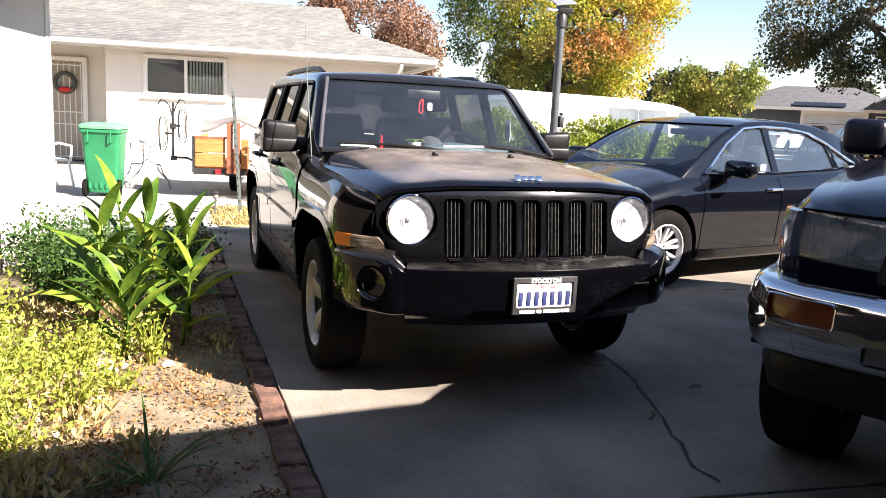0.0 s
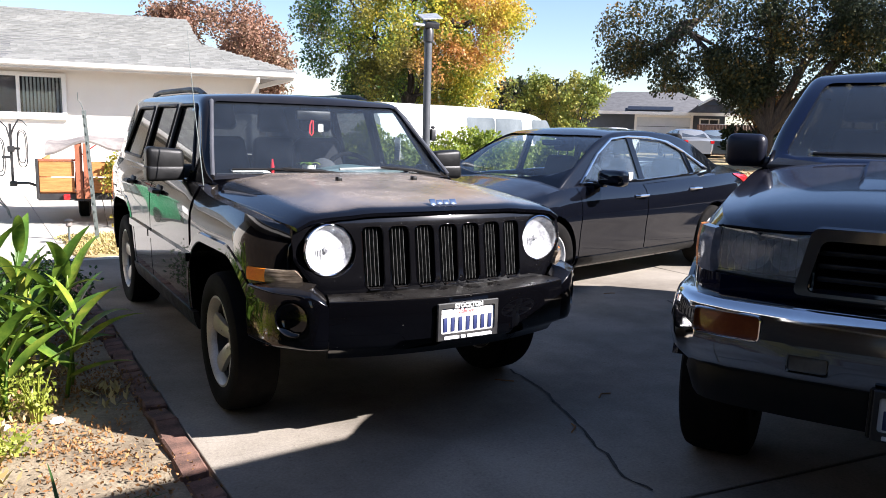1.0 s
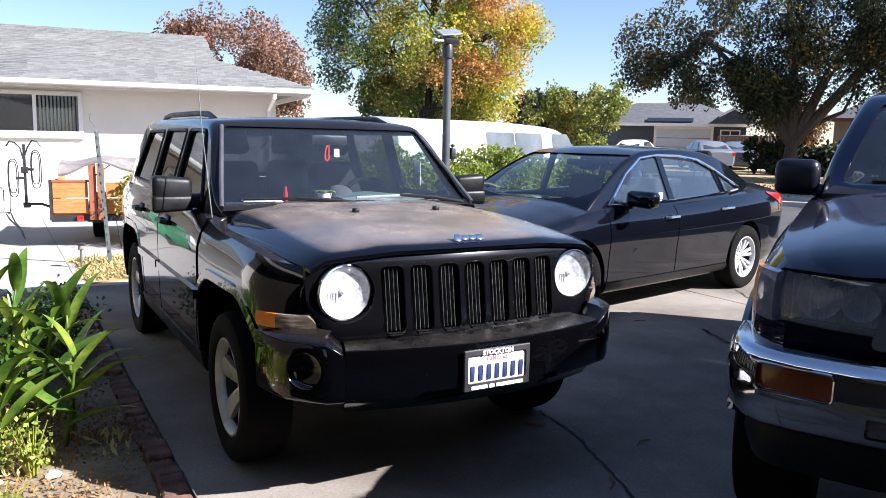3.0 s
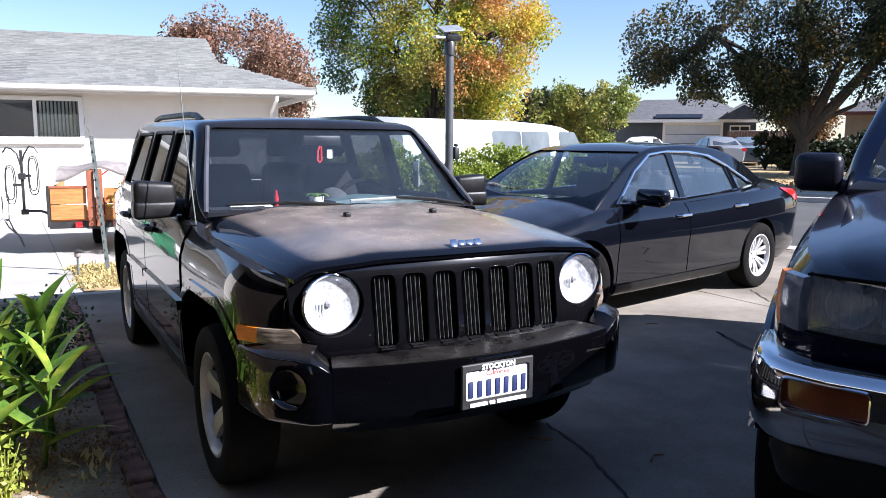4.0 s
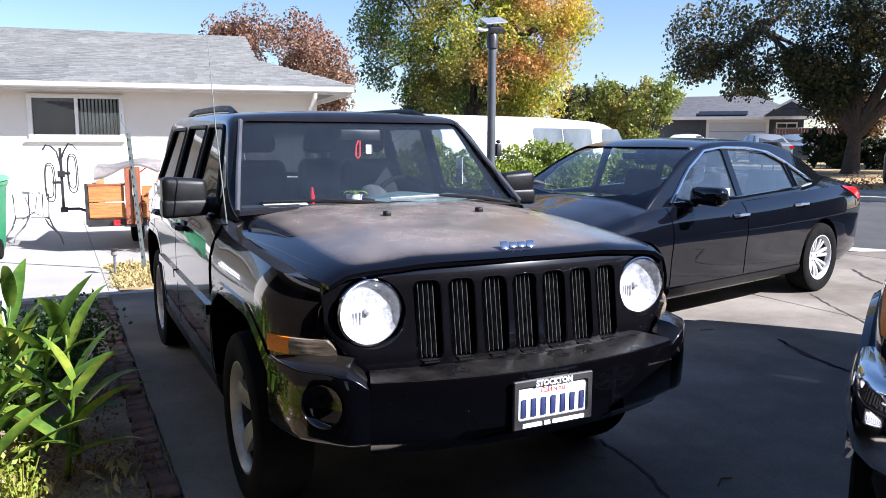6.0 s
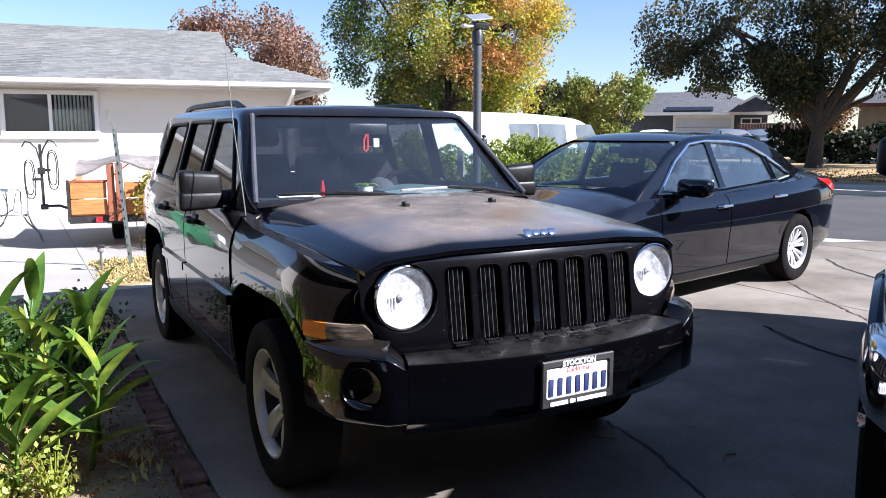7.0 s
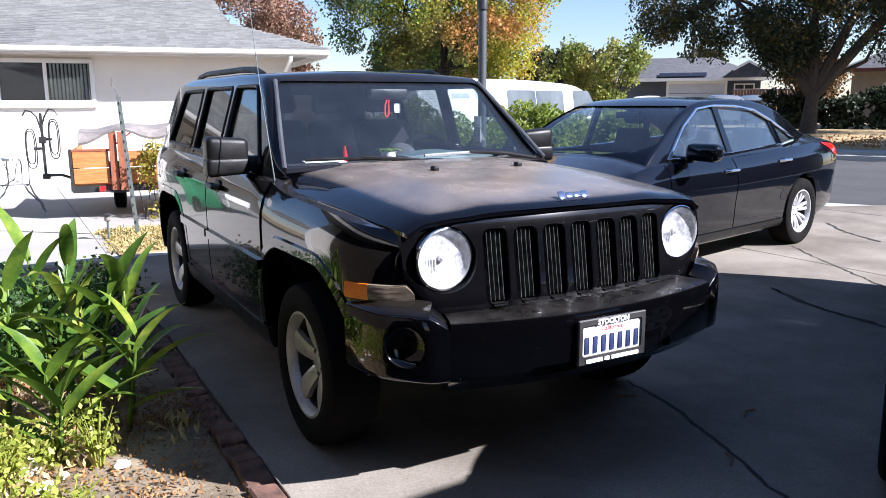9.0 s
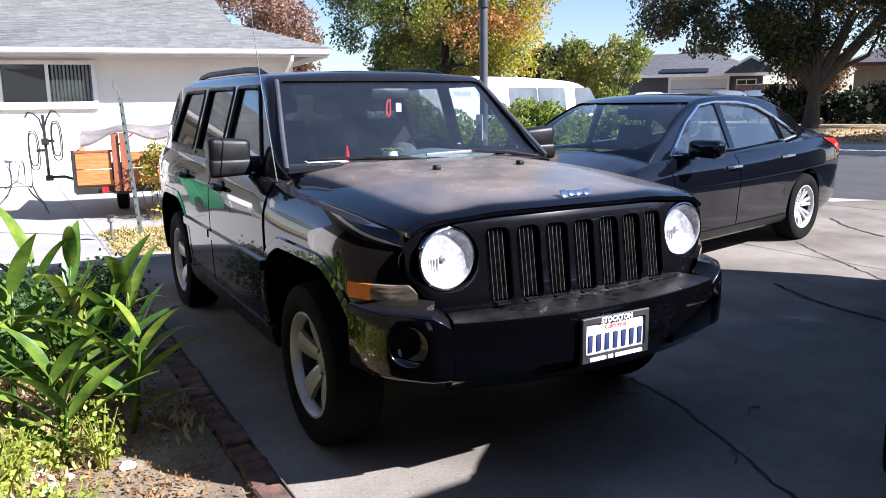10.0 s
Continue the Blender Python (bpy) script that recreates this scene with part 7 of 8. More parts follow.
def bungalow(m, length, depth, wall_h, pitch, siding, label, gable_at=None, garage_at=None, solar=False, windows=(), trim=WHITE_TRIM):
    """A low house: the front runs along local x at y = 0."""
    h = thing("bungalow", m, label, "house", "houses across the street")
    part("wall", box(0, length, 0, depth, -0.3, wall_h), siding, h)
    rz = wall_h + pitch * depth / 2
    rb = bmesh.new()
    vs = [rb.verts.new(q) for q in ((-0.6, -0.6, wall_h), (length + 0.6, -0.6, wall_h), (length + 0.6, depth + 0.6, wall_h), (-0.6, depth + 0.6, wall_h), (depth * 0.35, depth / 2, rz), (length - depth * 0.35, depth / 2, rz))]
    for f in ((0, 1, 5, 4), (1, 2, 5), (2, 3, 4, 5), (3, 0, 4), (3, 2, 1, 0)):
        rb.faces.new([vs[i] for i in f])
    ro = part("roof", rb, FAR_SHINGLE, h)
    part("fascia", box(-0.62, length + 0.62, -0.66, -0.605, wall_h - 0.16, wall_h + 0.03), trim, h)
    if gable_at is not None:
        x0, x1, base = gable_at
        eave, wall_h = wall_h, wall_h + base
        gz = wall_h + 0.62 * (x1 - x0) / 2
        gb = bmesh.new()
        a = [gb.verts.new(q) for q in ((x0 - 0.4, -2.0, wall_h), (x1 + 0.4, -2.0, wall_h), ((x0 + x1) / 2, -2.0, gz + 0.2))]
        b = [gb.verts.new(q) for q in ((x0 - 0.4, 3.4, wall_h), (x1 + 0.4, 3.4, wall_h), ((x0 + x1) / 2, 3.4, gz + 0.2))]
        gb.faces.new(a)
        gb.faces.new(b[::-1])
        for i in range(3):
            gb.faces.new((a[i], b[i], b[(i + 1) % 3], a[(i + 1) % 3]))
        part("gable_roof", gb, FAR_SHINGLE, h)
        for s in (-1, 1):
            c = (x0 + x1) / 2
            part("bargeboard", tube([(c, -2.03, gz + 0.18), (c + s * ((x1 - x0) / 2 + 0.4), -2.03, wall_h - 0.02)], 0.09, 4), WHITE_TRIM, h)
        part("gable_roof", prism([(x0 - 0.9, -2.0, eave), (x1 + 0.9, -2.0, eave), (x1 + 0.4, -1.96, wall_h + 0.01), (x0 - 0.4, -1.96, wall_h + 0.01)], (0, 3.0, 0.02)), FAR_SHINGLE, h)
        part("gable_panel", prism([(x0, -2.02, wall_h + 0.02), (x1, -2.02, wall_h + 0.02), ((x0 + x1) / 2, -2.02, gz)], (0, 0.01, 0)), siding, h)
        wall_h = eave
    if garage_at is not None:
        x0, x1, y = garage_at
        d = part("garage_door", box(x0, x1, y - 0.05, y - 0.005, -0.1, 2.1), surface("grey_garage_door", (0.55, 0.58, 0.62), (0.62, 0.64, 0.68), 2, 60, 0.6), h, "pale grey sectional garage door")
        for z in (0.42, 0.97, 1.52):
            part("door_joint", box(x0 + 0.02, x1 - 0.02, y - 0.056, y - 0.051, z, z + 0.03), GREY_SIDING, d)
        part("door_frame", carve(box(x0 - 0.15, x1 + 0.15, y - 0.09, y - 0.004, -0.1, 2.25), [box(x0, x1, y - 0.3, y + 0.3, -0.3, 2.1)]), WHITE_TRIM, d)
    for x0, x1, z0, z1, y in windows:
        w = part("window", carve(box(x0 - 0.08, x1 + 0.08, y - 0.06, y - 0.004, z0 - 0.08, z1 + 0.08), [box(x0, x1, y - 0.3, y + 0.3, z0, z1)]), WHITE_TRIM, h)
        part("pane", box(x0, x1, y - 0.03, y - 0.02, z0, z1), DARK_PANE, w)
        part("mullion", box((x0 + x1) / 2 - 0.03, (x0 + x1) / 2 + 0.03, y - 0.05, y - 0.031, z0, z1), WHITE_TRIM, w)
    if solar:
        for i in range(3):
            x0 = 3.8 + i * 0.92
            y0, y1 = -0.5, 0.15
            q = [(x0, y0, wall_h + pitch * (y0 + 0.6) * 0.98 + 0.06), (x0 + 0.9, y0, wall_h + pitch * (y0 + 0.6) * 0.98 + 0.06), (x0 + 0.9, y1, wall_h + pitch * (y1 + 0.6) * 0.98 + 0.06), (x0, y1, wall_h + pitch * (y1 + 0.6) * 0.98 + 0.06)]
            part("solar_panel", prism(q, (0, 0, 0.04)), SOLAR, ro)
    return h


g = Vector((31.1, 36.35, 0.35))
bungalow(Matrix.Translation(g) @ Matrix.Rotation(radians(-48), 4, "Z"), 9.6, 8, 2.4, 0.36, GREY_SIDING, "blue-grey bungalow with a white-trimmed gable across the street",
         gable_at=(8.35, 9.25, 0.42), garage_at=(4.4, 7.6, 0.0), solar=True, windows=((8.2, 9.2, 0.95, 2.0, 0.0),))
aw = thing("awning", Matrix.Translation(g) @ Matrix.Rotation(radians(-48), 4, "Z"), "white flat awning on thin posts beside the far house", "awning")
part("canopy", prism([(8.1, -1.9, 1.64), (10.6, -1.9, 1.64), (10.6, -0.75, 1.66), (8.1, -0.75, 1.66)], (0, 0, 0.10)), WHITE_TRIM, aw)
for x in (8.2, 9.35, 10.5):
    part("post", box(x - 0.04, x + 0.04, -1.85, -1.77, -0.1, 1.63), WHITE_TRIM, aw)
g = bearing(37.5, 64, 0.35)
bungalow(Matrix.Translation(g) @ Matrix.Rotation(radians(-48), 4, "Z"), 9, 7, 2.5, 0.34, GREY_SIDING, "grey-roofed bungalow partly behind trees", windows=((2, 3.6, 0.9, 2.0, 0.0), (5.5, 7.0, 0.9, 2.0, 0.0)))
g = bearing(56.5, 46, 0.35)
bungalow(Matrix.Translation(g) @ Matrix.Rotation(radians(-62), 4, "Z"), 16, 8, 2.65, 0.46, TAN_SIDING, "tan bungalow with a wide low roof across the street", windows=((3.2, 4.2, 0.9, 2.1, 0.0), (4.9, 6.7, 0.9, 2.1, 0.0), (9, 11, 0.9, 2.1, 0.0)), trim=surface("red_brown_fascia", (0.11, 0.035, 0.025), (0.15, 0.05, 0.035), 2, 60, 0.6))

fence = thing("fence", Matrix.Identity(4), "brown board fence between the far houses", "fence")
a, b = bearing(49.3, 48, 0.3), bearing(54.0, 45.5, 0.3)
n = 24
for i in range(n):
    q = a.lerp(b, i / n)
    r = a.lerp(b, (i + 0.9) / n)
    d = (r - q).normalized()
    o = Vector((d.y, -d.x, 0)) * 0.02
    part("board", prism([q, r, r + Vector((0, 0, 1.75)), q + Vector((0, 0, 1.75))], o), FENCE, fence)

pole = thing("utility_pole", Matrix.Translation(bearing(46.8, 75, 0.2)), "wooden utility pole behind the far roofs", "pole")
part("shaft", tube([(0, 0, 0), (0, 0, 9.5)], [0.16, 0.1], 8), BARK, pole)
part("crossarm", box(-1.1, 1.1, -0.06, 0.06, 8.6, 8.75, 0.01, 1), BARK, pole)
for k, z in enumerate((8.72, 6.6)):
    wire = thing("cable", Matrix.Identity(4), "thin overhead cable to the pole", "cable")
    q0, q1 = bearing(46.8, 75, z), bearing(75, 60, z + 0.6)
    part("wire", tube([q0.lerp(q1, t) - Vector((0, 0, 1.4 * 4 * t * (1 - t))) for t in span(0, 1, 14)], 0.02, 5), DARK_STEEL, wire)

# leaves fallen on the far verge
rng = np.random.default_rng(77)
cs = [tuple(bearing(59 + rng.uniform(-6, 7), 26.5 + rng.uniform(-2.2, 5), 0.16)) for _ in range(160)]
ob = new("fallen_leaves", leaves_mesh("fallen_leaves", cs, 0.5, 1500, 0.06, STRAW, 78, 0, 0.05))
tagged(ob, "scattered dry brown leaves on the far verge", "leaves", kind="stuff")

# ---------------------------------------------------------------- things in the yard
def lamp_post():
    t = thing("lamp_post", Matrix.Translation((2.83, 5.24, 0)), "dark grey steel post with a solar floodlight on top", "lamp post")
    part("post", tube([(0, 0, 0), (0, 0, 2.46)], 0.046, 16), LAMP_STEEL, t)
    part("base_plate", box(-0.11, 0.11, -0.11, 0.11, 0, 0.015, 0.004, 1), LAMP_STEEL, t)
    part("collar", lathe([(0.046, 2.40), (0.062, 2.405), (0.062, 2.53), (0.05, 2.56), (0.001, 2.56)], Matrix.Identity(4), 16), DARK_STEEL, t)
    part("flood_lamp", merge(None, box(-0.09, 0.09, -0.05, 0.05, -0.035, 0.035, 0.01, 2), Matrix.Translation((0.02, -0.02, 2.60)) @ Matrix.Rotation(radians(20), 4, "X")), DARK_STEEL, t)
    part("solar_panel", merge(None, box(-0.13, 0.13, -0.09, 0.09, -0.008, 0.008, 0.004, 1), Matrix.Translation((0.0, -0.02, 2.69)) @ Matrix.Rotation(radians(24), 4, "X") @ Matrix.Rotation(radians(-8), 4, "Y")), surface("pale_panel_glass", (0.20, 0.21, 0.22), (0.3, 0.31, 0.32), 9, 60, 0.2, coat=1.0), t, "small tilted solar panel")
    part("side_head", box(-0.20, -0.07, -0.05, 0.03, 2.575, 2.605, 0.01, 2), WHITE_TRIM, t)
    part("bracket", tube([(0, 0.02, 2.52), (0, 0.03, 2.60), (0, -0.01, 2.68)], 0.012, 6), DARK_STEEL, t)
    part("junction_box", box(0.05, 0.11, -0.05, 0.03, 1.26, 1.40, 0.012, 2), DARK_STEEL, t)
    part("box_cap", ball((0.085, -0.01, 1.42), (0.03, 0.03, 0.02)), DARK_STEEL, t)


def wheelie_bin():
    t = thing("wheelie_bin", pose(-2.26, 8.7, 0, 0, 0, -9) @ Matrix.Diagonal((0.84, 0.84, 0.97, 1)), "green plastic wheelie bin standing by the porch", "bin")
    rings = []
    for z, w, d in ((0.06, 0.215, 0.24), (0.10, 0.235, 0.26), (0.5, 0.262, 0.30), (0.86, 0.285, 0.335), (0.90, 0.30, 0.355), (0.93, 0.30, 0.355)):
        rings.append([(x, y, z) for x, y in rounded([(-w, -d), (w, -d), (w, d), (-w, d)], 0.06)])
    part("bin_body", loft(rings), BIN_GREEN, t)
    rim = []
    for z, k in ((0.90, 1.0), (0.905, 1.05), (0.945, 1.05), (0.95, 1.0)):
        rim.append([(x * k, y * k, z) for x, y in rounded([(-0.30, -0.355), (0.30, -0.355), (0.30, 0.355), (-0.30, 0.355)], 0.06)])
    part("rim", loft(rim), BIN_GREEN, t)
    lid = []
    for z, w, d in ((0.955, 0.325, 0.385), (0.985, 0.325, 0.385), (1.02, 0.29, 0.34), (1.035, 0.20, 0.24)):
        lid.append([(x, y, z) for x, y in rounded([(-w, -d), (w, -d), (w, d), (-w, d)], 0.07)])
    part("lid", loft(lid), BIN_LID, t, "faded green lid")
    for s in (-1, 1):
        part("handle", tube([(s * 0.17, -0.36, 0.93), (s * 0.17, -0.395, 0.91), (s * 0.17, -0.39, 0.78), (s * 0.17, -0.33, 0.77)], 0.012, 6), BIN_GREEN, t)
        part("wheel", lathe([(0.001, -0.03), (0.11, -0.03), (0.125, -0.015), (0.125, 0.015), (0.11, 0.03), (0.05, 0.03), (0.045, 0.02), (0.001, 0.022)], Matrix.Translation((s * 0.255, -0.24, 0.125)) @ Matrix.Rotation(radians(90 * s), 4, "Y"), 24), RUBBER, t)
    for i in range(5):
        part("rib", box(-0.20 + i * 0.085, -0.165 + i * 0.085, -0.285, -0.262, 0.12, 0.2, 0.005, 1), BIN_GREEN, t)


def trailer():
    """Utility trailer with stained plank sides; its tail faces the drive."""
    t = thing("utility_trailer", pose(-0.31, 8.4, 0, 0, 0, -8), "small trailer with orange-stained plank sides behind the parked car", "trailer")
    bed = part("bed_frame", carve(box(-0.80, 1.05, 0.0, 2.1, 0.335, 0.425, 0.006, 1), [box(-0.74, 0.99, 0.06, 2.04, 0.2, 0.6)]), DARK_STEEL, t)
    part("deck", box(-0.79, 1.04, 0.01, 2.09, 0.427, 0.445), PLANK, t)
    for x0, x1 in ((-0.775, -0.36), (-0.15, 1.03)):
        for z0, z1 in ((0.447, 0.635), (0.648, 0.845)):
            part("plank", box(x0, x1, -0.02, 0.018, z0, z1, 0.005, 1), PLANK, t)
    for z0, z1 in ((0.447, 0.635), (0.648, 0.845)):
        part("plank", box(-0.80, -0.765, 0.03, 2.06, z0, z1, 0.005, 1), PLANK, t)
        part("plank", box(1.01, 1.045, 0.03, 2.06, z0, z1, 0.005, 1), PLANK, t)
    part("rail", box(-0.80, -0.33, -0.025, 0.045, 0.847, 0.875, 0.004, 1), POST_WOOD, t)
    for x, y in ((-0.345, -0.03), (-0.245, -0.07)):
        part("corner_post", box(x, x + 0.088, y - 0.035, y, 0.36, 1.09, 0.004, 1), POST_WOOD, t, "red-brown timber stake")
    part("corner_post", box(-0.815, -0.78, -0.03, 0.01, 0.36, 0.88, 0.004, 1), DARK_STEEL, t)
    part("tail_lamp", box(-0.50, -0.42, -0.05, -0.002, 0.345, 0.415, 0.01, 2), RED_LENS, t, "red tail lamp")
    part("tail_lamp", box(0.70, 0.78, -0.05, -0.002, 0.345, 0.415, 0.01, 2), RED_LENS, t)
    part("wire", tube([(-0.44, -0.03, 0.37), (-0.36, -0.04, 0.335), (-0.2, -0.04, 0.33), (-0.05, -0.03, 0.35)], 0.006, 5), DARK_STEEL, t)
    for s, x in ((-1, -0.28), (1, 0.86)):
        part("wheel", lathe([(0.001, -0.08), (0.24, -0.08), (0.29, -0.06), (0.29, 0.06), (0.24, 0.08), (0.15, 0.08), (0.14, 0.06), (0.001, 0.065)], Matrix.Translation((x, 1.1, 0.29)) @ Matrix.Rotation(radians(90 * s), 4, "Y"), 28), RUBBER, t)
        rings = []
        for i in range(11):
            a = math.pi * (0.02 + 0.96 * i / 10)
            rings.append([(x - 0.11, 1.1 + r * math.cos(a), 0.29 + r * math.sin(a)) if j < 2 else (x + 0.11, 1.1 + r * math.cos(a), 0.29 + r * math.sin(a)) for j, r in enumerate((0.34, 0.36, 0.36, 0.34))])
        part("mudguard", loft(rings), DARK_STEEL, t)
    part("tongue", tube([(0.1, 2.1, 0.38), (0.12, 3.2, 0.38)], 0.04, 4), DARK_STEEL, t)
    # loose canvas over the load
    cv = thing("canvas_cover", pose(-0.31, 8.4, 0, 0, 0, -8), "grey canvas draped over the trailer's load", "tarpaulin")
    rings = []
    for i, x in enumerate(span(-0.70, 1.0, 16)):
        sag = 0.07 * math.sin(6 * x) * math.exp(-((x + 0.4) ** 2) * 2)
        z = 1.12 - 0.10 * max(0, -x - 0.1) - 0.02 * math.sin(9 * x)
        rings.append([(x, -0.06 + 0.03 * math.sin(7 * x), z - 0.06 - sag), (x, 0.05, z), (x, 0.6, z + 0.05), (x, 0.6, z + 0.03), (x, 0.06, z - 0.025), (x, -0.05 + 0.03 * math.sin(7 * x), z - 0.09 - sag)])
    part("sheet", loft(rings), CANVAS, cv)
    part("strap", tube([(-0.36, -0.03, 0.86), (-0.22, -0.05, 0.97), (-0.06, -0.055, 1.09)], 0.012, 5, flat=0.3), RED_CLOTH, cv)


def bike_rack():
    t = thing("bike_rack", pose(-1.36, 9.0, 0.04, 0, 0, -8) @ Matrix.Diagonal((0.84, 0.84, 0.82, 1)), "black hitch bike rack standing beside the trailer", "bike rack")
    part("mast", box(-0.02, 0.02, -0.02, 0.02, 0.56, 1.56, 0.004, 1), DARK_STEEL, t)
    part("hitch_bar", tube([(0, 0, 0.60), (0.22, 0.0, 0.60), (0.34, 0.02, 0.55), (0.62, 0.06, 0.46)], 0.022, 8), DARK_STEEL, t)
    part("knuckle", box(-0.045, 0.06, -0.035, 0.035, 0.545, 0.63, 0.012, 2), DARK_STEEL, t)
    for s, z in ((-1, 1.02), (1, 1.16)):
        for k in (0, 1):
            w, h = 0.072 - 0.016 * k, 0.30 - 0.05 * k
            pts = []
            for i in range(33):
                a = 2 * math.pi * i / 32
                cx = math.copysign(abs(math.cos(a)) ** 0.6, math.cos(a)) * w
                cz = math.copysign(abs(math.sin(a)) ** 0.8, math.sin(a)) * h
                pts.append((s * 0.16 + cx, -0.03 - 0.05 * k, z + 0.02 * k + cz))
            part("wheel_loop", tube(pts, 0.0085, 6), DARK_STEEL, t)
        part("cross_arm", box(min(0, s * 0.13), max(0, s * 0.13), -0.05, -0.02, z - 0.02, z + 0.02, 0.004, 1), DARK_STEEL, t)
        hook = [(0.0, 0.0, 1.30 + 0.05 * s), (s * 0.05, -0.02, 1.50), (s * 0.12, -0.03, 1.60 + 0.02 * s), (s * 0.19, -0.03, 1.60), (s * 0.24, -0.03, 1.52)]
        part("hook_arm", tube(hook, 0.013, 6), DARK_STEEL, t)
    part("clamp", box(-0.05, 0.05, -0.06, 0.03, 1.10, 1.20, 0.01, 1), DARK_STEEL, t)


def folding_legs(x, y, rz):
    """A folding table: thin steel legs under a white top ."""
    t = thing("folding_table", pose(x, y, 0, 0, 0, rz) @ Matrix.Diagonal((0.72, 0.8, 1, 1)), "white folding table on thin grey steel legs", "table")
    part("tabletop", box(-0.42, 0.42, -0.35, 0.35, 0.70, 0.735, 0.01, 2), WHITE_TRIM, t)
    for s in (-1, 1):
        part("leg", tube([(s * 0.30, -0.2, 0.70), (s * 0.28, -0.2, 0.38), (s * 0.34, -0.2, 0.25), (s * 0.46, -0.2, 0.12), (s * 0.5, -0.2, 0.0)], 0.013, 6), LEG_STEEL, t)
        part("leg", tube([(s * 0.12, 0.2, 0.70), (s * 0.12, 0.2, 0.38), (s * 0.2, 0.2, 0.25), (s * 0.38, 0.2, 0.10), (s * 0.42, 0.2, 0.0)], 0.013, 6), LEG_STEEL, t)
        part("brace", tube([(s * 0.10, -0.2, 0.66), (s * 0.03, -0.1, 0.45), (-s * 0.22, 0.1, 0.34)], 0.009, 6), LEG_STEEL, t)
    part("crossbar", tube([(-0.29, -0.2, 0.38), (0.29, -0.2, 0.38)], 0.01, 6), LEG_STEEL, t)


def fence_stake():
    t = thing("steel_stake", pose(-0.61, 6.88, 0, 9, -4.5, 0), "weathered green steel stake driven into the dry patch", "stake")
    bm = prism([(-0.022, 0.0, -0.1), (0.022, 0.0, -0.1), (0.022, 0.004, -0.1), (0.003, 0.004, -0.1), (0.003, 0.03, -0.1), (-0.003, 0.03, -0.1), (-0.003, 0.004, -0.1), (-0.022, 0.004, -0.1)], (0, 0, 1.62))
    part("stake", bm, GALV, t)
    for i in range(14):
        part("stud", box(-0.006, 0.006, -0.012, 0.001, 0.15 + i * 0.1, 0.175 + i * 0.1, 0.002, 1), GALV, t)
    part("wire_end", tube([(0, 0, 1.5), (-0.02, 0.0, 1.6), (-0.05, 0.01, 1.64), (-0.04, 0, 1.72)], 0.004, 5), GALV, t)


def path_light(x, y):
    t = thing("path_light", pose(x, y, 0), "small weathered garden path light on a spike", "garden light")
    part("spike", tube([(0, 0, -0.05), (0, 0, 0.2)], 0.012, 8), GALV, t)
    part("lamp_body", lathe([(0.02, 0.2), (0.032, 0.21), (0.03, 0.26), (0.02, 0.262), (0.001, 0.262)], Matrix.Identity(4), 14), CANVAS, t)
    part("cap", lathe([(0.05, 0.262), (0.052, 0.27), (0.03, 0.285), (0.001, 0.29)], Matrix.Identity(4), 14), DARK_STEEL, t)


def patio_chair():
    t = thing("garden_chair", pose(-3.1, 9.6, 0, 0, 0, 30), "white plastic garden chair by the porch", "chair")
    part("seat", box(-0.24, 0.24, -0.24, 0.24, 0.40, 0.43, 0.012, 2), WHITE_TRIM, t)
    bk = box(-0.24, 0.24, -0.015, 0.015, 0.0, 0.45, 0.012, 2)
    bk.transform(Matrix.Translation((0, 0.24, 0.42)) @ Matrix.Rotation(radians(-14), 4, "X"))
    part("backrest", bk, WHITE_TRIM, t)
    for sx in (-1, 1):
        part("arm", tube([(sx * 0.25, -0.22, 0.4), (sx * 0.27, -0.22, 0.62), (sx * 0.27, 0.2, 0.64), (sx * 0.25, 0.28, 0.62)], 0.018, 6), WHITE_TRIM, t)
        for sy in (-1, 1):
            part("leg", tube([(sx * 0.22, sy * 0.22, 0.4), (sx * 0.27, sy * 0.27, 0.0)], 0.018, 6), WHITE_TRIM, t)


lamp_post()
wheelie_bin()
trailer()
bike_rack()
folding_legs(-1.72, 9.75, -8)
fence_stake()
path_light(-0.92, 6.75)
patio_chair()


# wreath on the porch door
wr = thing("door_wreath", HOUSE @ Matrix.Translation((-5.75, HW + 1.03, 1.6)), "round wreath with red bow on the porch door", "wreath")
part("ring", tube([(0.19 * math.cos(a), 0.0, 0.19 * math.sin(a)) for a in span(0, 2 * math.pi, 24)], 0.045, 8), surface("dark_wreath", (0.05, 0.06, 0.05), (0.1, 0.1, 0.09), 20, 90, 0.9, bump=0.6), wr)
part("bow", ball((0, -0.03, -0.14), (0.13, 0.04, 0.06)), RED_CLOTH, wr)


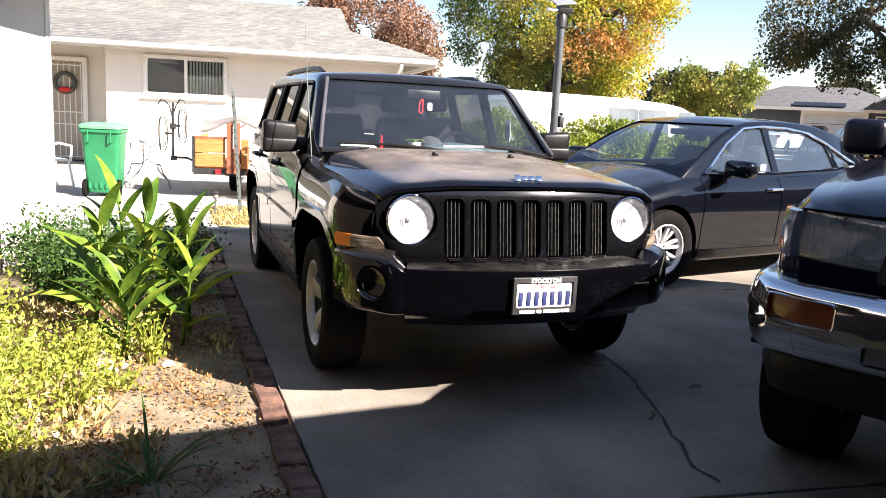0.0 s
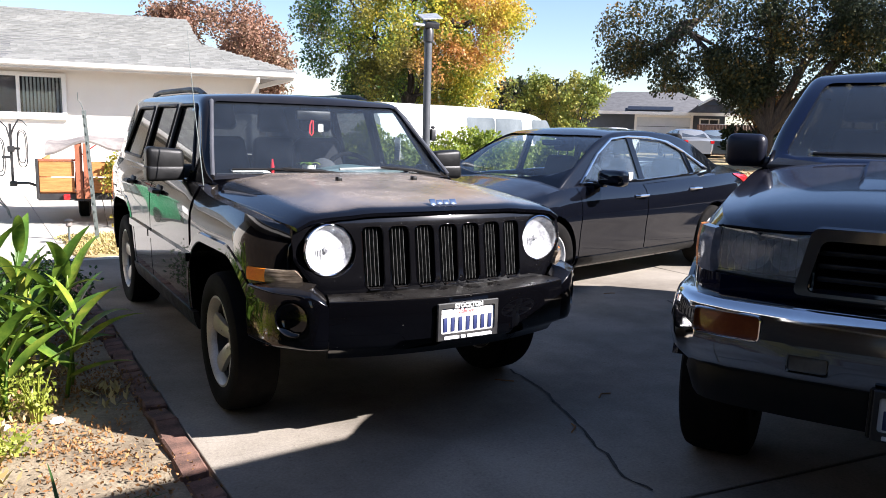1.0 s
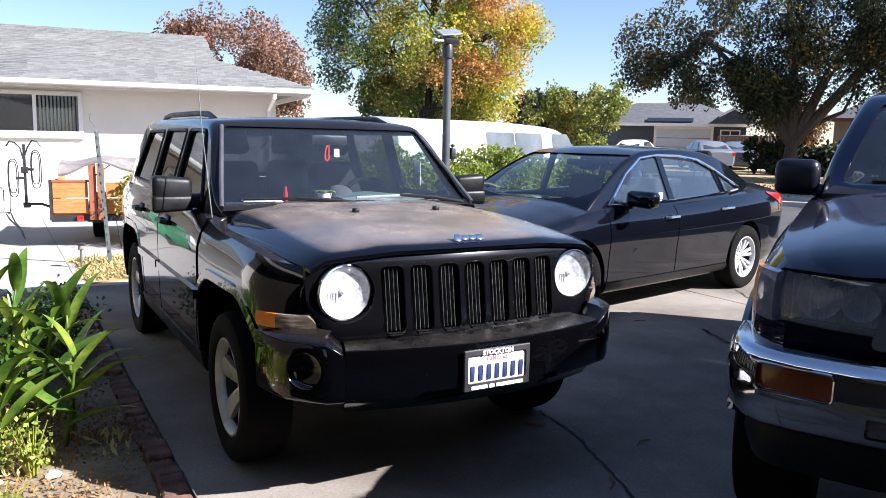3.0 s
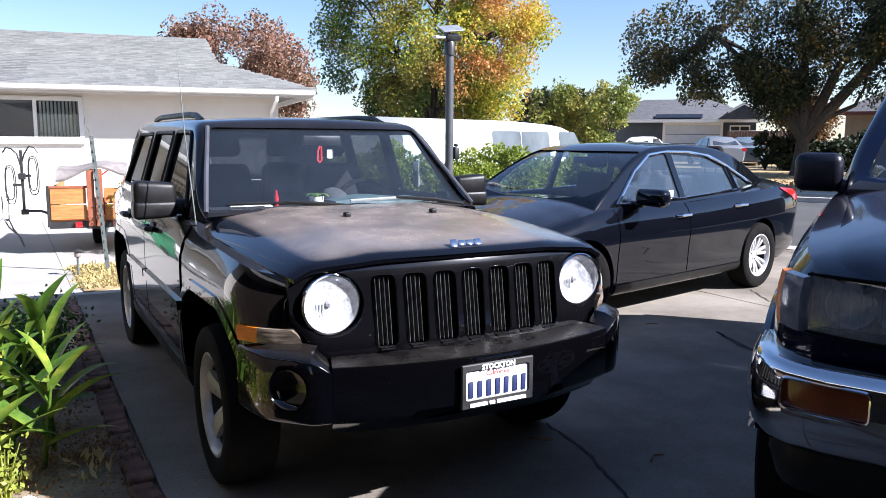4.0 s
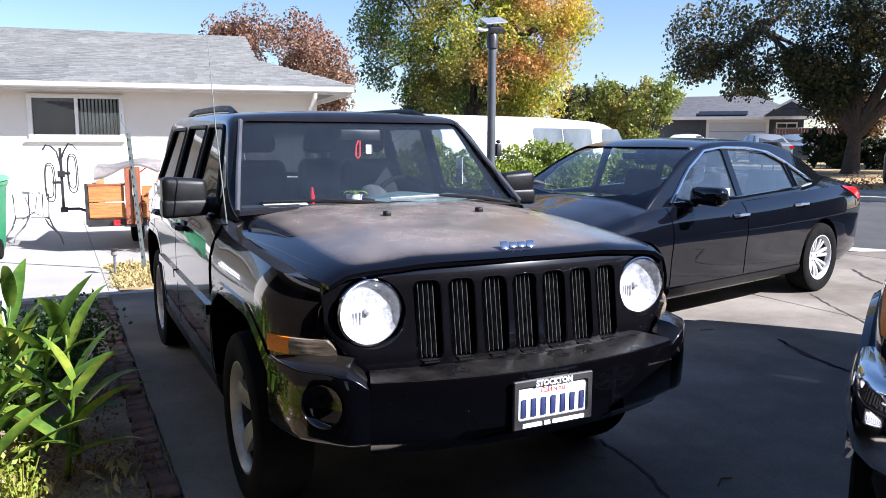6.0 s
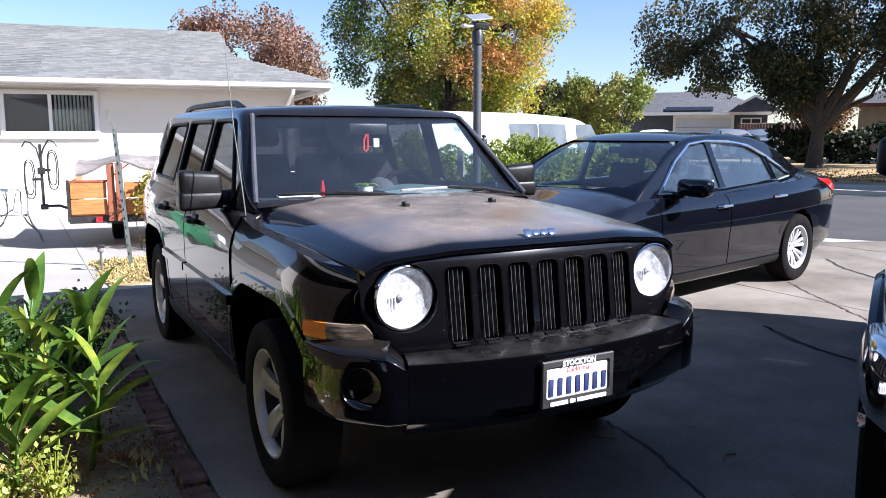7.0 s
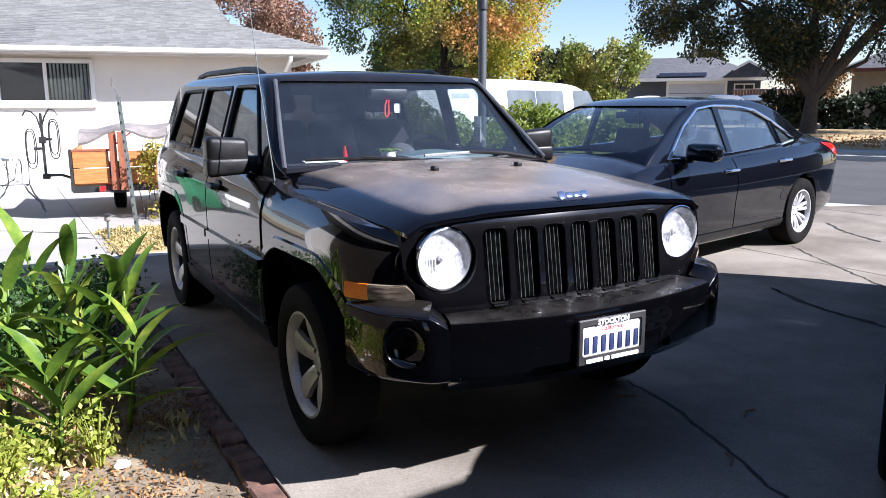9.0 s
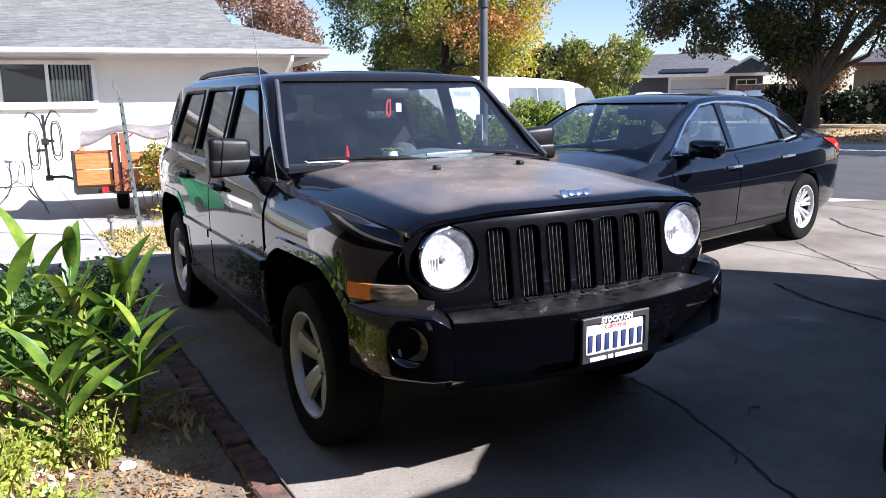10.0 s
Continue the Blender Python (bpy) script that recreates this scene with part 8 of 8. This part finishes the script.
# ---------------------------------------------------------------- plants in the bed
def blade(p, d, length, width, bend, roll=0.0, n=7, fold=0.25):
    """One long leaf as a curved, folded strip from p along d."""
    own = bmesh.new()
    d = Vector(d).normalized()
    side = d.cross(Vector((0, 0, 1)))
    side = side.normalized() if side.length > 0.05 else Vector((1, 0, 0))
    side = Matrix.Rotation(roll, 3, d) @ side
    q = Vector(p)
    rows = []
    for i in range(n + 1):
        t = i / n
        w = width * math.sin(math.pi * min(1, 0.10 + 0.9 * t ** 0.8)) ** 0.9 * 0.5 + 0.0012
        up = side.cross(d).normalized()
        rows.append([own.verts.new(q - side * w + up * w * fold), own.verts.new(q), own.verts.new(q + side * w + up * w * fold)])
        d = (d + Vector((0, 0, -bend / n * (0.4 + 1.2 * t)))).normalized()
        q = q + d * (length / n)
    for a, b in zip(rows, rows[1:]):
        own.faces.new((a[0], a[1], b[1], b[0]))
        own.faces.new((a[1], a[2], b[2], b[1]))
    return own


def leaf_part(name, bm, material, parent):
    me = bpy.data.meshes.new(name)
    bm.to_mesh(me)
    bm.free()
    for p in me.polygons:
        p.use_smooth = True
    me.materials.append(material)
    ob = new(name, me)
    ob.parent = parent
    return ob


def lily(x, y, stems, seed, height, lean_to=(0.0, 0.0)):
    """Ginger lily: leaning canes with two ranks of long pointed leaves."""
    rnd = random.Random(seed)
    t = thing("ginger_lily", Matrix.Translation((x, y, 0)), "leafy green ginger lily with long pointed leaves", "plant", "lilies in the bed")
    for k in range(stems):
        sx, sy = rnd.uniform(-0.14, 0.14), rnd.uniform(-0.12, 0.12)
        lean = Vector((lean_to[0] + rnd.uniform(-0.22, 0.26), lean_to[1] + rnd.uniform(-0.26, 0.18), 1)).normalized()
        h = height * rnd.uniform(0.72, 1.05)
        foot = Vector((sx, sy, -0.03))
        leaf_part("stem", tube([foot + lean * h * q for q in span(0, 1, 5)], [0.013, 0.012, 0.011, 0.009, 0.007, 0.004], 7), LILY_LEAF, t)
        az = rnd.uniform(-0.9, 0.9) + (math.pi if rnd.random() < 0.5 else 0)
        m = rnd.randint(6, 8)
        for i in range(m):
            q = 0.26 + 0.74 * i / (m - 1)
            az += math.pi + rnd.uniform(-0.28, 0.28)
            up = 0.55 + 1.3 * q ** 3 + rnd.uniform(-0.2, 0.25)
            d = Vector((math.cos(az), math.sin(az), up)) + lean * 0.3
            size = (0.55 + 0.45 * math.sin(math.pi * min(1, 0.15 + q * 0.75)))
            leaf_part("leaf", blade(foot + lean * h * q * 0.97, d, rnd.uniform(0.36, 0.50) * size, rnd.uniform(0.056, 0.078), rnd.uniform(0.5, 1.5), rnd.uniform(-0.5, 0.5), 8, 0.32), LILY_LEAF, t)
    return t


lily(-1.83, 1.60, 3, 1, 0.80, (-0.06, 0.0))
lily(-1.54, 1.52, 4, 2, 0.68, (0.16, -0.05))
lily(-1.68, 1.32, 2, 4, 0.46, (0.1, -0.1))


def bushy(name, x, y, r, h, count, leaf, material, label, seed, stems=9):
    rng = np.random.default_rng(seed)
    t = thing(name, Matrix.Translation((x, y, 0)), label, "plant")
    cs = []
    for k in range(stems):
        a, q = rng.uniform(0, 6.28), rng.uniform(0.2, 1) ** 0.5 * r
        tip = Vector((q * math.cos(a), q * math.sin(a), h * rng.uniform(0.55, 1.05)))
        part("stem", tube([(tip.x * 0.2, tip.y * 0.2, -0.02), (tip.x * 0.55, tip.y * 0.55, tip.z * 0.6), tip], [0.006, 0.004, 0.002], 5), material, t)
        for i in range(7):
            f = rng.uniform(0.3, 1.05)
            cs.append((tip.x * (0.2 + 0.8 * f), tip.y * (0.2 + 0.8 * f), tip.z * f))
    ob = new("foliage", leaves_mesh("foliage", cs, min(0.09, r * 0.3), count, leaf, material, seed + 1, 0.1))
    ob.parent = t
    tagged(ob, kind="stuff")
    return t


for i, (x, y, r, h, n) in enumerate(((-1.75, 2.75, 0.42, 0.42, 1500), (-2.05, 2.55, 0.36, 0.40, 1200), (-1.50, 3.2, 0.34, 0.34, 1000), (-2.2, 3.3, 0.4, 0.42, 1200))):
    bushy("leafy_bush", x, y, r, h, n * 3, 0.021, BUSH_LEAF, "dark green leafy bush behind the lilies", 100 + i, 26)
for i, (x, y, r, h, n) in enumerate(((-1.62, 1.12, 0.10, 0.30, 260), (-1.80, 1.22, 0.12, 0.22, 220), (-1.95, 1.10, 0.16, 0.30, 380), (-2.1, 0.85, 0.25, 0.36, 700), (-2.25, 0.5, 0.28, 0.38, 800), (-1.95, 0.55, 0.2, 0.24, 420),
                                     (-2.45, 1.1, 0.28, 0.45, 800), (-2.45, 0.1, 0.3, 0.36, 800), (-2.1, 0.15, 0.22, 0.22, 420), (-2.6, 1.8, 0.3, 0.5, 800), (-1.75, 0.75, 0.12, 0.14, 160), (-2.75, -0.4, 0.3, 0.3, 600))):
    bushy("weed", x, y, r * 0.95, h * 0.8, n, 0.017, WEED_LEAF, "yellow-green weeds growing in the bed", 140 + i, 12)
tuft = thing("grass_tuft", Matrix.Translation((-1.62, -0.28, 0)), "tuft of long grass blades in the shaded soil", "grass")
rnd = random.Random(9)
for i in range(26):
    a = rnd.uniform(0, 6.28)
    leaf_part("blade", blade((0.02 * math.cos(a), 0.02 * math.sin(a), 0), (math.cos(a), math.sin(a), rnd.uniform(0.6, 1.6)), rnd.uniform(0.2, 0.36), 0.012, rnd.uniform(0.8, 1.8)), BUSH_LEAF, tuft)

# short grass and litter over the bed, as one mass each
rng = np.random.default_rng(5)


def scatter(n, x0, x1, y0, y1, keep):
    out = []
    while len(out) < n:
        x, y = rng.uniform(x0, x1), rng.uniform(y0, y1)
        if rng.uniform(0, 1) < keep(x, y):
            out.append((x, y, 0.008))
    return out


cs = scatter(900, -3.3, -1.24, -2.6, 2.4, lambda x, y: min(1, max(0.04, (-x - 1.5) * 0.8)) * (0.4 + 0.6 * (noise.noise(Vector((x * 2, y * 2, 0))) > 0)))
ob = new("short_grass", leaves_mesh("short_grass", cs, 0.05, 22000, 0.018, DRY_GRASS, 6, -1.6, 0.25, 3.2))
tagged(ob, "short dry yellowing grass on the soil bed", "grass", kind="stuff")
cs = scatter(760, -2.4, -1.12, -1.4, 3.4, lambda x, y: 0.25 + 0.75 * (noise.noise(Vector((x * 3, y * 3, 4))) > 0.05) * (1 if x > -1.9 else 0.4))
ob = new("dry_leaves", leaves_mesh("dry_leaves", cs, 0.06, 13000, 0.010, STRAW, 8, 0.0, 0.05, 2.2))
tagged(ob, "dry brown leaves littering the soil bed", "leaves", kind="stuff")
cs = scatter(400, -0.95, 0.35, 5.8, 7.4, lambda x, y: 1.0)
ob = new("straw_litter", leaves_mesh("straw_litter", cs, 0.06, 11000, 0.016, DRY_GRASS, 10, 0.0, 0.15, 3.0))
tagged(ob, "straw and dry leaves on the bare patch", "leaves", kind="stuff")
# climbing plant over the trailer's side
cs = [(rng.uniform(-0.34, 0.55), rng.uniform(8.0, 8.3), 0.40 + 0.5 * rng.uniform(0, 1) ** 0.7) for _ in range(70)] + [(rng.uniform(-0.2, 0.4), rng.uniform(7.9, 8.2), rng.uniform(0.05, 0.5)) for _ in range(30)]
vine = thing("vine", Matrix.Identity(4), "yellowing climbing plant over the trailer planks", "plant")
for i in range(12):
    x = -0.32 + i * 0.07
    part("stem", tube([(x, 8.15, 0), (x + rng.normal(0, 0.05), 8.18, 0.4), (x + rng.normal(0, 0.1), 8.2, 0.85)], 0.005, 5), BARK, vine)
ob = new("foliage", leaves_mesh("foliage", cs, 0.08, 2600, 0.032, leaf_material("yellow_vine_leaves", [(0, (0.10, 0.16, 0.02)), (0.5, (0.34, 0.28, 0.04)), (1, (0.42, 0.24, 0.04))]), 15, 0.2))
ob.parent = vine
tagged(ob, kind="stuff")


def crumpled(x, y, r, seed, label, material=PAPER):
    rnd = random.Random(seed)
    bm = bmesh.new()
    bmesh.ops.create_icosphere(bm, subdivisions=2, radius=1)
    for v in bm.verts:
        k = rnd.uniform(0.7, 1.15)
        v.co = Vector((v.co.x * r * k, v.co.y * r * 0.8 * k, max(-0.3, v.co.z) * r * 0.45 * k + r * 0.13))
    solo("paper_scrap", bm, material, label, "litter", m=pose(x, y, 0.0, 0, 0, rnd.uniform(0, 360)), sharp=15)


crumpled(-1.545, 1.04, 0.042, 3, "crumpled white paper lying on the soil")
crumpled(-1.82, 0.98, 0.05, 4, "torn white wrapper lying among the weeds")
crumpled(-1.76, 1.06, 0.035, 6, "torn white wrapper lying among the weeds")
crumpled(-1.875, 1.19, 0.085, 14, "crumpled clear plastic bag on the soil")
crumpled(-2.28, 1.5, 0.035, 5, "pale stone among the weeds", CONCRETE_GREY)
for i, (x, y) in enumerate(((3.02, 2.13), (0.75, 0.55), (0.62, -0.1), (1.0, 0.12))):
    rnd = random.Random(40 + i)
    solo("twig", tube([(0, 0, 0.006), (0.05, 0.02, 0.012), (0.11, 0.0, 0.006)], 0.004, 5), STRAW, "small dry twig on the concrete", "twig", m=pose(x, y, 0, 0, 0, rnd.uniform(0, 360)))

# things inside the boxy car, behind its windshield
sc = thing("dashboard_cloth", pose(0.03, 0.13, 0), "pale teal cloth lying on the dashboard", "cloth")
rings = []
for x in span(-0.02, 0.50, 14):
    z = 1.142 + 0.008 * math.sin(14 * x)
    rings.append([(x, 1.38, z - 0.014), (x, 1.40, z + 0.006), (x, 1.50, z + 0.024 * math.sin(math.pi * (x + 0.02) / 0.52) + 0.006), (x, 1.62, z + 0.004), (x, 1.62, z - 0.018), (x, 1.5, z - 0.018)])
part("cloth", loft(rings), TEAL_FOLDER, sc)
pot = thing("potted_plant", pose(-0.09, 1.555, 1.124), "tiny green plant in a white pot on the dashboard", "plant")
part("pot", lathe([(0.001, 0.0), (0.034, 0.0), (0.041, 0.050), (0.038, 0.050), (0.036, 0.043), (0.001, 0.043)], Matrix.Identity(4), 20), WHITE_TRIM, pot)
for i in range(7):
    a = i * 0.9
    leaf_part("leaf", blade((0, 0, 0.043), (math.cos(a), math.sin(a), 0.9), 0.085, 0.024, 1.6), LILY_LEAF, pot)
ch = thing("mirror_charm", pose(0.03, 0.115, 0.0), "red cord charm hanging from the cabin mirror", "ornament")
part("cord", tube([(0.0, 1.70, 1.44), (-0.014, 1.695, 1.41), (-0.016, 1.695, 1.36), (-0.004, 1.695, 1.345), (0.008, 1.695, 1.36), (0.008, 1.698, 1.44)], 0.005, 6), RED_CLOTH, ch)
part("tag", box(0.04, 0.075, 1.69, 1.695, 1.37, 1.42, 0.008, 2), PAPER, ch)
rc = thing("red_bottle", pose(-0.24, 1.78, 1.10), "red bottle standing on the dashboard", "bottle")
part("bottle", lathe([(0.001, 0), (0.012, 0), (0.013, 0.055), (0.007, 0.080), (0.006, 0.098), (0.001, 0.10)], Matrix.Identity(4), 18), RED_LENS, rc)
np_ = thing("papers", pose(-0.36, 1.53, 1.131, 6, 0, 0), "folded white papers on the dashboard", "paper")
part("sheet", box(-0.15, 0.02, -0.012, 0.05, 0.0, 0.006, 0.002, 1), PAPER, np_)
part("sheet", box(-0.20, -0.02, -0.02, 0.03, 0.0065, 0.012, 0.002, 1), PAPER, np_)
bag = thing("cloth_cap", pose(0.10, 1.76, 1.112, 0, 0, 15), "dark grey cap lying on the dashboard", "cap")
rings = []
for z, r in ((0.0, 0.095), (0.03, 0.092), (0.06, 0.078), (0.085, 0.05), (0.095, 0.012)):
    rings.append([(r * math.cos(t) - 0.25 * z, 0.75 * r * math.sin(t), z) for t in span(0, 2 * math.pi, 20)[:-1]])
part("crown", loft(rings), CAP_CLOTH, bag)
part("brim", prism([(0.16 * math.cos(t), 0.10 * math.sin(t), 0.0) for t in span(-0.7, 0.7, 8)] + [(0.07, 0.06, 0.0), (0.07, -0.06, 0.0)], (0, 0, 0.006)), CAP_CLOTH, bag)
st = thing("window_sticker", pose(0.03, 0.06, 0), "white paper sticker inside the side window", "sticker")
part("sticker", box(0.735, 0.738, 1.95, 2.03, 1.18, 1.34), PAPER, st)

# ---------------------------------------------------------------- bricks of the edging, last
rnd = random.Random(12)
bb = box(-0.056, 0.056, -0.1, 0.1, -0.06, 0.022, 0.009, 1)
brick_mesh = realise(bb, "brick", BRICK)
y = -4.2
while y < 5.4:
    o = new("brick", brick_mesh)
    o.parent = edging
    o.matrix_world = pose(-1.105 + rnd.uniform(-0.014, 0.006), y, rnd.uniform(-0.026, 0.002), rnd.uniform(-4, 4), rnd.uniform(-7, 5), rnd.uniform(-7, 7))
    y += 0.206 + rnd.uniform(0, 0.012)

# single shingle tabs over the yard end of the roof
TAB = tab_material("shingle_tab", True)
tab_meshes = {}
for x, y, w in near_tabs:
    k = round(w, 3)
    if k not in tab_meshes:
        d = step * 1.15
        tab_meshes[k] = realise(prism([(0, 0, 0.002), (k - 0.004, 0, 0.002), (k - 0.004, d, PITCH * d - 0.004), (0, d, PITCH * d - 0.004)], (0, 0, 0.014)), "shingle", TAB)
    o = new("shingle", tab_meshes[k])
    o.parent = roof
    o.location = (x, y, EZ + PITCH * (y - EY) + rnd.uniform(0, 0.004))
